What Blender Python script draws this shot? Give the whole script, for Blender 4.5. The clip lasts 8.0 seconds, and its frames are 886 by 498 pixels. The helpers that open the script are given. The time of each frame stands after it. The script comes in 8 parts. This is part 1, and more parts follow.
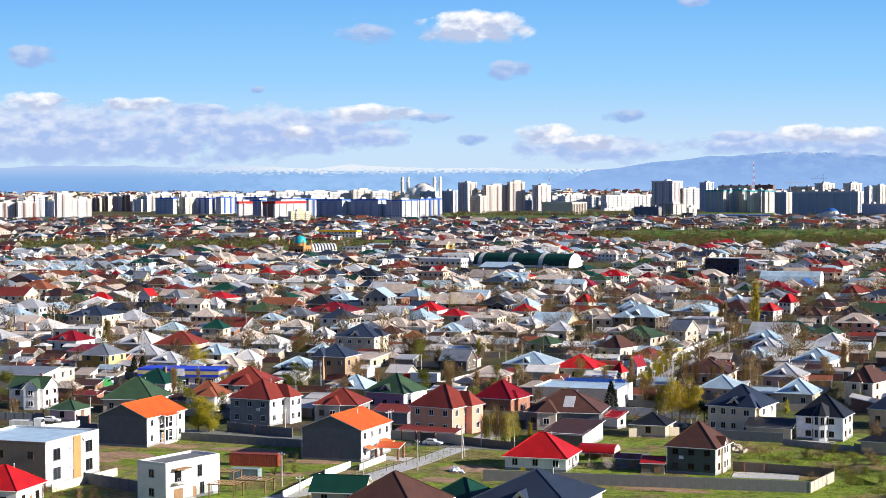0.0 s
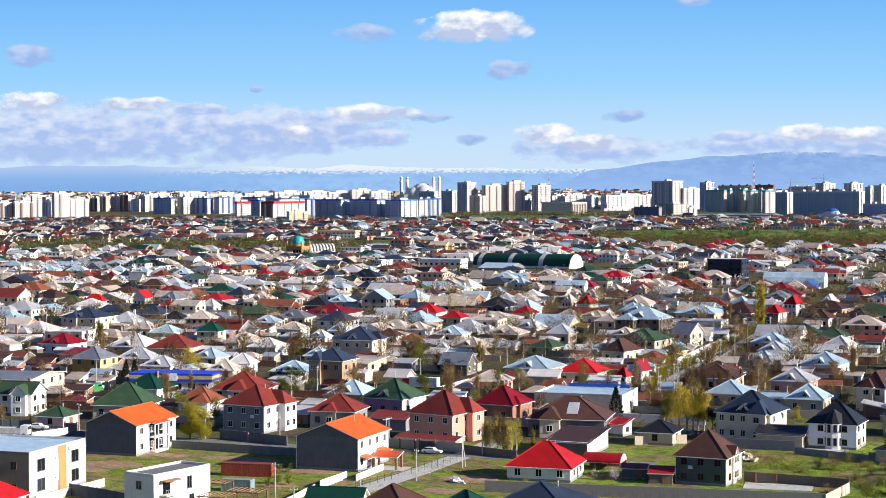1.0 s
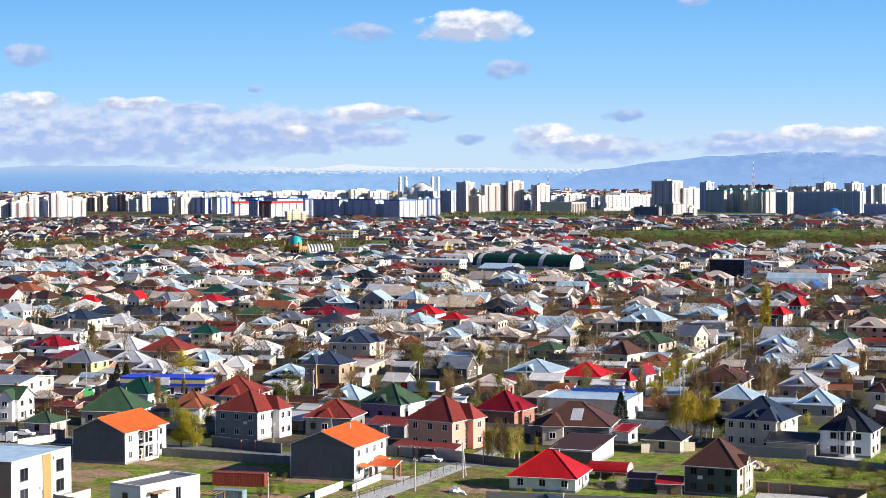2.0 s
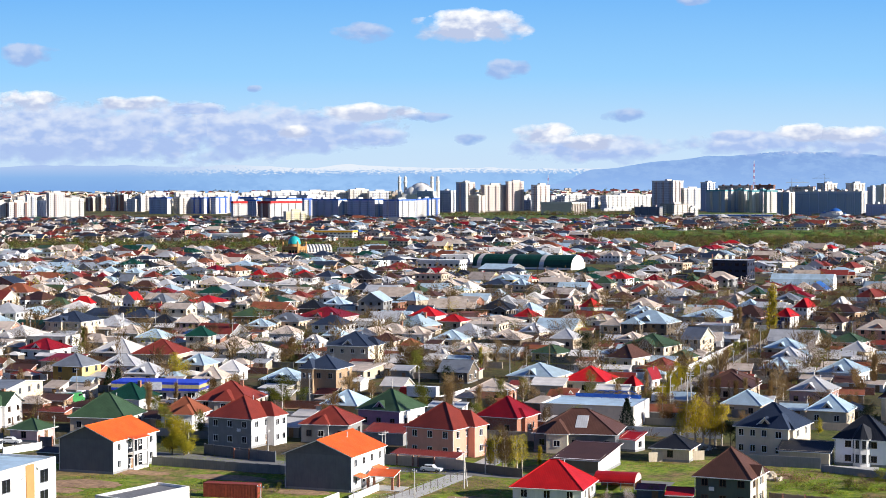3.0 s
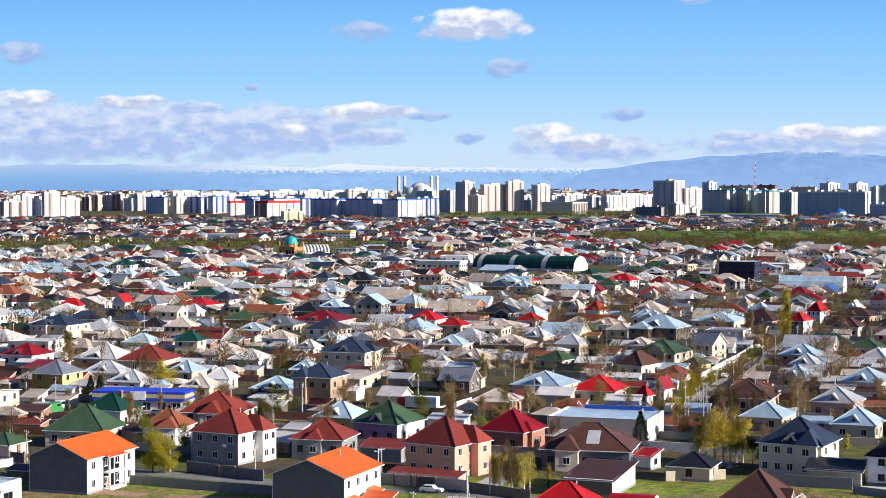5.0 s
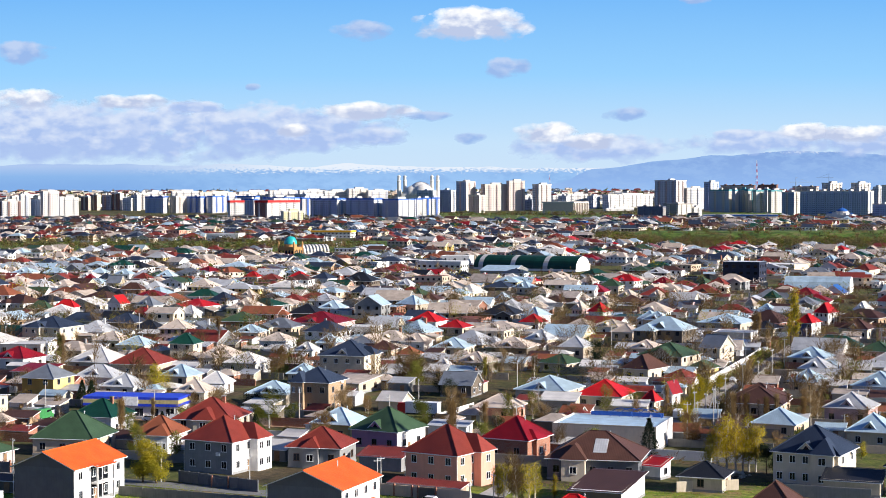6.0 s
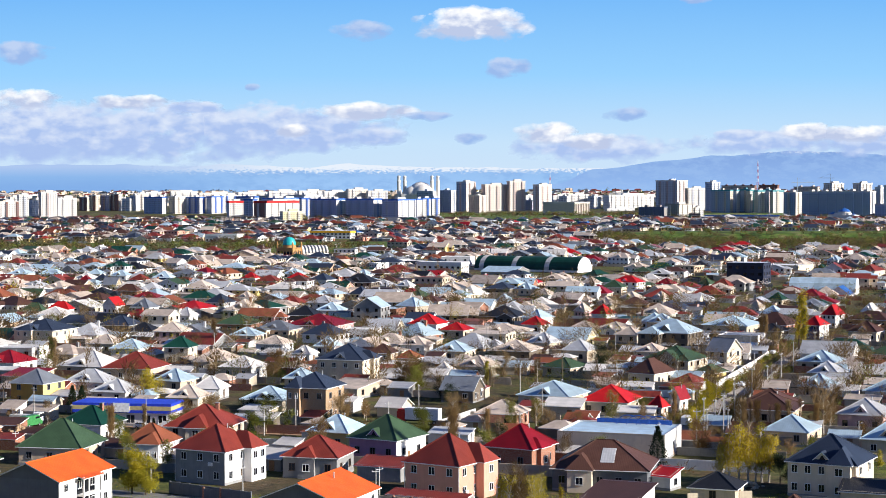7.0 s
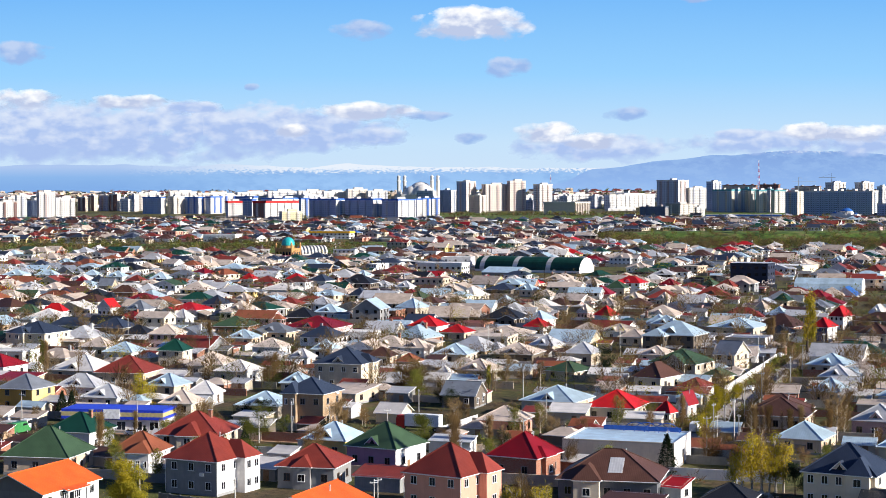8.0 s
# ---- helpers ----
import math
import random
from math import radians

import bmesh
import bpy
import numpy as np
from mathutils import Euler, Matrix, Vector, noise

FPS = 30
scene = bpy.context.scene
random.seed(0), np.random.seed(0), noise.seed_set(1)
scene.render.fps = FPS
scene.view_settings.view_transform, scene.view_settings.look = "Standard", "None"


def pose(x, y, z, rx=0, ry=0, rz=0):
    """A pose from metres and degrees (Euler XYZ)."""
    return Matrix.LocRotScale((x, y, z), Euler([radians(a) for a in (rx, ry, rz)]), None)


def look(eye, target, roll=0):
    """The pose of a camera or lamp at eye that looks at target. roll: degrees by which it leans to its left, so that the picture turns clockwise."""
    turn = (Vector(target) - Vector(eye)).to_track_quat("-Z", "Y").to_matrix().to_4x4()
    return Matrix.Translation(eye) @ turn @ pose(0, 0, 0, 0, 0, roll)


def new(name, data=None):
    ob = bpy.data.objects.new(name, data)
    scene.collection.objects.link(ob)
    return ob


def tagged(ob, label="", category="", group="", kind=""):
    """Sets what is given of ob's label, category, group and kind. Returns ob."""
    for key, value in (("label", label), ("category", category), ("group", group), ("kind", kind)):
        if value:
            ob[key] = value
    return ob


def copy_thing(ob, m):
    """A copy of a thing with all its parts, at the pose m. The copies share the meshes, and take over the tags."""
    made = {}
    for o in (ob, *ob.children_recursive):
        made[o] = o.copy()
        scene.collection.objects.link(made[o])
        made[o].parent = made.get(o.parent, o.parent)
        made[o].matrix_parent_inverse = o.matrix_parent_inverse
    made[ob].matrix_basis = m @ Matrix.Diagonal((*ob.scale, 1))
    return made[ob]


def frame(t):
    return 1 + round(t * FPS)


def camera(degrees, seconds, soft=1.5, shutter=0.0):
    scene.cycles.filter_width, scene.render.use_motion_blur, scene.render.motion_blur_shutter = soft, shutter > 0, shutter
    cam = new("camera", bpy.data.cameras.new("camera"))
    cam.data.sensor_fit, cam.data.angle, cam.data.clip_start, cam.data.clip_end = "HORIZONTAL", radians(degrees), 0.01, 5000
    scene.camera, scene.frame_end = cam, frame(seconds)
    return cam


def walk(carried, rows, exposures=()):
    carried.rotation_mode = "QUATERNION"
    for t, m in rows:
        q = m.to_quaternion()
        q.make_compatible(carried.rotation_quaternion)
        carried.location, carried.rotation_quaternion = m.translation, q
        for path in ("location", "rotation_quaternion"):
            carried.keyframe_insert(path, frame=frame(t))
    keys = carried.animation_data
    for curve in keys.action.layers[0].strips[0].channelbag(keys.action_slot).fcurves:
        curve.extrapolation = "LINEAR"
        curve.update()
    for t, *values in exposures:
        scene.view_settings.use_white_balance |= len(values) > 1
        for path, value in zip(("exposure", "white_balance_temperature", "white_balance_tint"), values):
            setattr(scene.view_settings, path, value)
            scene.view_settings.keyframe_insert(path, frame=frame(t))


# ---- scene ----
cam = camera(29.0, 8.0, soft=0.5)
PATH = [
    (0, (1.117, -7.522, 56.384), (1.116, -5.523, 56.320), -0.2),
    (0.5, (1.039, -1.053, 56.372), (1.039, 0.946, 56.308), -0.2),
    (1, (0.979, 5.380, 56.360), (0.979, 7.379, 56.296), -0.2),
    (1.5, (0.86, 11.850, 56.254), (0.861, 13.849, 56.190), -0.2),
    (3, (0.60, 31.255, 56.049), (0.602, 33.254, 55.985), -0.17),
    (3.5, (0.50, 37.994, 55.960), (0.502, 39.993, 55.8955), -0.15),
    (4, (0.40, 44.602, 55.854), (0.403, 46.601, 55.790), -0.13),
    (4.5, (0.31, 50.967, 55.779), (0.3135, 52.966, 55.715), -0.1),
    (6, (0.0, 70.236, 55.639), (0.0025, 72.235, 55.5745), -0.1),
    (6.5, (-0.083, 76.659, 55.582), (-0.080, 78.658, 55.518), -0.1),
    (7, (-0.170, 83.070, 55.497), (-0.1675, 85.069, 55.433), -0.12),
    (7.5, (-0.251, 89.498, 55.410), (-0.248, 91.497, 55.346), -0.15),
    (8, (-0.315, 95.943, 55.331), (-0.3125, 97.942, 55.267), -0.17),
]
walk(cam, [(t, look(eye, target, roll)) for t, eye, target, roll in PATH])

# ---- light: low warm sun from the east side, clear sky ----
SUN_EL, SUN_AZ = 21.0, -20.0        # degrees; azimuth measured from +x towards +y
sun_dir = Vector((math.cos(radians(SUN_EL)) * math.cos(radians(SUN_AZ)),
                  math.cos(radians(SUN_EL)) * math.sin(radians(SUN_AZ)), math.sin(radians(SUN_EL))))
world = bpy.data.worlds.new("sky")
scene.world = world
world.use_nodes = True
wn = world.node_tree
sky = wn.nodes.new("ShaderNodeTexSky")
sky.sky_type = "NISHITA"
sky.sun_disc = False
sky.sun_elevation = radians(SUN_EL)
sky.sun_rotation = radians(90 - SUN_AZ)
sky.altitude, sky.air_density, sky.dust_density, sky.ozone_density = 500, 1.0, 0.6, 1.5
tint = wn.nodes.new("ShaderNodeMix")
tint.data_type, tint.blend_type = "RGBA", "MULTIPLY"
tint.inputs[0].default_value = 1.0
tint.inputs[7].default_value = (0.70, 1.0, 1.72, 1)
wn.links.new(sky.outputs[0], tint.inputs[6])
wn.links.new(tint.outputs[2], wn.nodes["Background"].inputs[0])
wn.nodes["Background"].inputs[1].default_value = 0.0325
sun = new("sun", bpy.data.lights.new("sun", "SUN"))
sun.data.energy, sun.data.angle, sun.data.color = 4.4, radians(0.5), (1.0, 0.94, 0.86)
sun.matrix_world = look(sun_dir * 300 + Vector((0, 400, 0)), (0, 400, 0))
scene.view_settings.exposure = 1.08

# ---- materials ----
MATS = {}


class Nodes:
    def __init__(self, name):
        self.m = bpy.data.materials.new(name)
        self.m.use_nodes = True
        self.t = self.m.node_tree
        self.b = self.t.nodes["Principled BSDF"]

    def add(self, kind, **values):
        n = self.t.nodes.new(kind)
        for k, v in values.items():
            n.inputs[k.replace("_", " ")].default_value = v
        return n

    def link(self, a, b):
        self.t.links.new(a, b)

    def coords(self, which="Object"):
        return self.t.nodes.new("ShaderNodeTexCoord").outputs[which]

    def noise(self, vec, scale, detail=3.0, rough=0.6):
        n = self.add("ShaderNodeTexNoise", Scale=scale, Detail=detail, Roughness=rough)
        self.link(vec, n.inputs["Vector"])
        return n.outputs["Fac"]

    def ramp(self, fac, stops):
        r = self.t.nodes.new("ShaderNodeValToRGB")
        e = r.color_ramp.elements
        while len(e) < len(stops):
            e.new(0.5)
        for el, (p, c) in zip(e, stops):
            el.position, el.color = p, (*c, 1)
        self.link(fac, r.inputs[0])
        return r.outputs[0]

    def math(self, op, a, b=0.0):
        n = self.t.nodes.new("ShaderNodeMath")
        n.operation = op
        for i, v in enumerate((a, b)):
            if isinstance(v, (int, float)):
                n.inputs[i].default_value = v
            else:
                self.link(v, n.inputs[i])
        return n.outputs[0]

    def mix(self, fac, a, b, blend="MIX"):
        n = self.t.nodes.new("ShaderNodeMix")
        n.data_type, n.blend_type = "RGBA", blend
        for i, v in ((0, fac), (6, a), (7, b)):
            if isinstance(v, (int, float)):
                n.inputs[i].default_value = v
            elif isinstance(v, tuple):
                n.inputs[i].default_value = (*v, 1)
            else:
                self.link(v, n.inputs[i])
        return n.outputs[2]

    def bump(self, height, strength=0.5, distance=0.03):
        n = self.add("ShaderNodeBump", Strength=strength, Distance=distance)
        self.link(height, n.inputs["Height"])
        self.link(n.outputs[0], self.b.inputs["Normal"])

    def done(self, color, rough=0.7, metal=0.0, spec=0.4):
        if isinstance(color, tuple):
            self.b.inputs["Base Color"].default_value = (*color, 1)
        else:
            self.link(color, self.b.inputs["Base Color"])
        self.b.inputs["Roughness"].default_value = rough
        self.b.inputs["Metallic"].default_value = metal
        self.b.inputs["Specular IOR Level"].default_value = spec
        return self.m


def scaled(c, k):
    return tuple(min(1.0, v * k) for v in c)


def roof_metal(name, c, rough=0.5, metal=0.0, ribs=3.0, rows=2.6, var=0.25):
    """Profiled sheet: ribs run up the slope, steps run across it; patchy weathering and dirt."""
    n = Nodes(name)
    uv, ob = n.coords("UV"), n.coords("Object")
    rand = n.t.nodes.new("ShaderNodeObjectInfo").outputs["Random"]
    geo = n.t.nodes.new("ShaderNodeNewGeometry").outputs["Random Per Island"]
    big = n.noise(ob, 0.35, 3)
    fine = n.noise(ob, 3.0, 4)
    col = n.ramp(big, [(0.3, scaled(c, 1 - var)), (0.7, scaled(c, 1 + var * 0.4))])
    col = n.mix(n.math("MULTIPLY", fine, 0.22), col, scaled(c, 0.55))
    tone = n.ramp(rand, [(0.0, (0.8, 0.8, 0.8)), (1.0, (1.1, 1.1, 1.1))])
    col = n.mix(1.0, col, tone, "MULTIPLY")
    tone2 = n.ramp(geo, [(0.0, (0.84, 0.82, 0.8)), (1.0, (1.06, 1.07, 1.1))])
    col = n.mix(1.0, col, tone2, "MULTIPLY")
    w = n.add("ShaderNodeTexWave", Scale=ribs / 6.283 * 2, Distortion=0.0)
    w.bands_direction = "X"
    n.link(uv, w.inputs["Vector"])
    w2 = n.add("ShaderNodeTexWave", Scale=rows / 6.283 * 2, Distortion=0.0)
    w2.bands_direction, w2.wave_profile = "Y", "SAW"
    n.link(uv, w2.inputs["Vector"])
    dark = n.math("MULTIPLY", n.math("POWER", w.outputs["Fac"], 6.0), 0.12)
    col = n.mix(dark, col, scaled(c, 0.45))
    dark2 = n.math("MULTIPLY", n.math("POWER", w2.outputs["Fac"], 8.0), 0.2)
    col = n.mix(dark2, col, scaled(c, 0.4))
    n.bump(n.math("ADD", w.outputs["Fac"], n.math("MULTIPLY", w2.outputs["Fac"], 0.6)), 0.3, 0.04)
    return n.done(col, rough, metal, 0.25)


def plaster(name, c, rough=0.85, var=0.12, streak=0.25):
    """Painted or bare render with stains, run-off streaks and fine grain."""
    n = Nodes(name)
    ob = n.coords("Object")
    geo = n.t.nodes.new("ShaderNodeNewGeometry").outputs["Random Per Island"]
    big = n.noise(ob, 0.5, 4)
    col = n.ramp(big, [(0.3, scaled(c, 1 - var)), (0.7, scaled(c, 1 + var * 0.3))])
    mp = n.t.nodes.new("ShaderNodeMapping")
    mp.inputs["Scale"].default_value = (2.2, 2.2, 0.18)
    n.link(ob, mp.inputs["Vector"])
    st = n.noise(mp.outputs[0], 1.4, 4, 0.7)
    col = n.mix(n.math("MULTIPLY", n.ramp(st, [(0.5, (0, 0, 0)), (0.75, (1, 1, 1))]), streak), col, scaled(c, 0.5))
    tone2 = n.ramp(geo, [(0.0, (0.85, 0.83, 0.8)), (1.0, (1.05, 1.05, 1.05))])
    col = n.mix(1.0, col, tone2, "MULTIPLY")
    n.bump(n.noise(ob, 12.0, 3), 0.35, 0.02)
    return n.done(col, rough, 0.0, 0.3)


def brickwork(name, c, mortar, scale=1.0):
    n = Nodes(name)
    uv = n.coords("UV")
    b = n.add("ShaderNodeTexBrick", Scale=scale, Mortar_Size=0.015, Brick_Width=0.5, Row_Height=0.25)
    b.inputs["Color1"].default_value = (*c, 1)
    b.inputs["Color2"].default_value = (*scaled(c, 0.75), 1)
    b.inputs["Mortar"].default_value = (*mortar, 1)
    n.link(uv, b.inputs["Vector"])
    col = n.mix(n.math("MULTIPLY", n.noise(uv, 0.7, 4), 0.4), b.outputs["Color"], scaled(c, 0.6))
    n.bump(b.outputs["Fac"], -0.4, 0.02)
    return n.done(col, 0.9)


def glass(name, c):
    n = Nodes(name)
    rand = n.t.nodes.new("ShaderNodeObjectInfo").outputs["Random"]
    col = n.ramp(rand, [(0.0, scaled(c, 0.5)), (0.7, c), (1.0, scaled(c, 3.0))])
    return n.done(col, 0.12, 0.0, 0.3)


def ground_mat():
    """Spring grass worn to earth in patches, with yards of bare soil farther in, darkened for the shade between houses.
    """
    n = Nodes("grass_and_earth")
    ob = n.coords("Object")
    a = n.noise(ob, 0.06, 5, 0.65)
    b = n.noise(ob, 0.9, 5, 0.7)
    c = n.noise(ob, 0.018, 3)
    grass = n.ramp(b, [(0.25, (0.04, 0.075, 0.008)), (0.48, (0.16, 0.24, 0.02)), (0.75, (0.34, 0.34, 0.05))])
    earth = n.ramp(b, [(0.25, (0.10, 0.065, 0.035)), (0.7, (0.33, 0.22, 0.11))])
    # near-black soil: shade of the gaps between houses is put into this colour
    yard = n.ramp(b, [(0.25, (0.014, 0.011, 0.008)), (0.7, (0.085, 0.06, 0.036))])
    f = n.ramp(n.math("ADD", a, n.math("MULTIPLY", b, 0.35)), [(0.63, (0, 0, 0)), (0.76, (0.9, 0.9, 0.9))])
    sep = n.t.nodes.new("ShaderNodeSeparateXYZ")
    n.link(ob, sep.inputs[0])
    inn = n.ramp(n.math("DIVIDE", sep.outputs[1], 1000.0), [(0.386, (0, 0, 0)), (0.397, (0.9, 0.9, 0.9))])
    def band(x0, x1, y0, y1):
        inside = 1.0
        for axis, lo, hi in ((0, x0, x1), (1, y0, y1)):
            inside = n.math("MULTIPLY", n.math("MULTIPLY", n.math("GREATER_THAN", sep.outputs[axis], lo), n.math("LESS_THAN", sep.outputs[axis], hi)), inside)
        return inside
    meadow = n.math("MAXIMUM", band(150.0, 2600.0, 1625.0, 1870.0), n.math("MAXIMUM", band(-700.0, -40.0, 1505.0, 1690.0), n.math("MAXIMUM", band(-5.0, 240.0, 2420.0, 2760.0), band(-250.0, 900.0, 2620.0, 2900.0))))
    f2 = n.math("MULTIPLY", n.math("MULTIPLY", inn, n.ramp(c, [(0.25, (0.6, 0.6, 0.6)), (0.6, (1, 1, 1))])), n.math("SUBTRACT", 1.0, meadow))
    lush = n.mix(meadow, n.mix(f, grass, earth), n.ramp(a, [(0.4, (0.04, 0.075, 0.014)), (0.52, (0.10, 0.17, 0.025)), (0.62, (0.19, 0.17, 0.07))]))
    n.bump(n.math("ADD", b, n.noise(ob, 4.0, 3)), 0.8, 0.15)
    patch = n.ramp(n.noise(ob, 0.28, 5, 0.75), [(0.34, (0.42, 0.46, 0.45)), (0.52, (1.0, 1.0, 1.0)), (0.66, (1.35, 1.22, 1.05))])      # worn and rank patches
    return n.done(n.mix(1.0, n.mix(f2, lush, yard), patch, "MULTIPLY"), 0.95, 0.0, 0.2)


def simple(name, c, rough=0.8, metal=0.0, var=0.25, scale=1.5, bump=0.4):
    n = Nodes(name)
    ob = n.coords("Object")
    f = n.noise(ob, scale, 5, 0.65)
    col = n.ramp(f, [(0.3, scaled(c, 1 - var)), (0.7, scaled(c, 1 + var))])
    geo = n.t.nodes.new("ShaderNodeNewGeometry").outputs["Random Per Island"]
    col = n.mix(1.0, col, n.ramp(geo, [(0.0, (0.8, 0.8, 0.8)), (1.0, (1.1, 1.1, 1.1))]), "MULTIPLY")
    n.bump(n.noise(ob, scale * 8, 3), bump, 0.02)
    return n.done(col, rough, metal)


def leafy(name, c1, c2, c3):
    n = Nodes(name)
    geo = n.t.nodes.new("ShaderNodeNewGeometry").outputs["Random Per Island"]
    col = n.ramp(geo, [(0.0, c1), (0.5, c2), (1.0, c3)])
    rand = n.t.nodes.new("ShaderNodeObjectInfo").outputs["Random"]
    col = n.mix(1.0, col, n.ramp(rand, [(0.0, (0.75, 0.8, 0.8)), (1.0, (1.15, 1.1, 1.0))]), "MULTIPLY")
    m = n.done(col, 0.75, 0.0, 0.2)
    through_light = n.t.nodes.new("ShaderNodeBsdfTranslucent")      # thin leaves let sunlight through
    n.link(col, through_light.inputs[0])
    both = n.t.nodes.new("ShaderNodeMixShader")
    both.inputs[0].default_value = 0.4
    n.link(n.b.outputs[0], both.inputs[1])
    n.link(through_light.outputs[0], both.inputs[2])
    n.link(both.outputs[0], n.t.nodes["Material Output"].inputs[0])
    return m


ROOFS = dict(
    zinc=roof_metal("zinc_sheet", (0.58, 0.58, 0.58), 0.42, 0.1, 2.0, 0.6),
    sky=roof_metal("pale_blue_sheet", (0.48, 0.62, 0.70), 0.42, 0.1, 2.0, 0.6),
    beige=roof_metal("fibre_cement_sheet", (0.60, 0.49, 0.40), 0.85, 0.0, 5.0, 0.55, 0.3),
    white=roof_metal("white_sheet", (0.72, 0.68, 0.63), 0.6, 0.0, 2.5, 0.5, 0.2),
    red=roof_metal("red_sheet", (0.52, 0.013, 0.014), 0.5),
    crimson=roof_metal("crimson_sheet", (0.25, 0.008, 0.014), 0.45),
    maroon=roof_metal("red_brown_tile_sheet", (0.24, 0.04, 0.026), 0.55),
    rust=roof_metal("rust_orange_tile_sheet", (0.28, 0.085, 0.04), 0.6),
    brown=roof_metal("brown_tile_sheet", (0.095, 0.043, 0.03), 0.55),
    orange=roof_metal("orange_sheet", (0.86, 0.13, 0.02), 0.5),
    green=roof_metal("green_tile_sheet", (0.048, 0.09, 0.045), 0.55),
    teal=roof_metal("dark_green_sheet", (0.009, 0.06, 0.038), 0.5),
    slate=roof_metal("slate_blue_tile_sheet", (0.036, 0.05, 0.082), 0.5),
    dark=roof_metal("charcoal_sheet", (0.02, 0.022, 0.028), 0.5),
    grey=roof_metal("grey_sheet", (0.22, 0.24, 0.27), 0.5, 0.2),
    blue=roof_metal("blue_sheet", (0.03, 0.13, 0.42), 0.5),
    tar=simple("bitumen_felt", (0.14, 0.14, 0.15), 0.9),
)
WALLS = dict(
    white=plaster("white_plaster", (0.78, 0.76, 0.73)),
    # snow: white lifted above white_plaster to brighten one house's shaded front
    snow=plaster("lifted_white_paint", (0.88, 0.88, 0.90), 0.7, 0.06, 0.15),
    moss=plaster("dark_green_grey_render", (0.095, 0.115, 0.10), 0.9),
    cream=plaster("cream_plaster", (0.66, 0.57, 0.44)),
    beige=plaster("beige_plaster", (0.62, 0.48, 0.35)),
    ochre=plaster("ochre_plaster", (0.55, 0.30, 0.07)),
    yellow=plaster("yellow_plaster", (0.72, 0.55, 0.22)),
    pink=plaster("pink_plaster", (0.70, 0.34, 0.25)),
    rose=plaster("rose_plaster", (0.62, 0.42, 0.40)),
    mauve=plaster("mauve_plaster", (0.38, 0.22, 0.33)),
    grey=plaster("grey_cement", (0.27, 0.27, 0.27), 0.9, 0.18, 0.35),
    charcoal=plaster("dark_grey_cement", (0.14, 0.15, 0.165), 0.9, 0.15, 0.3),
    umber=plaster("brown_cement", (0.17, 0.14, 0.11), 0.9),
    taupe=plaster("taupe_cladding", (0.27, 0.20, 0.155), 0.8),
    brick=brickwork("tan_brick", (0.42, 0.27, 0.15), (0.45, 0.4, 0.33), 2.0),
    rbrick=brickwork("red_brick", (0.36, 0.14, 0.08), (0.4, 0.36, 0.3), 2.0),
    stone=plaster("pale_shell_stone", (0.55, 0.47, 0.36), 0.9, 0.2, 0.4),
    blue=plaster("blue_render", (0.04, 0.09, 0.42)),
    concrete=plaster("raw_concrete", (0.24, 0.235, 0.22), 0.9, 0.2, 0.4),
    tan=plaster("tan_boards", (0.48, 0.26, 0.10)),
    black=plaster("black_cladding", (0.022, 0.028, 0.055), 0.6),
    navy=plaster("navy_render", (0.05, 0.07, 0.18)),
)
FRAME = simple("white_window_frame", (0.75, 0.75, 0.74), 0.5, 0, 0.08)
PANE = glass("window_pane", (0.012, 0.014, 0.018))
FRAME_BROWN = simple("brown_window_frame", (0.09, 0.055, 0.035), 0.5)
FRAME_GREY = simple("grey_window_frame", (0.18, 0.18, 0.19), 0.5)
WOOD = simple("weathered_timber", (0.26, 0.15, 0.075), 0.8)
STEEL = simple("galvanised_steel", (0.45, 0.46, 0.47), 0.5, 0.6, 0.15)
POLE = simple("concrete_pole", (0.42, 0.40, 0.37), 0.9)
ASPHALT = simple("worn_asphalt", (0.16, 0.155, 0.15), 0.95, 0, 0.25, 0.5)
DIRT = simple("bare_earth", (0.31, 0.19, 0.11), 0.95, 0, 0.35, 0.6, 0.8)
PATH_MAT = simple("pale_concrete_path", (0.42, 0.41, 0.39), 0.9)
BARK = simple("grey_brown_bark", (0.13, 0.095, 0.065), 0.9)
PALE_BARK = simple("pale_birch_bark", (0.5, 0.44, 0.36), 0.85)
LEAF_YELLOW = leafy("young_yellow_green_leaf", (0.27, 0.23, 0.018), (0.44, 0.36, 0.025), (0.58, 0.45, 0.04))
LEAF_GREEN = leafy("spring_green_leaf", (0.10, 0.11, 0.02), (0.17, 0.18, 0.03), (0.26, 0.25, 0.05))
LEAF_DARK = leafy("dark_conifer_needle", (0.010, 0.02, 0.010), (0.018, 0.032, 0.013), (0.03, 0.046, 0.017))
LEAF_BUD = leafy("brown_budding_twig", (0.11, 0.065, 0.035), (0.20, 0.125, 0.055), (0.29, 0.19, 0.075))
LEAF_OLIVE = leafy("olive_scrub_leaf", (0.075, 0.07, 0.03), (0.12, 0.11, 0.045), (0.17, 0.15, 0.065))
BLOSSOM = leafy("pale_pink_blossom", (0.45, 0.33, 0.30), (0.6, 0.5, 0.47), (0.7, 0.64, 0.6))
GROUND = ground_mat()

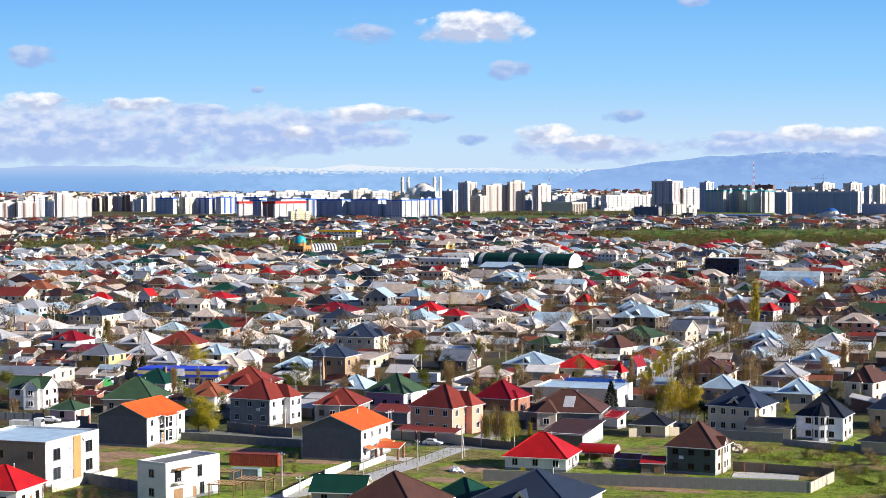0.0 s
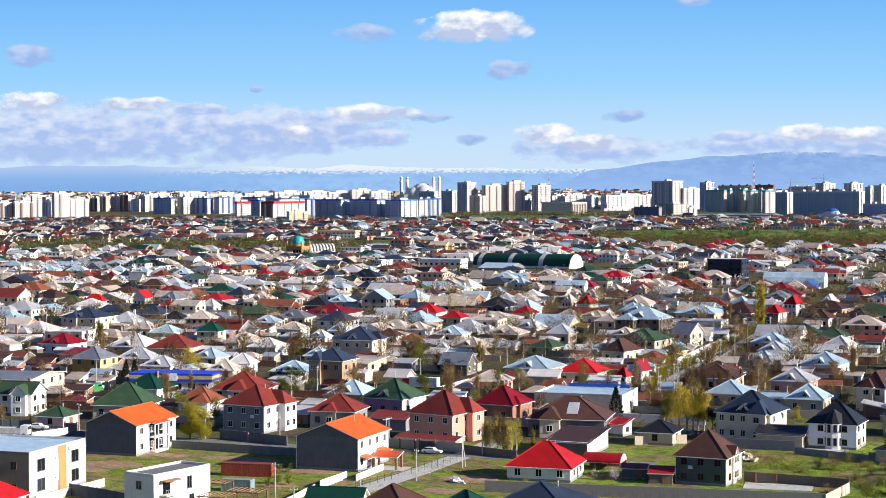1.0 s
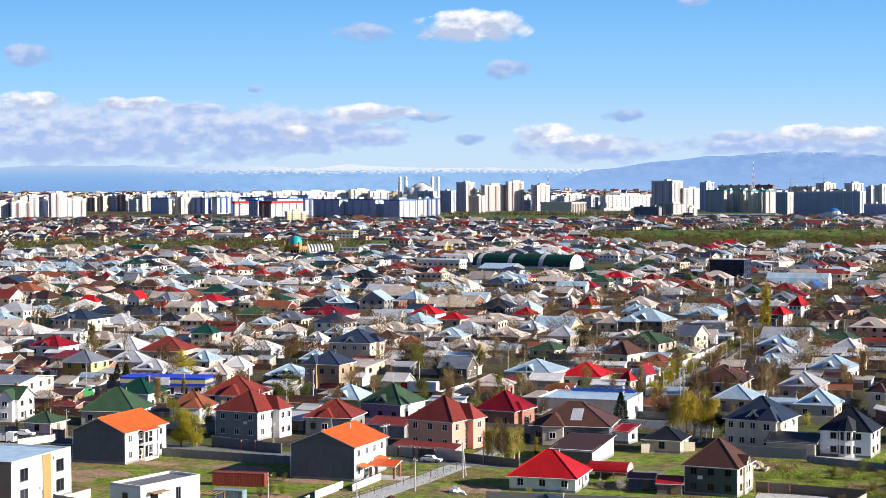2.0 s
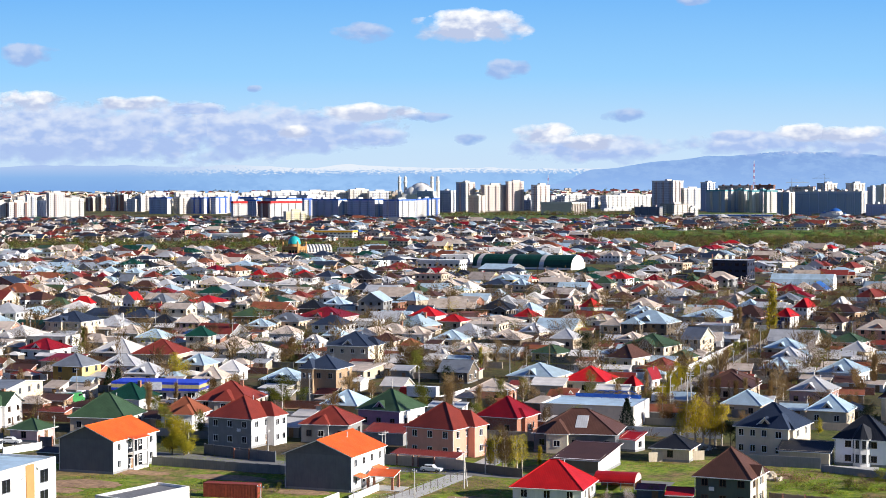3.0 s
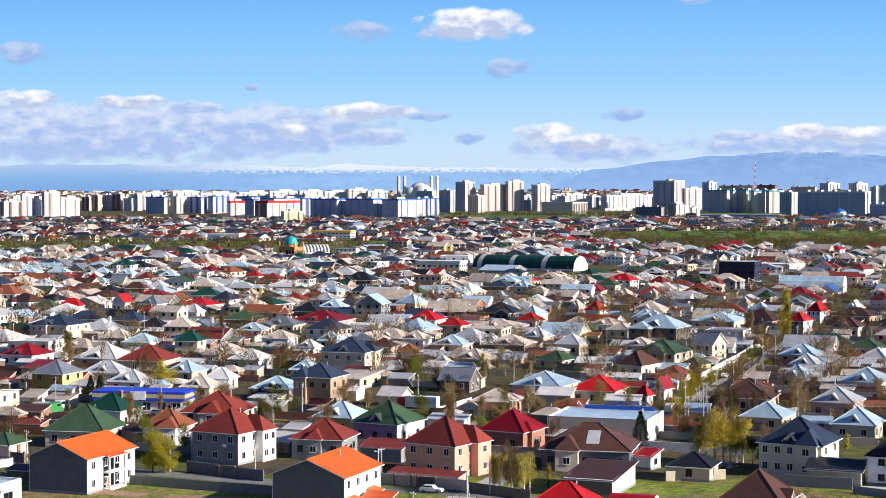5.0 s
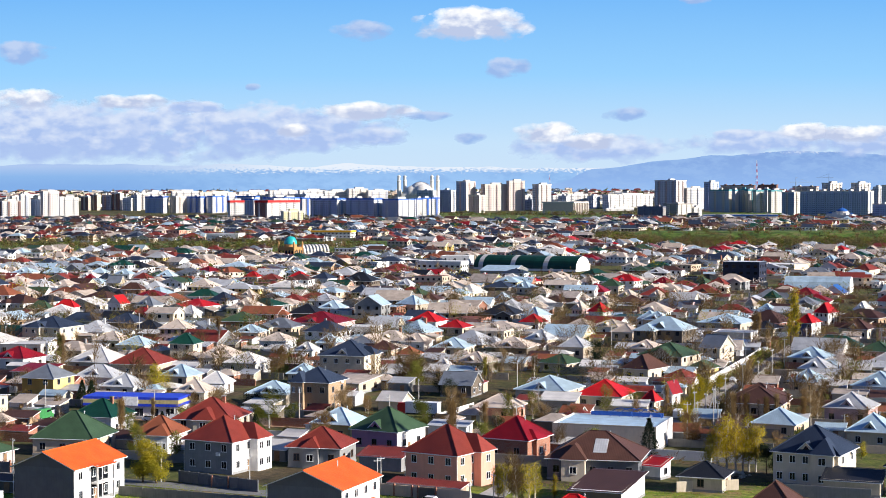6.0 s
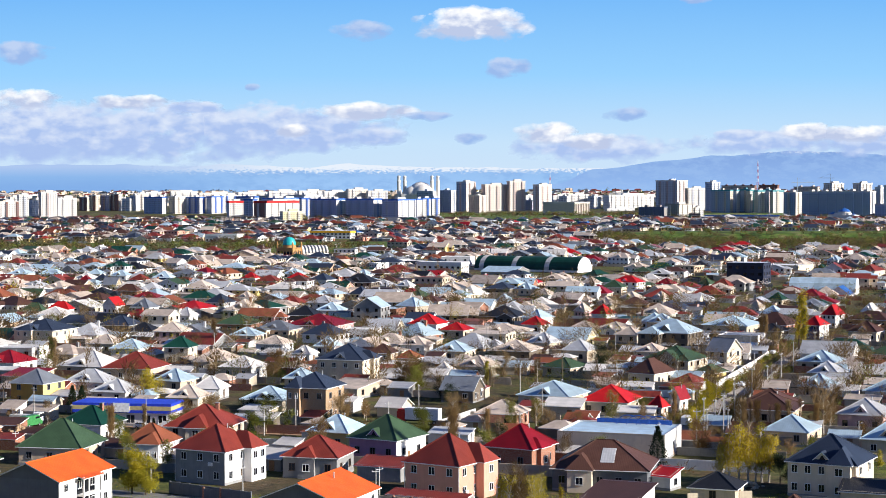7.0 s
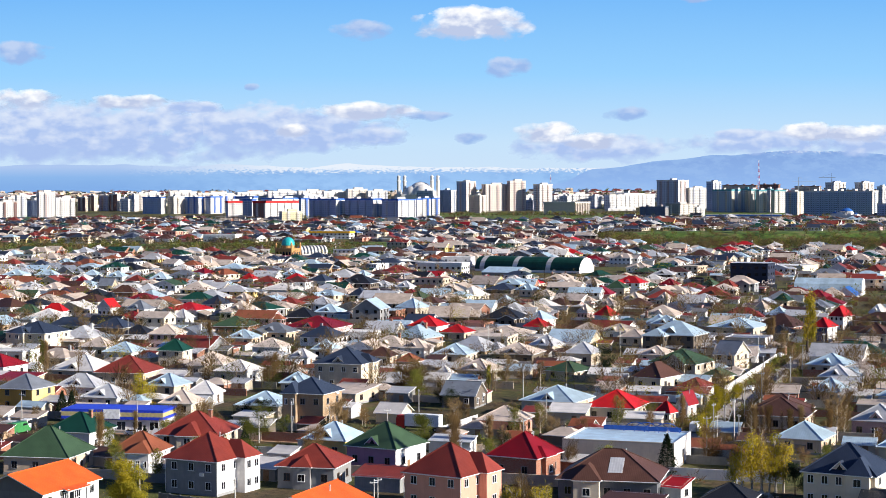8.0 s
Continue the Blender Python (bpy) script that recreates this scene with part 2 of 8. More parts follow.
# ---- mesh builders ----
class MB:
    """Collects polygons with a material each; texture coordinates in metres along and up each face."""

    def __init__(self):
        self.v, self.f, self.m, self.uv, self.mats = [], [], [], [], []

    def slot(self, mat):
        if mat not in self.mats:
            self.mats.append(mat)
        return self.mats.index(mat)

    def poly(self, pts, mat):
        i = len(self.v)
        self.v += [tuple(p) for p in pts]
        self.f.append(tuple(range(i, i + len(pts))))
        self.m.append(self.slot(mat))
        ax, ay, az = (pts[1][k] - pts[0][k] for k in range(3))
        bx, by, bz = (pts[2][k] - pts[0][k] for k in range(3))
        nx, ny, nz = ay * bz - az * by, az * bx - ax * bz, ax * by - ay * bx
        ln = math.sqrt(nx * nx + ny * ny + nz * nz) or 1.0
        nx, ny, nz = nx / ln, ny / ln, nz / ln
        h = math.hypot(nx, ny)
        if h < 0.02:
            u, w = (1, 0, 0), (0, 1, 0)
        else:
            u = (-ny / h, nx / h, 0)
            w = (ny * u[2] - nz * u[1], nz * u[0] - nx * u[2], nx * u[1] - ny * u[0])
        for p in pts:
            self.uv += [p[0] * u[0] + p[1] * u[1], p[0] * w[0] + p[1] * w[1] + p[2] * w[2]]

    def box(self, x0, x1, y0, y1, z0, z1, mat, top=None, bottom=True):
        a, b, c, d = (x0, y0), (x1, y0), (x1, y1), (x0, y1)
        for p, q in ((a, b), (b, c), (c, d), (d, a)):
            self.poly([(*p, z0), (*q, z0), (*q, z1), (*p, z1)], mat)
        self.poly([(*p, z1) for p in (a, b, c, d)], top or mat)
        if bottom:
            self.poly([(*p, z0) for p in (d, c, b, a)], mat)

    def tube(self, pts, r0, r1, mat, sides=6):
        """A tapered tube along a line of points."""
        rings = []
        for i, p in enumerate(pts):
            p = Vector(p)
            t = (Vector(pts[min(i + 1, len(pts) - 1)]) - Vector(pts[max(i - 1, 0)])).normalized()
            a = t.orthogonal().normalized()
            b = t.cross(a)
            r = r0 + (r1 - r0) * i / (len(pts) - 1)
            rings.append([p + (a * math.cos(k * 6.2832 / sides) + b * math.sin(k * 6.2832 / sides)) * r for k in range(sides)])
        for A, B in zip(rings, rings[1:]):
            for k in range(sides):
                j = (k + 1) % sides
                self.poly([A[k], A[j], B[j], B[k]], mat)
        self.poly(rings[-1], mat)

    def lathe(self, prof, mat, sides=16, cx=0.0, cy=0.0):
        for (r0, z0), (r1, z1) in zip(prof, prof[1:]):
            for k in range(sides):
                a0, a1 = k * 6.28319 / sides, (k + 1) * 6.28319 / sides
                p = [(cx + r0 * math.cos(a0), cy + r0 * math.sin(a0), z0), (cx + r0 * math.cos(a1), cy + r0 * math.sin(a1), z0),
                     (cx + r1 * math.cos(a1), cy + r1 * math.sin(a1), z1), (cx + r1 * math.cos(a0), cy + r1 * math.sin(a0), z1)]
                if r1 < 1e-4:
                    p = p[:3]
                elif r0 < 1e-4:
                    p = [p[0], p[2], p[3]]
                self.poly(p, mat)

    def merge(self, other, m):
        """Takes over another collection, moved by (x, y, z, turn, scale)."""
        x, y, z, turn, s = m
        c, sn = math.cos(turn) * s, math.sin(turn) * s
        i = len(self.v)
        self.v += [(x + a * c - b * sn, y + a * sn + b * c, z + d * s) for a, b, d in other.v]
        self.f += [tuple(i + k for k in f) for f in other.f]
        table = [self.slot(q) for q in other.mats]
        self.m += [table[k] for k in other.m]
        self.uv += other.uv

    def mesh(self, name, smooth=False):
        me = bpy.data.meshes.new(name)
        me.from_pydata(self.v, [], self.f)
        for q in self.mats:
            me.materials.append(q)
        me.polygons.foreach_set("material_index", self.m)
        me.uv_layers.new(name="UVMap").data.foreach_set("uv", self.uv)
        if smooth:
            me.polygons.foreach_set("use_smooth", [True] * len(self.f))
        me.update()
        return me


def part(name, mb, parent=None, label="", m=None, smooth=False):
    """Links a collection of polygons (or a mesh made before) as one mesh object, under a thing or a part."""
    ob = new(name, mb if isinstance(mb, bpy.types.Mesh) else mb.mesh(name, smooth))
    if parent:
        ob.parent = parent
    if m is not None:
        ob.matrix_basis = m
    if label:
        ob["label"] = label
    return ob


def thing(name, x, y, z, turn, label, category, group="", kind=""):
    ob = new(name)
    ob.matrix_basis = pose(x, y, z, 0, 0, turn)
    return tagged(ob, label, category, group, kind)


MESHES = {}


def window_meshes(w, h, frame_mat):
    """A framed window, its face on -y: ring, mullion and transom; the pane sits back in the ring."""
    key = (round(w, 1), round(h, 1), frame_mat)
    if key not in MESHES:
        fr, pn = MB(), MB()
        t = 0.07
        for x0, x1, z0, z1 in ((-w / 2, w / 2, 0, t), (-w / 2, w / 2, h - t, h), (-w / 2, -w / 2 + t, t, h - t), (w / 2 - t, w / 2, t, h - t),
                               (-t / 2, t / 2, t, h - t)):
            fr.box(x0, x1, -0.09, 0.02, z0, z1, frame_mat)
        fr.box(-w / 2 - 0.1, w / 2 + 0.1, -0.16, 0.02, -0.07, 0, frame_mat)
        pn.box(-w / 2 + t, w / 2 - t, -0.04, 0.0, t, h - t, PANE)
        MESHES[key] = fr.mesh("window"), pn.mesh("pane")
    return MESHES[key]


def window(parent, side, u, z, w, h, W, D, frame_mat=FRAME):
    """A window on one side of a body W wide and D deep; u runs from the side's left end."""
    fr, pn = window_meshes(w, h, frame_mat)
    x, y, turn = {"f": (-W / 2 + u, -D / 2, 0), "r": (W / 2, -D / 2 + u, 90), "l": (-W / 2, D / 2 - u, -90), "b": (W / 2 - u, D / 2, 180)}[side]
    m = pose(x, y, z, 0, 0, turn)
    if parent.location.y > 780:               # far off, frame and pane are one piece
        return part("window", pn, parent, m=m)
    ob = part("window", fr, parent, m=m)
    part("pane", pn, ob)
    return ob


def roof_faces(kind, W, D, h, rise, o=0.55):
    """Top faces of a roof over a body W x D with eaves at h: list of polygons, ridge and hip lines, and gable triangles."""
    a, b = W / 2 + o, D / 2 + o
    e = h - o * rise / (min(W, D) / 2) * 0.6
    A, B, C, E = (-a, -b, e), (a, -b, e), (a, b, e), (-a, b, e)
    t = h + rise
    if kind == "hip":
        if W >= D:
            k = max(a - b, 0.3)
            P, Q = (-k, 0, t), (k, 0, t)
            return [[A, B, Q, P], [B, C, Q], [C, E, P, Q], [E, A, P]], [(P, Q), (A, P), (B, Q), (C, Q), (E, P)], []
        k = max(b - a, 0.3)
        P, Q = (0, -k, t), (0, k, t)
        return [[A, B, P], [B, C, Q, P], [C, E, Q], [E, A, P, Q]], [(P, Q), (A, P), (B, P), (C, Q), (E, Q)], []
    if kind == "gabley":          # ridge runs away from the front
        P, Q = (0, -b, t), (0, b, t)
        return [[B, C, Q, P], [E, A, P, Q]], [(P, Q)], [[(-W / 2, -D / 2, h), (W / 2, -D / 2, h), (0, -D / 2, t - 0.1)], [(W / 2, D / 2, h), (-W / 2, D / 2, h), (0, D / 2, t - 0.1)]]
    if kind == "gablex":
        P, Q = (-a, 0, t), (a, 0, t)
        return [[A, B, Q, P], [C, E, P, Q]], [(P, Q)], [[(W / 2, -D / 2, h), (W / 2, D / 2, h), (W / 2, 0, t - 0.1)], [(-W / 2, D / 2, h), (-W / 2, -D / 2, h), (-W / 2, 0, t - 0.1)]]
    if kind == "shed":
        return [[A, B, (a, b, t), (-a, b, t)]], [], [[(W / 2, -D / 2, h), (W / 2, D / 2, h), (W / 2, D / 2, t - 0.1)], [(-W / 2, D / 2, h), (-W / 2, -D / 2, h), (-W / 2, D / 2, t - 0.1)]]
    return [], [], []


def add_roof(mb, kind, W, D, h, rise, mat, o=0.55, under=None, thick=0.16):
    """Roof skin with a soffit and a fascia all round."""
    faces, ridges, gables = roof_faces(kind, W, D, h, rise, o)
    under = under or FRAME
    edges = {}
    for f in faces:
        mb.poly(f, mat)
        mb.poly([(x, y, z - thick) for x, y, z in reversed(f)], under)
        for p, q in zip(f, f[1:] + f[:1]):
            if (q, p) in edges:
                edges.pop((q, p))
            else:
                edges[(p, q)] = 1
    for p, q in edges:
        mb.poly([(p[0], p[1], p[2] - thick), (q[0], q[1], q[2] - thick), q, p], under)
    return ridges, gables


def body(W, D, h, mat, plinth=0.5, front=None, pl_mat=None):
    mb = MB()
    a, b = W / 2, D / 2
    front = front or mat
    mb.poly([(-a, -b, 0), (a, -b, 0), (a, -b, h), (-a, -b, h)], front)
    mb.poly([(a, -b, 0), (a, b, 0), (a, b, h), (a, -b, h)], mat)
    mb.poly([(a, b, 0), (-a, b, 0), (-a, b, h), (a, b, h)], mat)
    mb.poly([(-a, b, 0), (-a, -b, 0), (-a, -b, h), (-a, b, h)], front)
    mb.poly([(-a, -b, h), (a, -b, h), (a, b, h), (-a, b, h)], mat)
    if plinth:
        mb.box(-a - 0.06, a + 0.06, -b - 0.06, b + 0.06, 0, plinth, pl_mat or WALLS["grey"])
    return mb


ROOF_WORDS = dict(zinc="silvery sheet-metal", sky="pale blue sheet-metal", beige="weathered beige fibre-cement", white="whitish sheet", red="bright red metal",
                  crimson="crimson metal", maroon="red-brown metal-tile", rust="rust-orange tile", brown="dark brown tile", orange="bright orange metal",
                  green="dull green metal-tile", teal="dark green metal", slate="slate-blue metal-tile", dark="charcoal metal", grey="grey metal", blue="blue metal", tar="bitumen felt")
WALL_WORDS = dict(white="white plastered", snow="brightened white painted", moss="dark green-grey rendered", cream="cream plastered", beige="beige plastered", ochre="ochre plastered", yellow="yellow plastered", pink="pink plastered",
                  rose="rose plastered", mauve="mauve plastered", grey="bare grey cement", charcoal="dark grey cement", umber="brown cement", taupe="taupe clad",
                  brick="tan brick", rbrick="red brick", stone="pale stone", blue="blue rendered", concrete="raw concrete", black="black clad", navy="navy rendered")
SHAPE_WORDS = dict(hip="hipped", gabley="gabled", gablex="gabled", shed="lean-to", flat="flat")
HOUSES = []                       # footprints taken: x, y, radius


def house(x, y, W, D, h, rise=3.0, roof="hip", top="beige", wall="white", front=None, turn=-19.0, floors=0, wins=None, dormer=False, chimney=False,
          porch=False, plinth=0.5, ridge=None, o=0.55, z=None, side_wins=None, group="town houses", note="", frame_mat=None, pipes=False):
    """A dwelling: x, y is the middle of its body; W across its front, D deep, eaves at h."""
    frame_mat = FRAME if frame_mat == "W" else frame_mat
    z = ground_z(x, y) if z is None else z
    floors = floors or (2 if h > 5.2 else 1)
    if roof == "hip" and top in ("zinc", "sky", "white", "beige", "grey") and y > 440 and int(abs(x * 5 + y * 3)) % 2:
        dormer = True
    words = ("two-storey " if floors == 2 else "one-storey ") + WALL_WORDS[front or wall] + " house with " + SHAPE_WORDS[roof] + " " + ROOF_WORDS[top] + " roof" + note
    t = thing("house", x, y, z, turn, words, "house", group)
    HOUSES.append((x, y, max(W, D) * 0.5 + 1.5))
    wm, rm = WALLS[wall], ROOFS[top]
    fm = WALLS[front] if front else wm
    mb = body(W, D, h, wm, plinth, fm)
    rb = MB()
    if roof == "flat":
        for x0, x1, y0, y1 in ((-W / 2, W / 2, -D / 2, -D / 2 + 0.3), (-W / 2, W / 2, D / 2 - 0.3, D / 2), (-W / 2, -W / 2 + 0.3, -D / 2 + 0.3, D / 2 - 0.3), (W / 2 - 0.3, W / 2, -D / 2 + 0.3, D / 2 - 0.3)):
            mb.box(x0, x1, y0, y1, h, h + max(rise, 0.3), fm if y1 < 0 and x1 - x0 > 1 else wm)
        rb.box(-W / 2 + 0.3, W / 2 - 0.3, -D / 2 + 0.3, D / 2 - 0.3, h - 0.02, h + 0.08, rm)
        part("roof", rb, t)
    else:
        ridges, gables = add_roof(rb, roof, W, D, h, rise, rm, o)
        for i, g in enumerate(gables):
            mb.poly(g, fm if (roof == "gabley" and i == 0) else wm)
            if roof == "shed":
                pass
        if roof == "shed":
            mb.poly([(W / 2, D / 2, h), (-W / 2, D / 2, h), (-W / 2, D / 2, h + rise), (W / 2, D / 2, h + rise)], wm)
        r = part("roof", rb, t)
        if ridges:
            cap = MB()
            for p, q in ridges:
                cap.tube([(p[0], p[1], p[2] + 0.02), (q[0], q[1], q[2] + 0.02)], 0.11, 0.11, ROOFS[ridge] if ridge else rm, 5)
            part("ridge_cap", cap, r)
        gut = MB()
        a, b, e = W / 2 + o, D / 2 + o, roof_faces(roof, W, D, h, rise, o)[0][0][0][2]
        if roof == "hip":
            for p, q in (((-a, -b), (a, -b)), ((a, -b), (a, b))):
                gut.tube([(*p, e - 0.04), (*q, e - 0.04)], 0.08, 0.08, FRAME, 5)
            part("gutter", gut, r)
        if dormer:
            dw, dh = min(3.2, W * 0.3), min(1.6, rise * 0.5)
            db = MB()
            y0 = -D / 2 + 0.4
            zb = h + 0.25
            depth = dh / max(rise, 0.5) * D / 2 * 1.15
            db.poly([(-dw / 2, y0, zb), (dw / 2, y0, zb), (0, y0, zb + dh)], fm)
            P = (0, y0 - 0.3, zb + dh + 0.08)
            Q = (0, y0 + depth + 0.5, zb + dh + 0.08)
            for s in (-1, 1):
                f = [(s * (dw / 2 + 0.4), y0 - 0.3, zb - 0.2), (s * (dw / 2 + 0.4), y0 + depth * 0.3, zb - 0.2), Q, P]
                db.poly(f if s > 0 else f[::-1], rm)
                db.poly([(p[0], p[1], p[2] - 0.12) for p in (f[::-1] if s > 0 else f)], FRAME)
                db.poly([f[0], f[3], (P[0], P[1], P[2] - 0.22), (f[0][0], f[0][1], f[0][2] - 0.2)], FRAME)
            dm = part("dormer", db, r)
            db2 = MB()
            db2.poly([(-dw / 5, y0 - 0.03, zb + 0.1), (dw / 5, y0 - 0.03, zb + 0.1), (0, y0 - 0.03, zb + dh * 0.62)], PANE)
            part("pane", db2, dm)
        if chimney:
            ch = MB()
            ch.box(-0.35, 0.35, -0.35, 0.35, 0, 1.7, WALLS["rbrick"])
            ch.box(-0.45, 0.45, -0.45, 0.45, 1.7, 1.85, WALLS["grey"])
            part("chimney", ch, r, m=pose(W * 0.18, D * 0.1, h + rise * 0.6))
    part("wall", mb, t)
    fh = h / floors
    wins = max(2, int(W / 3.6)) if wins is None else wins
    side_wins = max(1, int(D / 4.5)) if side_wins is None else side_wins
    wh = min(1.45, fh * 0.45)
    for side, n, length in (("f", wins, W), ("r", side_wins, D)):
        for k in range(n):
            for fl in range(floors):
                window(t, side, length * (k + 0.5) / n, fl * fh + fh * 0.33, min(1.25, length / n * 0.45), wh, W, D, frame_mat or (FRAME, FRAME_BROWN, FRAME_GREY, FRAME_BROWN)[int(abs(x * 7 + y * 3)) % 4])
    pick = int(abs(x * 13 + y * 7))
    if y < 760 and roof != "shed":            # entrance, roof vents, dish
        d = MB()
        d.box(-0.5, 0.5, -0.07, 0.02, 0.0, 2.1, WOOD if pick % 3 else FRAME_BROWN)
        d.box(-0.62, 0.62, -0.04, 0.02, 0.0, 2.2, FRAME)
        part("door", d, t, m=pose(W / 2, -D / 2 + D * (0.42 + 0.1 * (pick % 2)), plinth * 0.4, 0, 0, 90))
        if roof != "flat" and pick % 2:
            v = MB()
            v.tube([(0, 0, -0.6), (0, 0, 0.9)], 0.11, 0.11, STEEL, 6)
            v.lathe([(0.2, 0.85), (0.0, 1.1)], STEEL, 6)
            part("vent_pipe", v, t, m=pose(W * 0.12, D * 0.12, h + rise * 0.75))
        if pick % 3 == 0:
            s = MB()
            s.lathe([(0.0, 0.0), (0.25, 0.05), (0.45, 0.17)], FRAME, 10)
            s.tube([(0, 0, -0.1), (0, 0, -0.5)], 0.04, 0.04, STEEL, 4)
            part("satellite_dish", s, t, m=pose(W * 0.5 + 0.35, D * 0.2, h - 0.6, 60, 0, 60))
    if porch:
        pb = MB()
        pw, pd, ph = min(4.0, W * 0.4), 2.2, min(3.0, h * 0.9)
        add_roof(pb, "gablex" if porch == "gable" else "shed", pw, pd, ph, 0.7, rm, 0.3)
        for sx in (-1, 1):
            pb.box(sx * pw / 2 - 0.12, sx * pw / 2 + 0.12, -pd / 2, -pd / 2 + 0.24, 0, ph, wm)
        part("porch", pb, t, m=pose(W / 2 + pd / 2, 0, 0, 0, 0, 90))
    if pipes:
        for px_, py_ in ((-W / 2, -D / 2), (W / 2, -D / 2), (W / 2, D / 2)):
            pb = MB()
            pb.tube([(px_ + (0.1 if px_ > 0 else -0.1), py_ - 0.1, 0.2), (px_ + (0.1 if px_ > 0 else -0.1), py_ - 0.1, h - 0.1)], 0.06, 0.06, FRAME, 5)
            part("downpipe", pb, t)
    return t


def wing(t, W, D, side, u, ww, wd, h, rise, top, wall, kind="hip", wins=1, floors=0):
    """A projecting bay of a house, with its own small roof running back into the main one."""
    x, y, turn = {"f": (-W / 2 + u * W, -D / 2, 0), "r": (W / 2, -D / 2 + u * D, 90)}[side]
    m = pose(x, y, 0, 0, 0, turn)
    back = 3.0
    a = MB()
    a.box(-ww / 2, ww / 2, -wd, 0, 0, h, WALLS[wall])
    b = part("bay", a, t, m=m)
    r = MB()
    o, e, top_z = 0.4, h - 0.12, h + rise
    A, B, C, E = (-ww / 2 - o, -wd - o, e), (ww / 2 + o, -wd - o, e), (ww / 2 + o, back, e), (-ww / 2 - o, back, e)
    k = -wd - o + (ww / 2 + o if kind == "hip" else 0)
    P, Q = (0, k, top_z), (0, back, top_z)
    faces = [[B, C, Q, P], [E, A, P, Q]] + ([[A, B, P]] if kind == "hip" else [])
    for f in faces:
        r.poly(f, ROOFS[top])
        r.poly([(p[0], p[1], p[2] - 0.14) for p in f[::-1]], FRAME)
    for p, q in ((A, B), (B, C), (E, A)):
        if kind == "hip" or p != A:
            r.poly([(p[0], p[1], p[2] - 0.14), (q[0], q[1], q[2] - 0.14), q, p], FRAME)
    if kind != "hip":
        r.poly([(-ww / 2, -wd, h), (ww / 2, -wd, h), (0, -wd, top_z - 0.1)], WALLS[wall])
    part("bay_roof", r, t, m=m)
    floors = floors or (2 if h > 5.2 else 1)
    for fl in range(floors):
        for i in range(wins):
            fr, pn = window_meshes(min(1.4, ww / wins * 0.5), 1.4, FRAME)
            w = part("window", fr, b, m=pose(-ww / 2 + (i + 0.5) * ww / wins, -wd, (fl + 0.34) * h / floors))
            part("pane", pn, t, m=m @ w.matrix_basis)
    return b


def turret(t, W, D, u, r, h, rise, top, wall):
    """Half-octagon bay on the front with a faceted spire."""
    x = -W / 2 + u * W
    a, rf = MB(), MB()
    pts = [(r * math.cos(math.pi + q * math.pi / 4), 0.75 * r * math.sin(math.pi + q * math.pi / 4)) for q in range(5)]
    ptr = [(1.18 * p, 1.18 * q) for p, q in pts]
    for (x0, y0), (x1, y1) in zip(pts, pts[1:]):
        a.poly([(x0, y0, 0), (x1, y1, 0), (x1, y1, h), (x0, y0, h)], WALLS[wall])
    for (x0, y0), (x1, y1) in zip(ptr, ptr[1:]):
        rf.poly([(x0, y0, h - 0.1), (x1, y1, h - 0.1), (0, 0.6, h + rise)], ROOFS[top])
        rf.poly([(x1, y1, h - 0.22), (x0, y0, h - 0.22), (0, 0.6, h + rise - 0.2)], FRAME)
    rf.poly([(ptr[4][0], ptr[4][1], h - 0.1), (r, 2.4, h + rise * 0.5), (0, 0.6, h + rise)], ROOFS[top])
    rf.poly([(-r, 2.4, h + rise * 0.5), (ptr[0][0], ptr[0][1], h - 0.1), (0, 0.6, h + rise)], ROOFS[top])
    b = part("bay", a, t, m=pose(x, -D / 2, 0))
    part("spire", rf, t, m=pose(x, -D / 2, 0))
    for fl in range(2):
        for i in (0, 1, 2, 3):
            (x0, y0), (x1, y1) = pts[i], pts[i + 1]
            fr, pn = window_meshes(0.8 if i in (1, 2) else 0.5, 1.7, WALLS["charcoal"])
            mm = pose((x0 + x1) / 2, (y0 + y1) / 2, (fl + 0.3) * h / 2, 0, 0, math.degrees(math.atan2(y1 - y0, x1 - x0)))
            w = part("window", fr, b, m=mm)
            part("pane", pn, t, m=pose(x, -D / 2, 0) @ mm)


def ac_unit(t, W, D, side, u, z):
    x, y, turn = {"f": (-W / 2 + u * W, -D / 2, 0), "r": (W / 2, -D / 2 + u * D, 90)}[side]
    b = MB()
    b.box(-0.45, 0.45, -0.4, -0.05, 0, 0.65, FRAME)
    b.lathe([(0.24, 0), (0.2, 0.02), (0.0, 0.02)], TYRE_GREY, 12)
    part("air_conditioner", b, t, "white air-conditioning unit", m=pose(x, y, z, 0, 0, turn))


TYRE_GREY = simple("fan_grille", (0.12, 0.12, 0.12), 0.7)


def small_canopy(t, W, D, u, w, depth, z, mat):
    """Sloping sheet canopy over a door on the sunny side."""
    b = MB()
    y = -D / 2 + u * D
    a = [(W / 2, y - w / 2, z + 0.6), (W / 2 + depth, y - w / 2, z), (W / 2 + depth, y + w / 2, z), (W / 2, y + w / 2, z + 0.6)]
    b.poly(a, mat)
    b.poly([(p[0], p[1], p[2] - 0.12) for p in a[::-1]], FRAME)
    for p, q in zip(a[:3], a[1:]):
        b.poly([(p[0], p[1], p[2] - 0.12), (q[0], q[1], q[2] - 0.12), q, p], FRAME)
    part("canopy", b, t, "orange sheet canopy over the door")


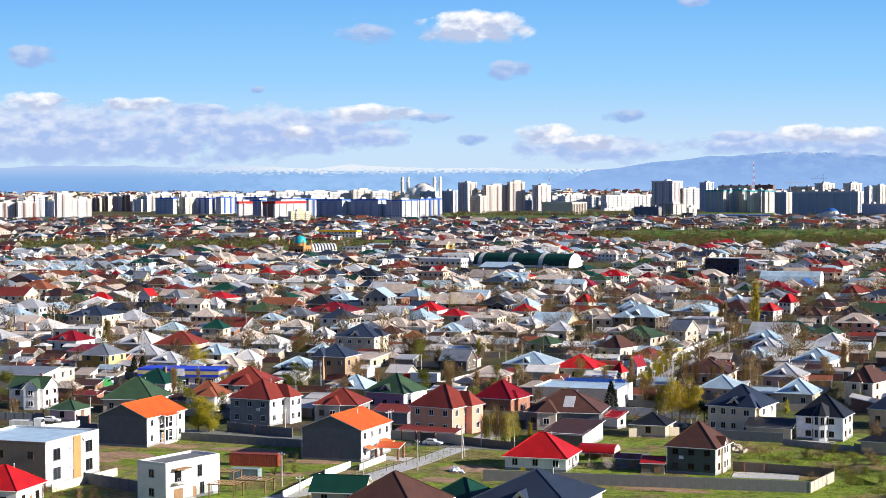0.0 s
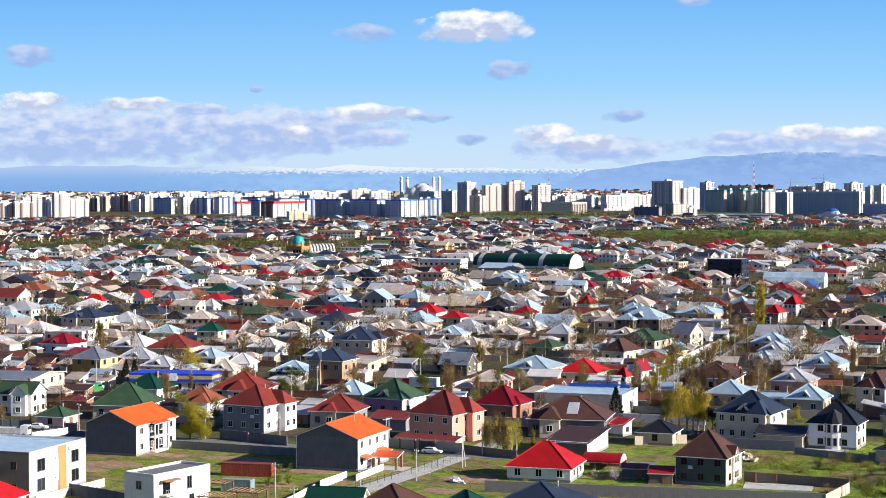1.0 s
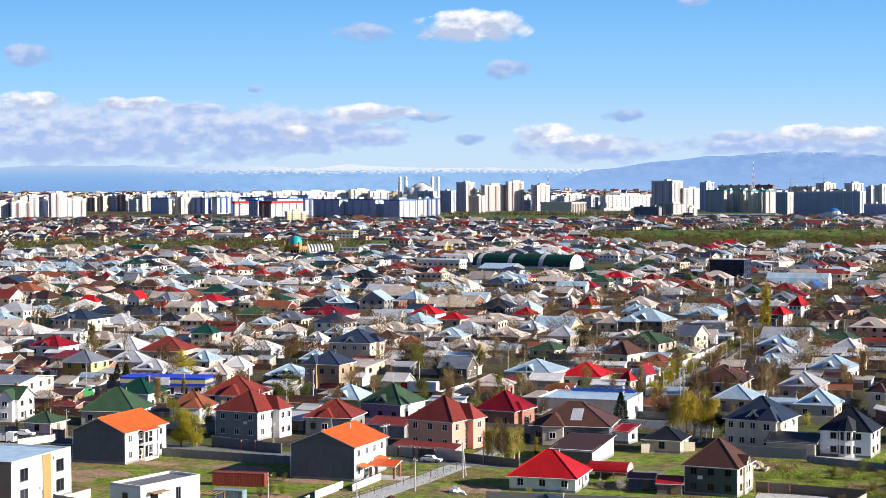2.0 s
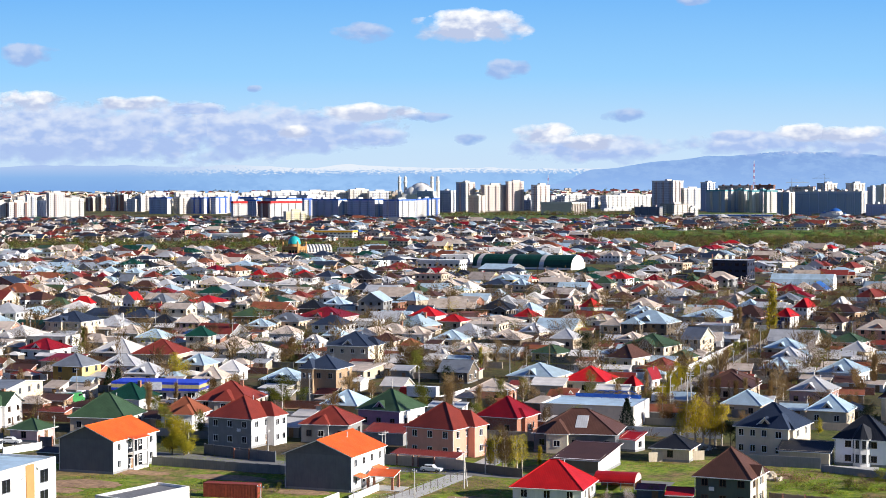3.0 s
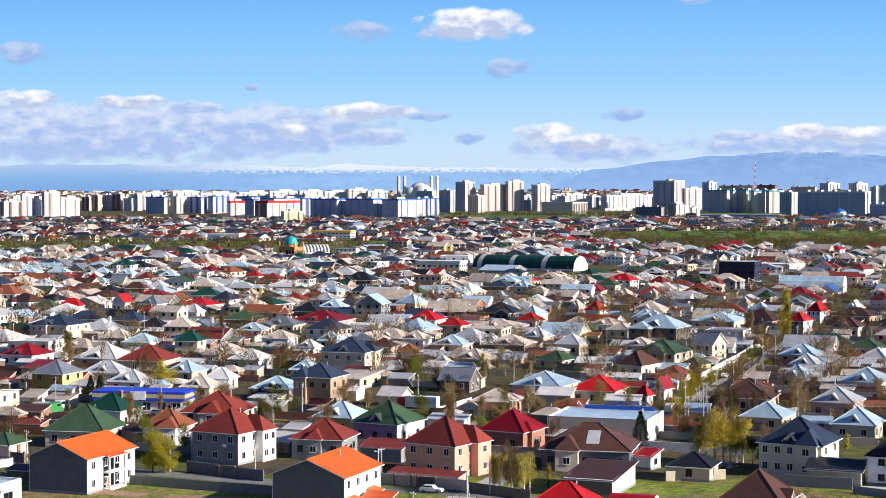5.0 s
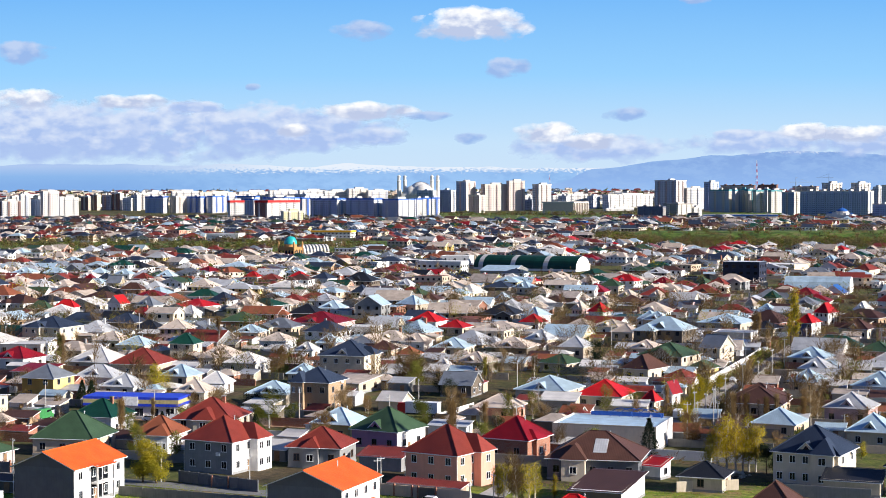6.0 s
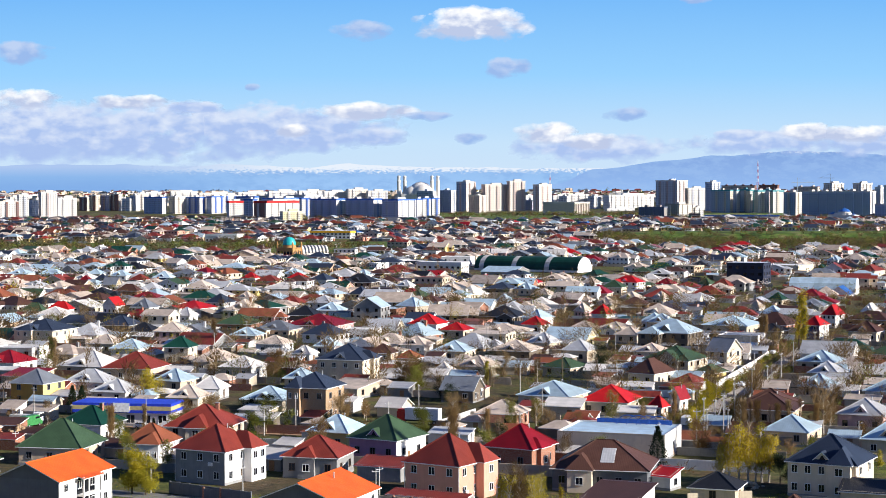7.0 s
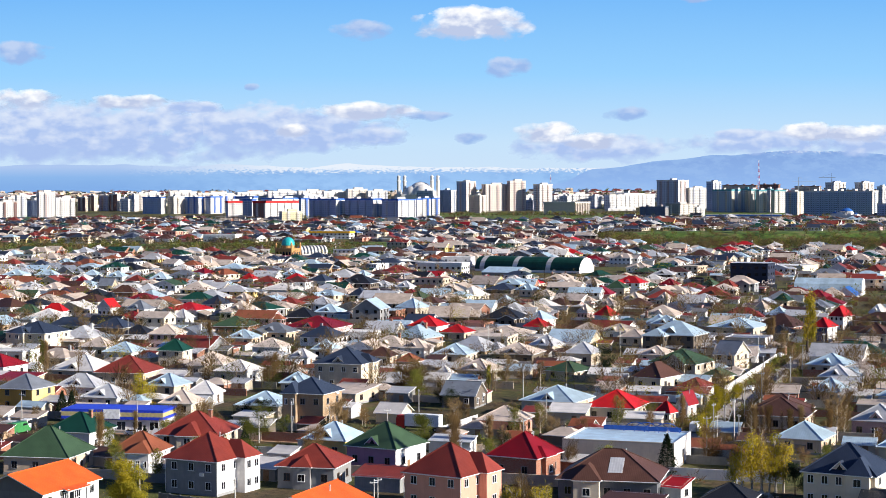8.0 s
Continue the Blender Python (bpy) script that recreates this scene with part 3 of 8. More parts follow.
def tall_porch(t, W, D, h, u, w, mat):
    """Two-storey glazed porch with slender posts under a stepped eave."""
    y = -D / 2 + u * D
    g = MB()
    g.box(W / 2 - 0.01, W / 2 + 0.03, y - w / 2, y + w / 2, 0.4, h - 0.5, PANE)
    part("glazing", g, t)
    for k in (-1, -0.33, 0.33, 1):
        p = MB()
        p.box(W / 2 + (1.2 if abs(k) == 1 else 0.02), W / 2 + (1.45 if abs(k) == 1 else 0.12), y + k * w / 2 - 0.13, y + k * w / 2 + 0.13, 0, h - 0.15, WALLS["white"])
        part("post", p, t)
    for z in (0.0, h * 0.48):
        s = MB()
        s.box(W / 2, W / 2 + 1.5, y - w / 2 - 0.2, y + w / 2 + 0.2, z, z + 0.3, WALLS["white"])
        part("slab", s, t)
    r = MB()
    a = [(W / 2 + 0.3, y - w / 2 - 0.6, h + 0.05), (W / 2 + 1.9, y - w / 2 - 0.6, h - 0.35), (W / 2 + 1.9, y + w / 2 + 0.6, h - 0.35), (W / 2 + 0.3, y + w / 2 + 0.6, h + 0.05)]
    r.poly(a, mat)
    r.poly([(p[0], p[1], p[2] - 0.15) for p in a[::-1]], FRAME)
    for p, q in zip(a[:3], a[1:]):
        r.poly([(p[0], p[1], p[2] - 0.15), (q[0], q[1], q[2] - 0.15), q, p], FRAME)
    part("stepped_eave", r, t)


def shed(x, y, W, D, h, rise, roof, top, wall, turn):
    """A low garden building: walls, sheet roof and a plank door."""
    t = thing("shed", x, y, 0, turn, WALL_WORDS[wall] + " garden shed with a " + ROOF_WORDS[top] + " " + SHAPE_WORDS[roof] + " roof", "shed", "garden sheds")
    mb = body(W, D, h, WALLS[wall], 0.2)
    rb = MB()
    _, gables = add_roof(rb, roof, W, D, h, rise, ROOFS[top], 0.3)
    for g in gables:
        mb.poly(g, WALLS[wall])
    if roof == "shed":
        mb.poly([(W / 2, D / 2, h), (-W / 2, D / 2, h), (-W / 2, D / 2, h + rise), (W / 2, D / 2, h + rise)], WALLS[wall])
    part("wall", mb, t)
    part("roof", rb, t)
    d = MB()
    d.box(-0.6, 0.6, -0.08, 0.0, 0.05, min(2.1, h - 0.2), WOOD)
    part("door", d, t, m=pose(W * 0.2, -D / 2, 0))
    return t


def gate(x, y, turn, w, h, mat, label):
    """A double-leaf yard gate between posts."""
    t = thing("yard_gate", x, y, 0, turn, label, "gate", "yard gates")
    for s in (-1, 1):
        b = MB()
        b.box(min(0, s * w / 2), max(0, s * w / 2) - 0.02, -0.16, -0.1, 0.08, h, mat)
        for k in range(5):
            u = s * w / 2 * (k + 0.5) / 5
            b.box(u - 0.03, u + 0.03, -0.2, -0.16, 0.1, h - 0.05, mat)
        part("leaf", b, t)
        p = MB()
        p.box(s * (w / 2 + 0.15) - 0.15, s * (w / 2 + 0.15) + 0.15, -0.24, 0.12, 0, h + 0.25, WALLS["rbrick"])
        part("post", p, t)
    return t


def fence(x0, y0, x1, y1, h, mat, words, step=2.5, thick=0.16, posts=True, cap=None):
    """A garden wall of panels between posts, from one ground point to another."""
    L = math.hypot(x1 - x0, y1 - y0)
    n = max(1, round(L / step))
    posts = posts and ("panel" in words or "sheet" in words or "yard" in words)
    gap = 0.06 if posts else 0.0
    t = thing("garden_wall", x0, y0, ground_z(x0, y0), math.degrees(math.atan2(y1 - y0, x1 - x0)), words, "wall", "garden walls")
    s = L / n
    mb = MB()
    mb.box(gap, s - gap, -thick / 2, thick / 2, -0.05, h, mat)
    if cap:
        mb.box(gap, s - gap, -thick / 2 - 0.05, thick / 2 + 0.05, h, h + 0.06, cap)
    pm = mb.mesh("panel")
    po = MB()
    po.box(-0.13, 0.13, -0.13, 0.13, -0.05, h + 0.12, mat)
    pom = po.mesh("post")
    for k in range(n):
        part("panel", pm, t, m=pose(k * s, 0, 0))
        if posts:
            part("post", pom, t, m=pose(k * s, 0, 0))
    if posts:
        part("post", pom, t, m=pose(L, 0, 0))
    return t


# ---- trees ----
def tree_parts(seed, h, spread, leaves, kind):
    """Trunk with limbs, and a crown of small leaf clumps set along the limbs; kind: round, poplar, birch, shrub, conifer."""
    rnd = random.Random(seed)
    tr, cr = MB(), MB()
    bark = PALE_BARK if kind == "birch" else BARK
    tips = []
    if kind == "conifer":
        tr.tube([(0, 0, 0), (0, 0, h * 0.95)], 0.16, 0.03, bark, 6)
        for i in range(leaves):
            z = h * (0.08 + 0.92 * rnd.random() ** 1.3)
            r = spread * (1 - z / h) ** 0.8 * (0.6 + 0.5 * rnd.random())
            a = rnd.random() * 6.283
            tips.append((r * math.cos(a), r * math.sin(a), z))
    else:
        stems = {"shrub": 5, "birch": 2, "poplar": 1}.get(kind, 1)
        for s in range(stems):
            lean = 0.12 if kind != "shrub" else 0.3
            bx, by = rnd.uniform(-lean, lean) * h, rnd.uniform(-lean, lean) * h
            pts = [(bx * q * q, by * q * q, h * (0.92 if kind != "shrub" else 0.75) * q) for q in (0, 0.3, 0.6, 1)]
            tr.tube(pts, 0.02 * h + 0.03 if kind != "shrub" else 0.07, 0.02, bark, 6)
            limbs = {"shrub": 5, "poplar": 16, "birch": 16}.get(kind, 20)
            for i in range(limbs):
                q = rnd.uniform(0.12 if kind in ("poplar", "shrub", "round") else 0.25, 0.97)
                a = rnd.random() * 6.283
                r = spread * {"poplar": 0.28, "birch": 0.55}.get(kind, 0.85) * (1.15 - abs(q - 0.5)) * rnd.uniform(0.6, 1.1)
                up = h * {"poplar": 0.22, "birch": 0.16}.get(kind, 0.13) * rnd.uniform(0.5, 1.3)
                b0 = (bx * q * q, by * q * q, h * 0.92 * q)
                b1 = (b0[0] + r * math.cos(a), b0[1] + r * math.sin(a), b0[2] + up)
                mid = tuple((u + w) / 2 + rnd.uniform(-0.1, 0.1) for u, w in zip(b0, b1))
                tr.tube([b0, mid, b1], 0.045, 0.012, bark, 4)
                for k in range(max(1, leaves // (stems * limbs))):
                    f = rnd.random() ** 0.6
                    j = spread * 0.24
                    tips.append(tuple(u + (w - u) * f + rnd.gauss(0, j * 0.6) for u, w in zip(b0, b1)))
    return tr, tips, rnd


def leaf_cloud(cr, tips, rnd, size, mat):
    for p in tips:
        s = size * rnd.uniform(0.6, 1.4)
        a = Vector((rnd.gauss(0, 1), rnd.gauss(0, 1), rnd.gauss(0, 1))).normalized()
        b = a.orthogonal().normalized()
        p = Vector(p)
        p.z = max(p.z, 0.1)
        cr.poly([p - a * s, p + b * s * 0.7, p + a * s, p - b * s * 0.7], mat)


def twig_cloud(cr, tips, rnd, mat, h, wide=1.0):
    """Fine bare twigs, pointing outward and up."""
    for p in tips:
        p = Vector(p)
        d = (Vector((p.x, p.y, h * 0.22)).normalized() + Vector((rnd.gauss(0, 0.4), rnd.gauss(0, 0.4), rnd.gauss(0.3, 0.3)))).normalized()
        s = d.orthogonal().normalized() * 0.022 * wide
        e = p + d * rnd.uniform(0.5, 1.2)
        cr.poly([p - s, p + s, e + s * 0.4, e - s * 0.4], mat)


TREES = {}
TREE_WORDS = dict(round="broadleaf tree with a loose {} crown", poplar="slender upright poplar with sparse {} twigs", birch="pale-stemmed birch with thin {} foliage",
                  shrub="spreading garden shrub with {} growth", conifer="dense conifer with {} needles")
COLOR_WORDS = {"yellow": "yellow-green young", "green": "spring-green", "dark": "dark green", "bud": "brown budding", "blossom": "pale blossoming"}
LEAVES = {"yellow": LEAF_YELLOW, "green": LEAF_GREEN, "dark": LEAF_DARK, "bud": LEAF_BUD, "blossom": BLOSSOM}


def tree(x, y, h, kind="round", leaf="green", var=0, z=0.0, dense=1.0):
    key = (kind, leaf, var, dense)
    m = pose(x, y, z, 0, 0, (x * 37 + y * 11) % 360) @ Matrix.Scale(h / 8.0, 4)
    if key not in TREES:
        spread = {"poplar": 1.6, "birch": 2.6, "shrub": 3.6, "conifer": 2.4}.get(kind, 3.2)
        tr, tips, rnd = tree_parts(var * 31 + len(TREES) + 7, 8.0, spread, int({"conifer": 1800, "round": 2600, "shrub": 2200}.get(kind, 1300) * dense), kind)
        t = thing("tree", 0, 0, 0, 0, TREE_WORDS[kind].format(COLOR_WORDS[leaf]), "tree" if kind != "shrub" else "shrub", "garden trees")
        part("trunk", tr, t)
        cr = MB()
        if leaf == "bud" or kind in ("birch", "poplar"):
            twig_cloud(cr, tips if leaf == "bud" else tips[::4], rnd, LEAVES["bud"], 8.0)
            if leaf != "bud":
                leaf_cloud(cr, tips + [tuple(v + rnd.gauss(0, 0.15) for v in p) for p in tips], rnd, 0.1, LEAVES[leaf])
        else:
            leaf_cloud(cr, tips + [tuple(v + rnd.gauss(0, 0.18) for v in p) for p in tips], rnd, 0.1 if kind != "conifer" else 0.15, LEAVES[leaf])
        part("crown", cr, t)
        t.matrix_basis = m
        TREES[key] = t
        return t
    src = TREES[key]
    keep = src.matrix_basis.copy()
    src.matrix_basis = Matrix.Identity(4)
    made = copy_thing(src, Matrix.Identity(4))
    src.matrix_basis = keep
    made.matrix_basis = m
    return made


def clad_strip(t, W, D, h, u, w):
    b = MB()
    y = -D / 2 + u * D
    b.box(W / 2, W / 2 + 0.18, y - w / 2, y + w / 2, 0.3, h + 0.3, WALLS["tan"])
    part("cladding", b, t, "tan board cladding strip")


def terrace(t, W, D, h):
    """Balcony slab with a timber door, railing and canopy on the sunny side."""
    y = -D / 2 + 0.24 * D
    for z, m, name, dep in ((h * 0.5, WALLS["white"], "balcony_slab", 1.6), (h * 0.86, WOOD, "canopy", 1.5)):
        b = MB()
        b.box(W / 2, W / 2 + dep, y - 2.0, y + 2.0, z, z + 0.18, m)
        part(name, b, t)
    d = MB()
    d.box(W / 2, W / 2 + 0.06, y - 1.2, y + 0.6, h * 0.5 + 0.18, h * 0.5 + 2.5, PANE)
    part("door", d, t)
    e = MB()
    e.box(W / 2, W / 2 + 0.06, y - 1.5, y + 1.0, 0.1, 2.4, WOOD)
    part("door", e, t, "ochre timber door")
    r = MB()
    r.box(W / 2 + 1.48, W / 2 + 1.56, y - 2, y + 2, h * 0.5 + 1.1, h * 0.5 + 1.16, STEEL)
    rail = part("railing", r, t)
    for k in range(9):
        p = MB()
        p.box(W / 2 + 1.5, W / 2 + 1.54, y - 2 + k * 0.5 - 0.02, y - 2 + k * 0.5 + 0.02, h * 0.5 + 0.18, h * 0.5 + 1.1, STEEL)
        part("baluster", p, rail)


def roof_panel(t, W, D, h, rise, x, w, mat, label):
    """A sheet of glazing or bright metal laid on the front slope."""
    run = D / 2 + 0.55
    b = MB()
    lo, hi = 0.25, 0.72
    q = [(x - w / 2, lo), (x + w / 2, lo), (x + w / 2, hi), (x - w / 2, hi)]
    e = h - 0.55 * rise / (min(W, D) / 2) * 0.6
    top = [(u, -run + run * k, e + (h + rise - e) * k + 0.07) for u, k in q]
    b.poly(top, mat)
    for p, r in zip(top, top[1:] + top[:1]):
        b.poly([(p[0], p[1], p[2] - 0.09), (r[0], r[1], r[2] - 0.09), r, p], FRAME)
    part("roof_panel", b, t, label)


def roof_arches(t, W, D, h):
    """Ornamental blue steel hoops standing on a flat roof."""
    mat = simple("blue_steel", (0.03, 0.12, 0.45), 0.5)
    for k in range(4):
        b = MB()
        pts = [(math.cos(q * math.pi / 10) * 2.6, 0, math.sin(q * math.pi / 10) * 2.0) for q in range(11)]
        b.tube(pts, 0.1, 0.1, mat, 5)
        part("arch", b, t, m=pose(W * 0.02 + k * 2.2, D * 0.33, h + 0.3))
    s = MB()
    s.box(-W * 0.3, W * 0.42, D * 0.42, D * 0.44, h + 0.3, h + 1.2, mat)
    part("fascia", s, t)


# ---- ground ----
def smooth(a, b, v):
    k = min(1.0, max(0.0, (v - a) / (b - a)))
    return k * k * (3 - 2 * k)


def along(pts, v):
    """Straight-line interpolation through (place, height) pairs."""
    for (a, p), (b, q) in zip(pts, pts[1:]):
        if v <= b:
            return p + (q - p) * max(0.0, v - a) / (b - a)
    return pts[-1][1]


RISE = [(1150, 0), (1450, 6), (1750, 12), (2650, 18.5), (2900, 24), (3150, 28.5), (4985, 62)]
LOW = [(1150, 0), (1450, 3.5), (1780, 6), (4985, 6)]


def ground_z(x, y):
    """Flat near town, land that rises slowly beyond it, and a green bank up to the river terrace on the east."""
    left, low = along(RISE, y), along(LOW, y)
    edge = 1795 + 22 * math.sin(x * 0.013)
    right = low + (max(left, 16.5) - low) * smooth(edge - 25, edge + 25, y)
    return left + (right - left) * smooth(150, 230, x)


def build_ground():
    xs = [-2600, -2000, -1500, -1150] + list(range(-900, 901, 20)) + [1150, 1500, 2000, 2600]
    ys = [-600, -200, 100, 250, 300, 350, 400, 450, 500, 600, 800, 1000, 1150, 1200, 1300, 1400, 1450, 1600, 1700] + list(range(1730, 1860, 7)) + list(range(1900, 4900, 80)) + [4985]
    v = [(x, y, ground_z(x, y)) for y in ys for x in xs]
    n = len(xs)
    f = [(j * n + i, j * n + i + 1, (j + 1) * n + i + 1, (j + 1) * n + i) for j in range(len(ys) - 1) for i in range(n - 1)]
    me = bpy.data.meshes.new("ground")
    me.from_pydata(v, [], f)
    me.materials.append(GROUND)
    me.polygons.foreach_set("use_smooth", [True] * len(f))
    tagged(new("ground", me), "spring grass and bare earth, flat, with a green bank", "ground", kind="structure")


build_ground()


def strip(name, pts, width, z, mat, label, category):
    """A ribbon of paving along a line of points, laid just over the ground, with raised edges as a real slab."""
    mb = MB()
    L, R = [], []
    for i, p in enumerate(pts):
        a, b = pts[max(i - 1, 0)], pts[min(i + 1, len(pts) - 1)]
        dx, dy = b[0] - a[0], b[1] - a[1]
        l = math.hypot(dx, dy)
        nx, ny = -dy / l * width / 2, dx / l * width / 2
        L.append((p[0] + nx, p[1] + ny, z))
        R.append((p[0] - nx, p[1] - ny, z))
    for i in range(len(pts) - 1):
        mb.poly([R[i], R[i + 1], L[i + 1], L[i]], mat)
        for a, b in ((L[i], L[i + 1]), (R[i + 1], R[i])):
            mb.poly([a, b, (b[0], b[1], -0.02), (a[0], a[1], -0.02)], mat)
    ob = part(name, mb)
    return tagged(ob, label, category, kind="structure")


# streets run along the town's two directions
UX, UY = Vector((math.cos(radians(-19)), math.sin(radians(-19)), 0)), Vector((math.sin(radians(19)), math.cos(radians(19)), 0))
strip("road", [(-40.0, 296.0), (-15.3, 329.1), (-4.0, 352.0), (5.5, 374.0), (14.0, 398.0)], 5.2, 0.03, PATH_MAT, "pale worn concrete lane across the open field", "road")
strip("road", [(-140.0, 444.0), (-86.0, 412.5), (-60.0, 400.0), (-30.0, 386.0), (6.0, 373.5), (20.0, 368.0), (45.0, 359.5)], 5.6, 0.034, ASPHALT, "worn grey asphalt lane in front of the first houses", "road")
strip("road", [(38.0, 428.0), (56.9, 483.4), (124.9, 680.8), (140.0, 724.0)], 5.4, 0.038, simple("dusty_gravel", (0.36, 0.31, 0.26), 0.95, 0, 0.3, 0.6, 0.6), "pale dusty gravel street with green verges between garden walls", "road")
strip("road", [(-130.0, 512.0), (-60.0, 488.0), (20.0, 460.0), (50.0, 450.0)], 5.0, 0.042, DIRT, "unpaved dusty lane between gardens", "road")

# ---- houses: middle of the body, size, eaves, roof, finish ----
# nearest rows round the open field
near_house = house(-81.8, 333.3, 19.8, 20.0, 8.4, 0.5, "flat", "sky", "white", turn=-19, front='taupe', floors=2, wins=3, side_wins=0)
window(near_house, "r", 0.2*20.0, 1.2, 2.6, 2.3, 19.8, 20.0, WALLS["charcoal"])
window(near_house, "r", 0.2*20.0, 4.9, 2.6, 2.3, 19.8, 20.0, WALLS["charcoal"])
window(near_house, "r", 0.8*20.0, 1.2, 2.6, 2.3, 19.8, 20.0, WALLS["charcoal"])
window(near_house, "r", 0.8*20.0, 4.9, 2.6, 2.3, 19.8, 20.0, WALLS["charcoal"])
clad_strip(near_house, 19.8, 20.0, 8.4, 0.57, 2.6)
window(near_house, "r", 0.45*20.0, 2.6, 0.7, 0.5, 19.8, 20.0)
window(near_house, "r", 0.45*20.0, 6.3, 0.7, 0.5, 19.8, 20.0)
house(-78.6, 301.3, 10.2, 10.2, 4.2, 3.5, "hip", "red", "white", turn=-15, dormer=True)
near_house = house(-68.2, 383.6, 12.5, 16.7, 6.8, 2.8, "gabley", "orange", "white", turn=-21, front='charcoal', wins=0, side_wins=4, pipes=True, o=0.6, frame_mat='W')
tall_porch(near_house, 12.5, 16.7, 6.8, 0.5, 5.5, ROOFS["orange"])
near_house = house(-20.0, 361.4, 13.6, 15.8, 6.9, 2.8, "gabley", "orange", "white", turn=-21, front='charcoal', wins=0, side_wins=4, pipes=True, o=0.6, frame_mat='W')
small_canopy(near_house, 13.6, 15.8, 0.17, 3.4, 1.9, 2.6, ROOFS["orange"])
small_canopy(near_house, 13.6, 15.8, 0.72, 3.6, 2.2, 2.9, ROOFS["orange"])
near_house = house(-48.6, 311.6, 7.1, 14.7, 7.0, 0.5, "flat", "tar", "white", turn=-34, floors=2, wins=1, side_wins=0, o=0)
window(near_house, "r", 0.62*14.7, 3.9, 1.2, 2.2, 7.1, 14.7, WALLS["charcoal"])
window(near_house, "r", 0.66*14.7, 0.6, 1.2, 2.2, 7.1, 14.7, WALLS["charcoal"])
terrace(near_house, 7.1, 14.7, 7.0)
house(-79.2, 439.0, 13.6, 12.6, 4.0, 5.0, "hip", "green", "beige", turn=-12)
house(-78.4, 465.8, 10.4, 10.2, 5.0, 3.4, "hip", "teal", "white", turn=-20, chimney=True)
house(-120.3, 484.1, 22.2, 22.1, 6.2, 1.2, "gablex", "grey", "cream", turn=-12, front='concrete', wins=2)
near_house = house(-108.4, 448.2, 9.6, 9.5, 5.6, 2.6, "gablex", "green", "white", turn=-12, dormer=True, chimney=True)
wing(near_house, 9.6, 9.5, "f", 0.7, 4.0, 1.4, 5.6, 2.4, "green", "white", kind="gable")
house(-93.2, 422.5, 7.2, 7.2, 3.0, 2.0, "hip", "green", "rose", turn=-20, wins=1)
near_house = house(-60.5, 438.5, 8.8, 8.7, 4.6, 3.4, "hip", "rust", "white", turn=-14, floors=1, wins=3)
wing(near_house, 8.8, 8.7, "f", 0.7, 4.6, 1.6, 4.6, 2.0, "rust", "white", wins=3)
near_house = house(-51.5, 454.3, 13.2, 13.0, 6.0, 4.0, "hip", "maroon", "cream", turn=-12, chimney=True)
wing(near_house, 13.2, 13.0, "f", 0.55, 4.6, 1.6, 6.0, 2.4, "maroon", "cream")
near_house = house(-43.8, 415.9, 11.5, 11.6, 6.7, 4.2, "hip", "maroon", "white", turn=-28, front='grey', wins=3, side_wins=3, pipes=True, frame_mat='W')
wing(near_house, 11.5, 11.6, "r", 0.74, 5.0, 2.0, 6.7, 2.8, "maroon", "white", wins=2)
ac_unit(near_house, 11.5, 11.6, "f", 0.72, 3.6)
near_house = house(-24.5, 421.5, 11.1, 10.7, 4.4, 3.4, "hip", "maroon", "grey", turn=-15)
wing(near_house, 11.1, 10.7, "f", 0.45, 3.4, 0.8, 4.4, 1.8, "maroon", "grey")
house(-22.7, 455.0, 9.4, 9.3, 4.6, 3.0, "hip", "sky", "yellow", turn=-24)
house(-11.4, 440.9, 11.6, 11.5, 5.2, 4.2, "hip", "green", "white", turn=-31, front='mauve', wins=3, dormer=True)
house(-11.3, 415.5, 9.3, 5.2, 3.0, 1.2, "shed", "maroon", "grey", turn=-23, wins=0)
near_house = house(1.2, 398.3, 11.6, 11.5, 6.7, 4.6, "hip", "maroon", "pink", turn=-33, frame_mat='W', wins=3, side_wins=3, pipes=True)
wing(near_house, 11.6, 11.5, "r", 0.72, 5.0, 1.8, 6.7, 3.0, "maroon", "pink")
ac_unit(near_house, 11.6, 11.5, "r", 0.2, 1.2)
near_house = house(16.0, 428.8, 10.2, 10.5, 5.0, 4.0, "hip", "crimson", "rbrick", turn=-30)
wing(near_house, 10.2, 10.5, "r", 0.4, 4.0, 1.0, 5.0, 1.6, "crimson", "rbrick")
house(14.5, 489.2, 9.8, 9.7, 4.0, 2.6, "hip", "beige", "pink", turn=-20, wins=2)
near_house = house(31.0, 407.2, 17.8, 14.5, 4.4, 4.4, "hip", "brown", "charcoal", turn=-14, wins=5)
roof_panel(near_house, 17.8, 14.5, 4.4, 4.4, 1.2, 2.6, ROOFS["zinc"], "bright silvery roof panel")
wing(near_house, 17.8, 14.5, "f", 0.3, 4.6, 1.6, 4.4, 2.6, "brown", "cream")
house(30.2, 378.5, 9.4, 15.6, 3.2, 1.3, "shed", "brown", "white", turn=-22, wins=0, side_wins=0, front='umber')
house(21.3, 345.0, 12.8, 11.3, 3.0, 4.2, "hip", "red", "white", turn=-18, wins=3)
house(-17.6, 302.7, 9.5, 6.8, 3.0, 2.4, "gablex", "teal", "cream", turn=-12)
house(-7.4, 283.5, 14.4, 14.6, 4.2, 5.0, "hip", "brown", "beige", turn=-25)
house(4.8, 296.8, 7.9, 7.9, 3.0, 2.8, "hip", "teal", "beige", turn=-35)
house(17.1, 287.0, 17.7, 18.1, 4.5, 4.4, "hip", "slate", "cream", turn=-23, dormer=True)
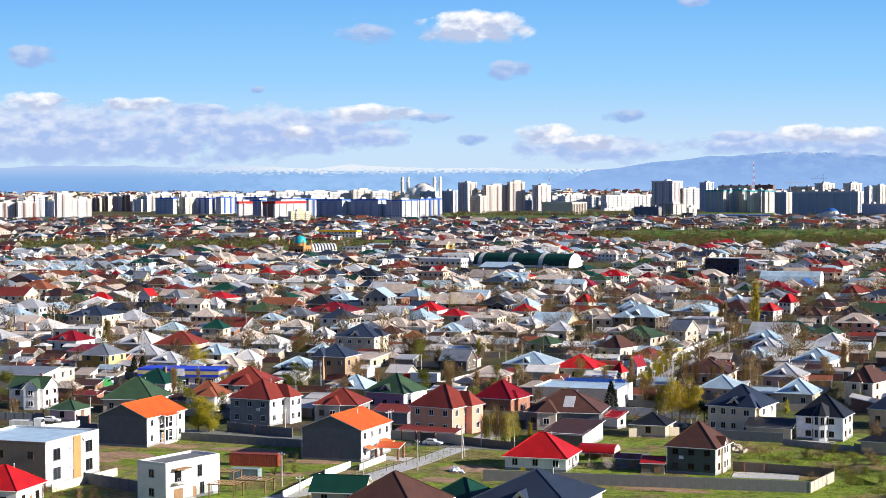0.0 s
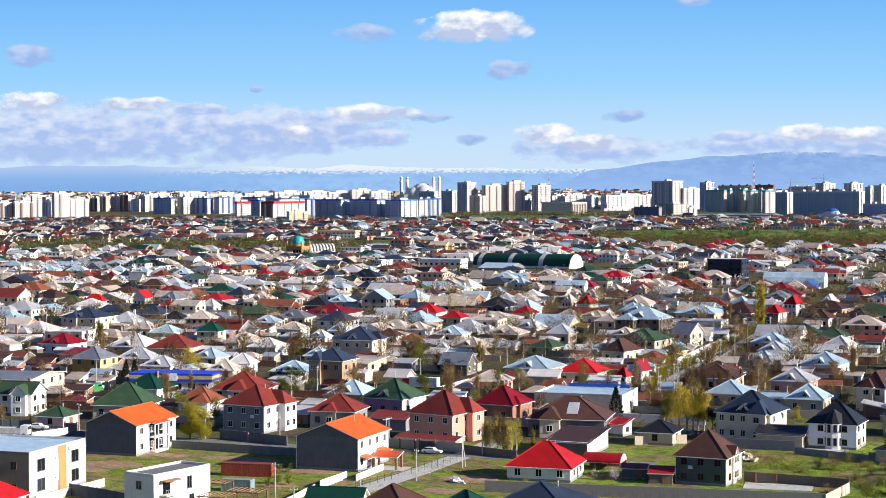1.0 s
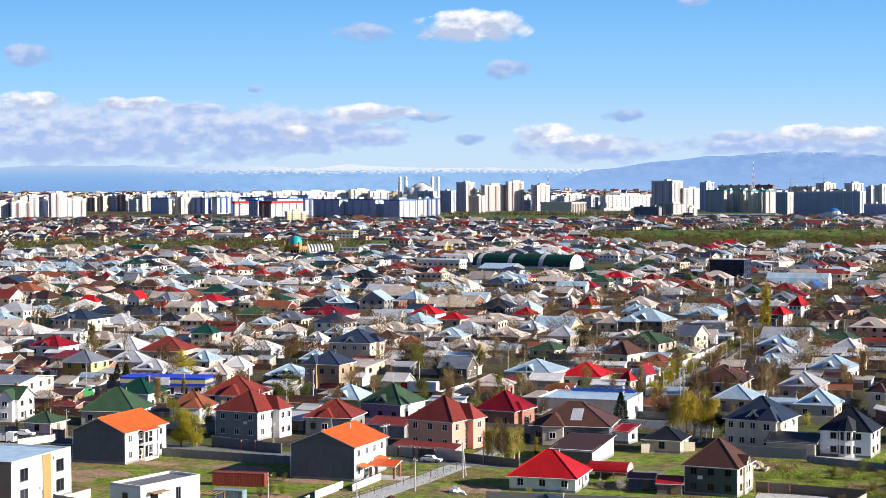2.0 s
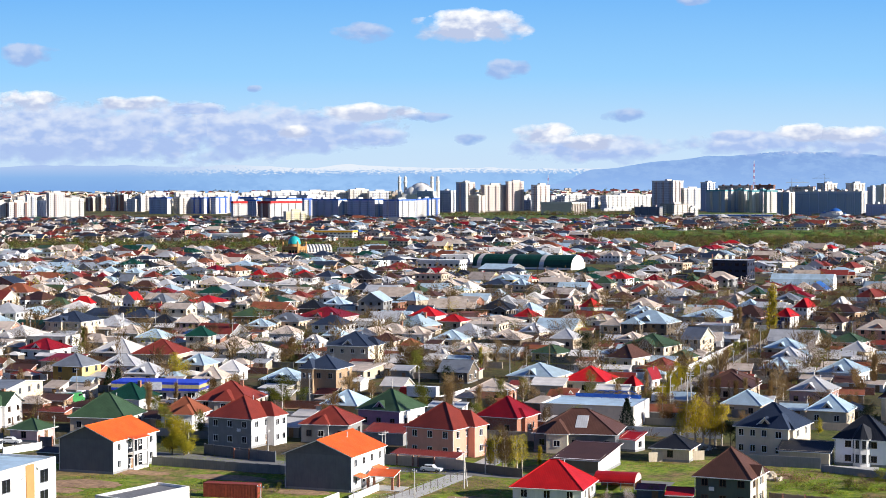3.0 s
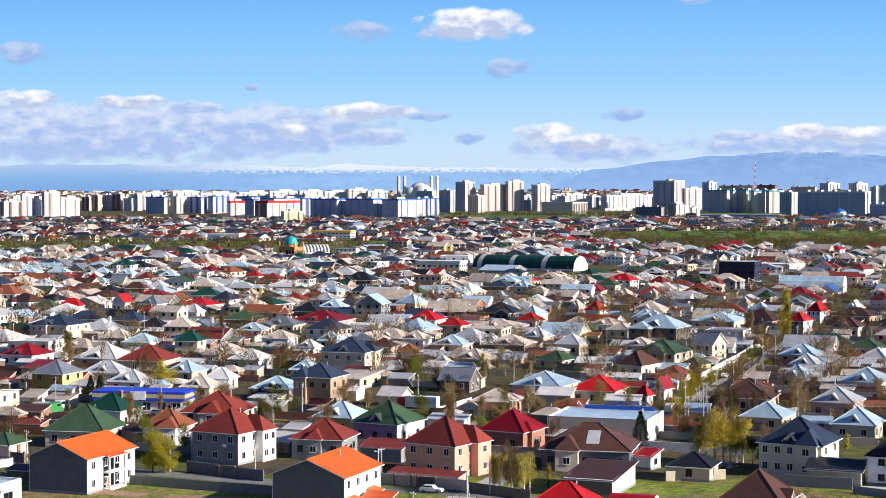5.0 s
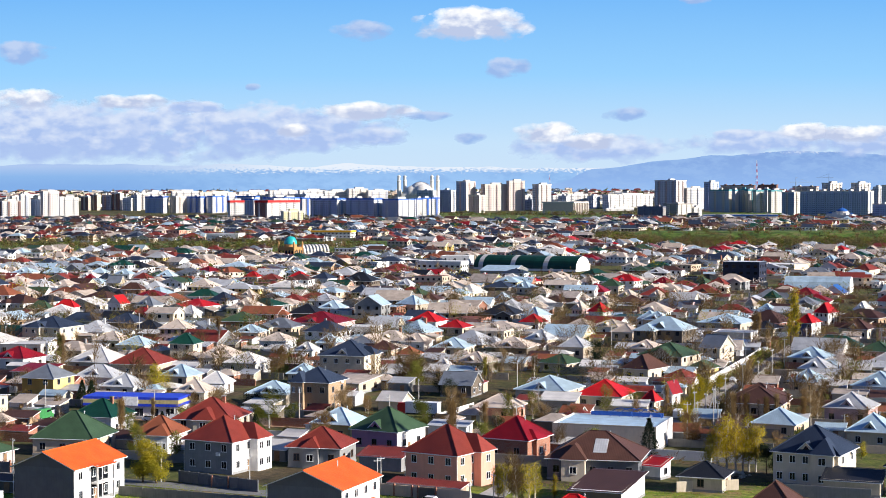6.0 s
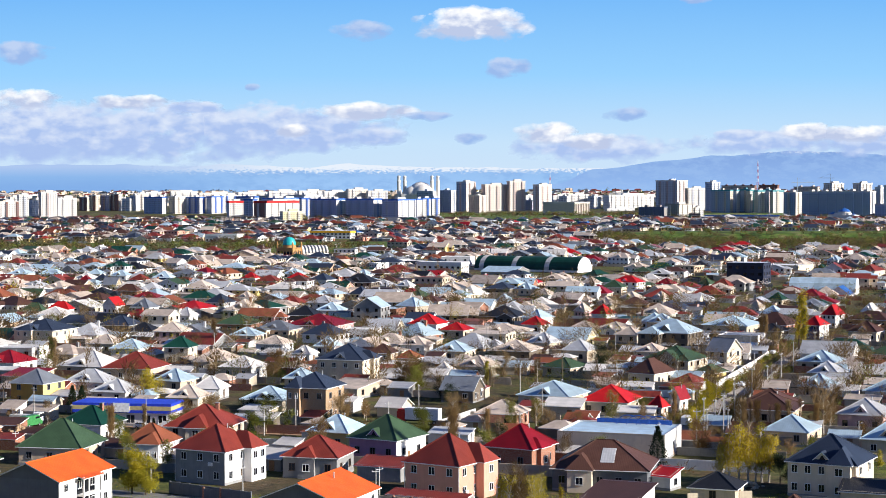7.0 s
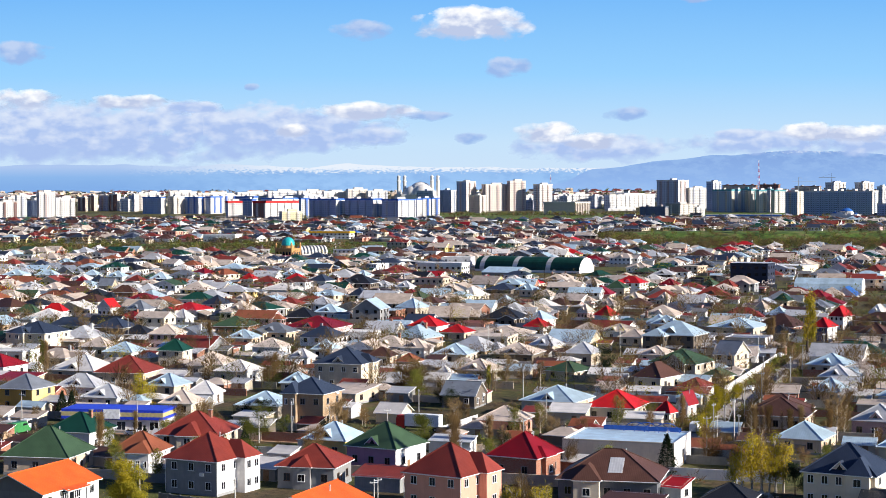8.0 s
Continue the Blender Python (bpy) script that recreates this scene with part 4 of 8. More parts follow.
near_house = house(38.1, 448.0, 23.0, 17.9, 5.2, 0.4, "flat", "sky", "white", turn=-19, front='cream', wins=0, side_wins=1)
roof_arches(near_house, 23.0, 17.9, 5.2)
near_house = house(52.9, 339.6, 10.0, 10.4, 5.7, 4.5, "hip", "brown", "cream", turn=-26, front='moss', wins=3, side_wins=2, pipes=True)
ac_unit(near_house, 10.0, 10.4, "f", 0.3, 3.0)
wing(near_house, 10.0, 10.4, "r", 0.5, 2.6, 0.4, 5.7, 1.6, "brown", "cream", kind="gable")
near_house = house(72.0, 398.7, 12.6, 12.4, 6.6, 4.4, "hip", "slate", "cream", turn=-29, wins=5, dormer=True)
wing(near_house, 12.6, 12.4, "f", 0.78, 4.2, 1.2, 6.6, 2.8, "slate", "cream")
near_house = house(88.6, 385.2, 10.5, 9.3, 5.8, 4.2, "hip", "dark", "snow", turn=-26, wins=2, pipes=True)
turret(near_house, 10.5, 9.3, 0.52, 1.9, 5.8, 3.0, "dark", "white")
ac_unit(near_house, 10.5, 9.3, "f", 0.14, 1.5)
house(49.7, 391.3, 8.1, 8.0, 3.0, 2.2, "hip", "dark", "stone", turn=-21, wins=1)
house(42.1, 403.8, 4.0, 4.1, 2.8, 1.2, "shed", "red", "white", turn=-36, wins=0)
house(77.7, 462.1, 9.7, 9.9, 3.5, 3.0, "hip", "sky", "beige", turn=-27)
house(98.9, 481.7, 10.4, 10.5, 4.6, 3.2, "hip", "zinc", "rose", turn=-27, wins=3)
house(95.0, 445.2, 9.5, 9.6, 4.0, 3.4, "hip", "sky", "stone", turn=-25, dormer=True)
near_house = house(114.9, 451.1, 7.8, 13.1, 6.4, 3.6, "hip", "brown", "cream", turn=-36)
wing(near_house, 7.8, 13.1, "f", 0.4, 3.6, 1.0, 6.4, 1.9, "brown", "cream")
house(109.5, 403.5, 8.2, 10.8, 5.0, 3.4, "hip", "slate", "beige", turn=-36)
house(97.2, 362.7, 9.0, 9.1, 3.0, 1.8, "hip", "dark", "stone", turn=-30, wins=0)
house(76.3, 385.4, 10.2, 6.0, 3.0, 1.4, "shed", "dark", "stone", turn=-22, wins=0)
house(79.4, 497.1, 13.5, 13.1, 4.0, 3.3, "hip", "brown", "beige", turn=-21)

# second rows
near_house = house(-145.3, 711.2, 16.1, 16.6, 6.6, 3.6, "hip", "slate", "cream", turn=-20, dormer=True)
wing(near_house, 16.1, 16.6, "f", 0.35, 5.0, 1.5, 6.6, 2.2, "slate", "cream")
house(-136.6, 636.0, 14.6, 12.5, 6.2, 0.5, "flat", "white", "white", turn=-12, front='grey')
house(-134.9, 616.7, 11.9, 11.9, 4.0, 3.2, "hip", "crimson", "white", turn=-23, dormer=True)
house(-122.3, 588.3, 11.1, 10.9, 2.6, 1.4, "shed", "crimson", "beige", turn=-18, wins=0)
house(-107.8, 539.1, 10.0, 10.2, 6.0, 3.2, "hip", "grey", "yellow", turn=-21, front='ochre')
house(-98.0, 560.4, 11.1, 8.8, 4.0, 3.0, "hip", "zinc", "white", turn=-12)
house(-91.4, 594.7, 14.9, 14.5, 4.4, 4.2, "hip", "maroon", "beige", turn=-13)
house(-86.3, 648.8, 8.3, 8.1, 5.6, 3.2, "hip", "teal", "cream", turn=-14)
house(-105.1, 662.5, 10.1, 10.0, 4.0, 2.8, "hip", "sky", "white", turn=-18)
house(-117.3, 682.3, 9.8, 9.6, 4.0, 2.8, "hip", "beige", "cream", turn=-18)
house(-98.2, 707.7, 10.2, 10.4, 6.2, 3.0, "hip", "beige", "rose", turn=-12, wins=4)
house(-75.5, 567.6, 8.5, 8.4, 3.4, 2.8, "hip", "sky", "beige", turn=-24, dormer=True)
house(-87.1, 541.4, 10.1, 9.9, 3.4, 2.8, "hip", "zinc", "white", turn=-18, dormer=True)
house(-65.9, 527.7, 8.1, 8.1, 3.4, 2.8, "hip", "beige", "cream", turn=-13)
house(-62.8, 548.2, 7.3, 7.0, 3.4, 2.8, "hip", "white", "white", turn=-15)
house(-59.9, 599.9, 10.4, 10.4, 4.0, 2.8, "hip", "white", "white", turn=-21, front='cream')
house(-72.4, 720.4, 9.6, 9.5, 3.6, 2.6, "hip", "sky", "beige", turn=-14)
house(-81.5, 773.1, 14.5, 14.6, 4.0, 3.4, "hip", "green", "rbrick", turn=-12)
house(-44.3, 523.5, 11.1, 11.1, 3.4, 2.8, "hip", "sky", "stone", turn=-16)
house(-58.0, 678.3, 10.1, 9.8, 4.0, 2.6, "hip", "beige", "white", turn=-19)
house(-126.4, 759.1, 12.6, 12.5, 4.6, 3.4, "hip", "slate", "umber", turn=-18)
house(-114.0, 738.8, 10.1, 9.1, 3.6, 3.0, "hip", "dark", "stone", turn=-12)
house(-148.7, 781.3, 15.0, 8.8, 3.6, 3.0, "hip", "slate", "grey", turn=-12)
near_house = house(-27.4, 588.0, 14.3, 14.4, 7.5, 4.0, "hip", "slate", "cream", turn=-19, front='stone', wins=4, dormer=True)
wing(near_house, 14.3, 14.4, "r", 0.55, 4.0, 1.2, 7.5, 2.2, "slate", "cream")
near_house = house(-31.3, 506.0, 10.6, 10.8, 8.4, 3.2, "hip", "slate", "brick", turn=-21, wins=3, side_wins=2)
wing(near_house, 10.6, 10.8, "f", 0.22, 3.4, 1.2, 8.4, 2.4, "slate", "brick", wins=2)
house(-11.8, 508.9, 6.4, 6.6, 3.0, 2.0, "gablex", "white", "cream", turn=-24, wins=0)
house(29.0, 526.1, 13.8, 13.9, 4.0, 3.2, "hip", "sky", "stone", turn=-26)
house(-5.2, 761.4, 11.6, 11.7, 4.6, 3.6, "hip", "red", "white", turn=-23, dormer=True)
house(-48.3, 761.2, 21.0, 20.3, 4.4, 3.8, "hip", "crimson", "rose", turn=-19, dormer=True)
house(-30.1, 729.7, 12.3, 12.1, 4.4, 0.5, "flat", "white", "white", turn=-12, wins=5)
house(4.4, 655.7, 11.1, 11.3, 3.6, 3.0, "hip", "sky", "cream", turn=-20)
house(23.4, 729.5, 18.2, 18.2, 4.0, 2.6, "hip", "beige", "stone", turn=-19)
house(24.6, 652.3, 14.0, 14.0, 4.0, 3.0, "hip", "beige", "umber", turn=-20)
house(35.8, 680.2, 8.4, 8.4, 4.2, 3.0, "hip", "zinc", "cream", turn=-30)
house(5.9, 742.1, 9.6, 9.7, 3.6, 2.6, "hip", "red", "beige", turn=-25)
house(37.5, 763.1, 8.2, 8.3, 4.0, 3.0, "hip", "red", "white", turn=-29)
house(5.6, 541.6, 8.9, 9.1, 3.6, 3.0, "gablex", "grey", "umber", turn=-20)
house(11.2, 604.4, 9.9, 9.8, 3.6, 2.8, "hip", "beige", "stone", turn=-30)
house(-8.6, 676.1, 8.8, 8.7, 3.8, 2.6, "hip", "beige", "white", turn=-21)
house(-39.2, 673.2, 7.0, 7.0, 3.6, 2.8, "hip", "sky", "white", turn=-18)
house(-19.4, 649.3, 7.8, 7.6, 3.4, 2.6, "hip", "brown", "beige", turn=-16)
house(0.8, 591.6, 4.5, 4.6, 3.4, 2.2, "hip", "white", "white", turn=-23)
house(-10.3, 633.2, 6.4, 6.5, 3.2, 2.2, "hip", "rust", "beige", turn=-22)
house(-45.1, 647.1, 6.3, 6.2, 3.4, 2.4, "hip", "white", "white", turn=-22)
house(-40.5, 574.5, 7.2, 7.3, 3.2, 2.6, "hip", "sky", "stone", turn=-17)
house(-24.8, 552.9, 11.1, 11.2, 3.0, 1.4, "shed", "beige", "stone", turn=-31, wins=0)
house(42.6, 513.2, 11.8, 12.3, 4.0, 3.5, "hip", "red", "cream", turn=-22, wins=3)
house(60.8, 578.9, 8.4, 11.9, 4.2, 3.6, "hip", "brown", "cream", turn=-36, wins=2)
near_house = house(71.5, 604.2, 14.4, 14.6, 5.6, 3.6, "hip", "green", "cream", turn=-32, dormer=True, wins=4)
wing(near_house, 14.4, 14.6, "f", 0.55, 7.0, 1.0, 5.6, 2.8, "green", "cream", kind="gable", wins=3)
house(90.0, 626.9, 6.9, 10.3, 6.0, 3.6, "gablex", "grey", "cream", turn=-36)
house(107.4, 694.4, 14.2, 14.3, 5.0, 0.4, "flat", "white", "white", turn=-21, front='stone', wins=0)
house(114.4, 755.2, 17.8, 17.9, 4.4, 3.2, "hip", "sky", "stone", turn=-29)
house(142.3, 732.0, 6.3, 8.8, 6.0, 3.0, "hip", "red", "white", turn=-36, front='navy', wins=2)
house(158.9, 721.9, 10.9, 10.7, 4.4, 3.4, "hip", "brown", "cream", turn=-32, dormer=True)
house(118.6, 616.3, 11.2, 11.0, 3.6, 3.0, "hip", "sky", "stone", turn=-32)
house(113.3, 584.3, 8.5, 8.7, 3.4, 3.0, "hip", "zinc", "stone", turn=-29)
house(139.2, 600.0, 8.4, 8.6, 4.0, 2.8, "hip", "white", "cream", turn=-36)
house(118.1, 529.4, 11.5, 11.9, 4.4, 3.4, "hip", "sky", "white", turn=-31, dormer=True)
house(102.5, 546.9, 8.1, 8.0, 3.6, 3.0, "hip", "sky", "beige", turn=-33)
house(81.1, 504.7, 12.7, 12.3, 4.0, 3.4, "hip", "brown", "beige", turn=-23)
house(53.8, 506.5, 3.3, 3.3, 3.2, 2.2, "hip", "red", "cream", turn=-36)
house(60.2, 515.6, 2.5, 4.6, 4.2, 2.6, "gabley", "crimson", "white", turn=-36)
house(69.4, 562.8, 6.7, 8.0, 3.0, 2.0, "hip", "maroon", "white", turn=-36)
house(79.6, 588.7, 6.0, 8.6, 3.0, 2.0, "hip", "green", "yellow", turn=-36)
house(37.7, 604.4, 9.9, 10.2, 3.2, 2.4, "hip", "green", "stone", turn=-36)
house(67.4, 742.9, 12.3, 12.7, 3.8, 2.4, "hip", "beige", "white", turn=-36)
house(70.1, 718.8, 8.5, 8.4, 3.6, 2.4, "hip", "beige", "cream", turn=-27)
house(69.8, 650.9, 9.3, 9.6, 3.6, 2.4, "hip", "beige", "cream", turn=-29)
house(90.5, 740.9, 9.9, 10.2, 4.2, 3.2, "hip", "brown", "cream", turn=-28)
house(45.7, 648.6, 8.6, 8.8, 4.4, 3.2, "hip", "zinc", "stone", turn=-26)
house(55.4, 743.7, 8.6, 8.5, 4.0, 2.6, "hip", "beige", "white", turn=-29)
house(89.2, 775.1, 9.2, 9.1, 4.0, 3.0, "hip", "sky", "beige", turn=-28)
house(174.7, 720.2, 12.6, 12.9, 4.6, 3.4, "hip", "dark", "rose", turn=-33)
house(145.9, 639.0, 11.0, 11.4, 3.6, 2.8, "hip", "green", "rose", turn=-32)
house(126.4, 735.7, 9.8, 10.0, 3.6, 2.4, "hip", "dark", "stone", turn=-31)

# middle belt
house(-214.1, 974.8, 14.4, 9.8, 3.6, 3.2, "gablex", "green", "white", turn=-12, wins=3, side_wins=1)
house(-184.6, 860.3, 9.1, 6.0, 3.5, 3.2, "hip", "green", "beige", turn=-12, wins=3, side_wins=1)
house(-174.1, 866.9, 9.7, 6.3, 3.6, 3.2, "hip", "red", "white", turn=-12, wins=3, side_wins=1)
house(-168.8, 830.8, 13.5, 13.6, 3.6, 3.2, "hip", "white", "white", turn=-13, wins=3, side_wins=1)
house(-150.7, 870.2, 6.9, 6.9, 5.0, 3.6, "gabley", "red", "white", turn=-25, wins=3, side_wins=1)
house(-132.7, 848.4, 9.0, 8.9, 5.6, 3.6, "hip", "grey", "white", turn=-21, wins=3, side_wins=1)
house(-109.4, 819.1, 6.5, 6.5, 4.0, 3.2, "hip", "white", "white", turn=-25, wins=3, side_wins=1)
house(-251.4, 1086.0, 16.6, 16.3, 4.0, 3.2, "hip", "beige", "cream", turn=-12, wins=3, side_wins=1)
house(-233.3, 1008.8, 9.3, 7.0, 3.5, 3.2, "hip", "maroon", "beige", turn=-12, wins=3, side_wins=1)
house(-272.6, 1194.8, 13.3, 13.0, 3.9, 3.1, "hip", "sky", "white", turn=-12, wins=3, side_wins=1)
house(-254.0, 1136.6, 26.0, 13.8, 3.2, 3.2, "hip", "rust", "beige", turn=-12, wins=3, side_wins=1)
house(-253.6, 1198.9, 13.3, 9.0, 3.5, 3.1, "hip", "sky", "white", turn=-12, wins=3, side_wins=1)
house(-222.2, 1154.9, 11.6, 11.5, 3.6, 3.2, "hip", "white", "white", turn=-20, wins=3, side_wins=1)
house(-215.4, 1121.6, 6.6, 6.7, 3.6, 3.2, "hip", "crimson", "white", turn=-13, wins=3, side_wins=1)
house(-224.6, 1197.8, 9.5, 9.6, 3.5, 3.1, "hip", "sky", "white", turn=-12, wins=3, side_wins=1)
house(-204.5, 1177.2, 11.1, 10.8, 3.8, 3.2, "hip", "sky", "white", turn=-14, wins=3, side_wins=1)
house(-208.3, 1136.3, 7.2, 7.2, 3.6, 3.2, "hip", "slate", "umber", turn=-15, wins=3, side_wins=1)
house(-187.6, 1058.7, 8.0, 7.8, 5.0, 3.6, "gablex", "grey", "stone", turn=-14, wins=3, side_wins=1)
house(-183.8, 1128.3, 9.1, 9.0, 4.0, 3.2, "hip", "maroon", "grey", turn=-20, wins=3, side_wins=1)
house(-181.8, 1190.8, 10.7, 10.6, 3.9, 3.2, "hip", "beige", "white", turn=-18, wins=3, side_wins=1)
house(-170.5, 1136.7, 10.4, 10.1, 5.0, 3.6, "hip", "sky", "navy", turn=-12, wins=3, side_wins=1)
house(-149.8, 1078.6, 8.8, 8.7, 3.6, 3.2, "hip", "teal", "cream", turn=-19, wins=3, side_wins=1)
house(-154.4, 1209.5, 12.4, 12.5, 3.5, 3.1, "hip", "crimson", "white", turn=-35, wins=3, side_wins=1)
house(-167.0, 999.6, 11.3, 7.4, 4.5, 3.2, "hip", "brown", "rbrick", turn=-12, wins=3, side_wins=1)
house(-120.7, 943.7, 14.5, 10.6, 4.0, 3.2, "hip", "teal", "white", turn=-12, wins=3, side_wins=1)
house(-103.2, 882.8, 9.9, 9.9, 5.6, 3.6, "hip", "slate", "white", turn=-27, wins=3, side_wins=1)
house(-211.0, 1367.8, 12.3, 12.0, 5.5, 3.3, "hip", "maroon", "yellow", turn=-19, wins=3, side_wins=1)
house(-188.3, 1378.1, 18.5, 18.4, 4.6, 0.4, "flat", "white", "white", turn=-19, wins=3, side_wins=1)
house(-57.4, 805.2, 11.7, 11.5, 5.0, 3.6, "hip", "dark", "umber", turn=-16, wins=3, side_wins=1)
house(-49.6, 856.6, 10.5, 10.3, 3.6, 3.2, "hip", "sky", "white", turn=-19, wins=3, side_wins=1)
house(-56.3, 910.8, 12.1, 12.4, 3.6, 3.2, "hip", "zinc", "white", turn=-26, wins=3, side_wins=1)
house(-40.5, 947.5, 7.9, 8.1, 5.6, 3.6, "hip", "slate", "stone", turn=-27, wins=3, side_wins=1)
house(-32.9, 1062.5, 11.9, 11.9, 3.6, 3.2, "hip", "zinc", "white", turn=-23, wins=3, side_wins=1)
house(-49.4, 1103.1, 9.2, 9.0, 5.6, 3.6, "hip", "beige", "brick", turn=-20, wins=3, side_wins=1)
house(-49.5, 1180.3, 9.0, 9.0, 3.6, 3.2, "hip", "sky", "white", turn=-32, wins=3, side_wins=1)
house(-42.5, 1254.1, 6.5, 13.6, 6.3, 0.4, "flat", "grey", "white", turn=-36, wins=3, side_wins=1)
house(-140.0, 1254.8, 18.7, 18.6, 3.9, 3.1, "hip", "sky", "stone", turn=-19, wins=3, side_wins=1)
house(-118.5, 1151.2, 8.3, 8.1, 3.8, 3.2, "hip", "red", "white", turn=-20, wins=3, side_wins=1)
house(-102.4, 1103.6, 12.8, 12.5, 4.4, 3.2, "hip", "maroon", "beige", turn=-16, wins=3, side_wins=1)
house(-88.9, 1146.3, 9.2, 9.2, 4.0, 3.2, "hip", "red", "cream", turn=-23, wins=3, side_wins=1)
house(-70.4, 1104.0, 11.1, 11.3, 5.0, 3.6, "hip", "slate", "white", turn=-27, wins=3, side_wins=1)
house(-95.1, 1194.2, 10.8, 10.8, 3.5, 3.1, "hip", "sky", "white", turn=-22, wins=3, side_wins=1)
house(-88.2, 1037.2, 19.3, 19.6, 3.6, 3.2, "hip", "white", "white", turn=-12, wins=3, side_wins=1)
house(-97.5, 941.0, 7.2, 7.4, 4.0, 3.2, "hip", "beige", "white", turn=-21, wins=3, side_wins=1)
house(-12.9, 863.7, 10.8, 10.8, 5.0, 3.6, "hip", "sky", "stone", turn=-36, wins=3, side_wins=1)
house(-15.7, 972.4, 10.3, 10.1, 3.6, 3.2, "hip", "crimson", "rose", turn=-22, wins=3, side_wins=1)
house(-11.7, 957.2, 10.4, 10.8, 3.6, 3.2, "hip", "green", "white", turn=-32, wins=3, side_wins=1)
house(-20.2, 1059.4, 8.1, 8.1, 3.6, 3.2, "hip", "zinc", "white", turn=-23, wins=3, side_wins=1)
house(99.0, 1171.6, 9.8, 16.3, 3.6, 3.2, "hip", "teal", "white", turn=-36, wins=3, side_wins=1)
house(68.8, 810.0, 6.9, 7.4, 5.0, 3.6, "hip", "red", "white", turn=-36, wins=3, side_wins=1)
house(40.5, 798.7, 8.8, 10.0, 4.2, 3.2, "hip", "sky", "white", turn=-36, wins=3, side_wins=1)
house(33.4, 1022.7, 14.6, 14.7, 4.0, 3.2, "hip", "slate", "umber", turn=-24, wins=3, side_wins=1)
house(46.6, 1019.4, 9.9, 9.9, 4.0, 3.2, "hip", "sky", "cream", turn=-31, wins=3, side_wins=1)
house(43.2, 1111.2, 10.3, 10.5, 4.0, 3.2, "hip", "white", "white", turn=-24, wins=3, side_wins=1)
house(27.2, 1126.8, 10.2, 9.8, 3.6, 3.2, "hip", "red", "white", turn=-19, wins=3, side_wins=1)
house(94.6, 1016.7, 10.7, 10.9, 5.0, 3.6, "hip", "green", "cream", turn=-23, wins=3, side_wins=1)
house(77.9, 890.8, 8.2, 8.4, 3.8, 3.2, "hip", "beige", "cream", turn=-30, wins=3, side_wins=1)
house(67.9, 1059.2, 9.8, 9.7, 3.8, 3.2, "hip", "white", "cream", turn=-26, wins=3, side_wins=1)
house(87.8, 1084.4, 8.6, 8.8, 3.8, 3.2, "hip", "beige", "white", turn=-32, wins=3, side_wins=1)
house(30.5, 908.3, 6.9, 7.0, 4.2, 3.2, "hip", "sky", "rose", turn=-32, wins=3, side_wins=1)
house(53.2, 966.0, 9.3, 9.5, 3.8, 3.2, "hip", "beige", "white", turn=-31, wins=3, side_wins=1)
house(95.3, 938.2, 8.9, 9.1, 3.8, 3.2, "hip", "beige", "stone", turn=-34, wins=3, side_wins=1)
house(109.2, 932.6, 6.3, 6.8, 4.0, 3.2, "hip", "beige", "cream", turn=-36, wins=3, side_wins=1)
house(128.4, 1057.6, 9.1, 9.4, 4.4, 3.2, "hip", "crimson", "beige", turn=-30, wins=3, side_wins=1)
house(63.3, 847.0, 5.2, 6.1, 3.8, 3.2, "hip", "beige", "rose", turn=-36, wins=3, side_wins=1)
house(87.0, 781.0, 8.2, 8.5, 3.8, 3.2, "hip", "sky", "white", turn=-31, wins=3, side_wins=1)
house(11.9, 1299.6, 21.0, 17.3, 8.0, 0.4, "flat", "white", "white", turn=-12, wins=3, side_wins=1)
house(41.9, 1199.1, 23.9, 23.9, 4.4, 3.1, "gablex", "sky", "grey", turn=-26, wins=3, side_wins=1)
house(155.5, 1026.2, 10.4, 10.2, 5.0, 3.6, "hip", "maroon", "cream", turn=-31, wins=3, side_wins=1)
house(143.0, 1021.6, 6.2, 8.0, 2.6, 1.0, "shed", "red", "beige", turn=-36, wins=3, side_wins=1)
house(154.8, 1079.1, 6.6, 8.5, 3.2, 3.2, "hip", "green", "white", turn=-36, wins=3, side_wins=1)
house(185.6, 939.3, 11.5, 11.3, 4.5, 3.2, "hip", "crimson", "rose", turn=-34, wins=3, side_wins=1)
house(161.9, 788.8, 5.8, 9.9, 6.0, 3.6, "hip", "red", "white", turn=-36, wins=3, side_wins=1)
house(257.6, 1240.9, 7.5, 9.6, 3.5, 3.1, "hip", "teal", "white", turn=-36, wins=3, side_wins=1)
house(335.5, 1505.3, 10.3, 11.2, 4.6, 3.3, "hip", "red", "white", turn=-36, wins=3, side_wins=1)
house(280.2, 1196.5, 11.0, 18.1, 5.0, 3.6, "hip", "maroon", "cream", turn=-36, wins=3, side_wins=1)
house(187.4, 828.7, 5.0, 8.6, 4.5, 3.2, "hip", "white", "white", turn=-36, wins=3, side_wins=1)
house(213.6, 878.1, 9.0, 15.0, 5.0, 3.6, "hip", "maroon", "white", turn=-36, wins=3, side_wins=1)
house(144.0, 864.7, 5.5, 5.7, 3.8, 3.2, "hip", "beige", "white", turn=-36, wins=3, side_wins=1)
house(143.7, 823.2, 8.2, 8.4, 4.0, 3.2, "hip", "sky", "stone", turn=-36, wins=3, side_wins=1)
house(164.9, 920.6, 6.7, 6.9, 4.0, 3.2, "hip", "teal", "stone", turn=-34, wins=3, side_wins=1)
house(258.8, 1617.5, 14.1, 13.8, 4.6, 3.3, "hip", "maroon", "cream", turn=-32, wins=3, side_wins=1)
house(267.7, 1547.4, 12.4, 12.4, 4.2, 3.0, "hip", "brown", "cream", turn=-34, wins=3, side_wins=1)
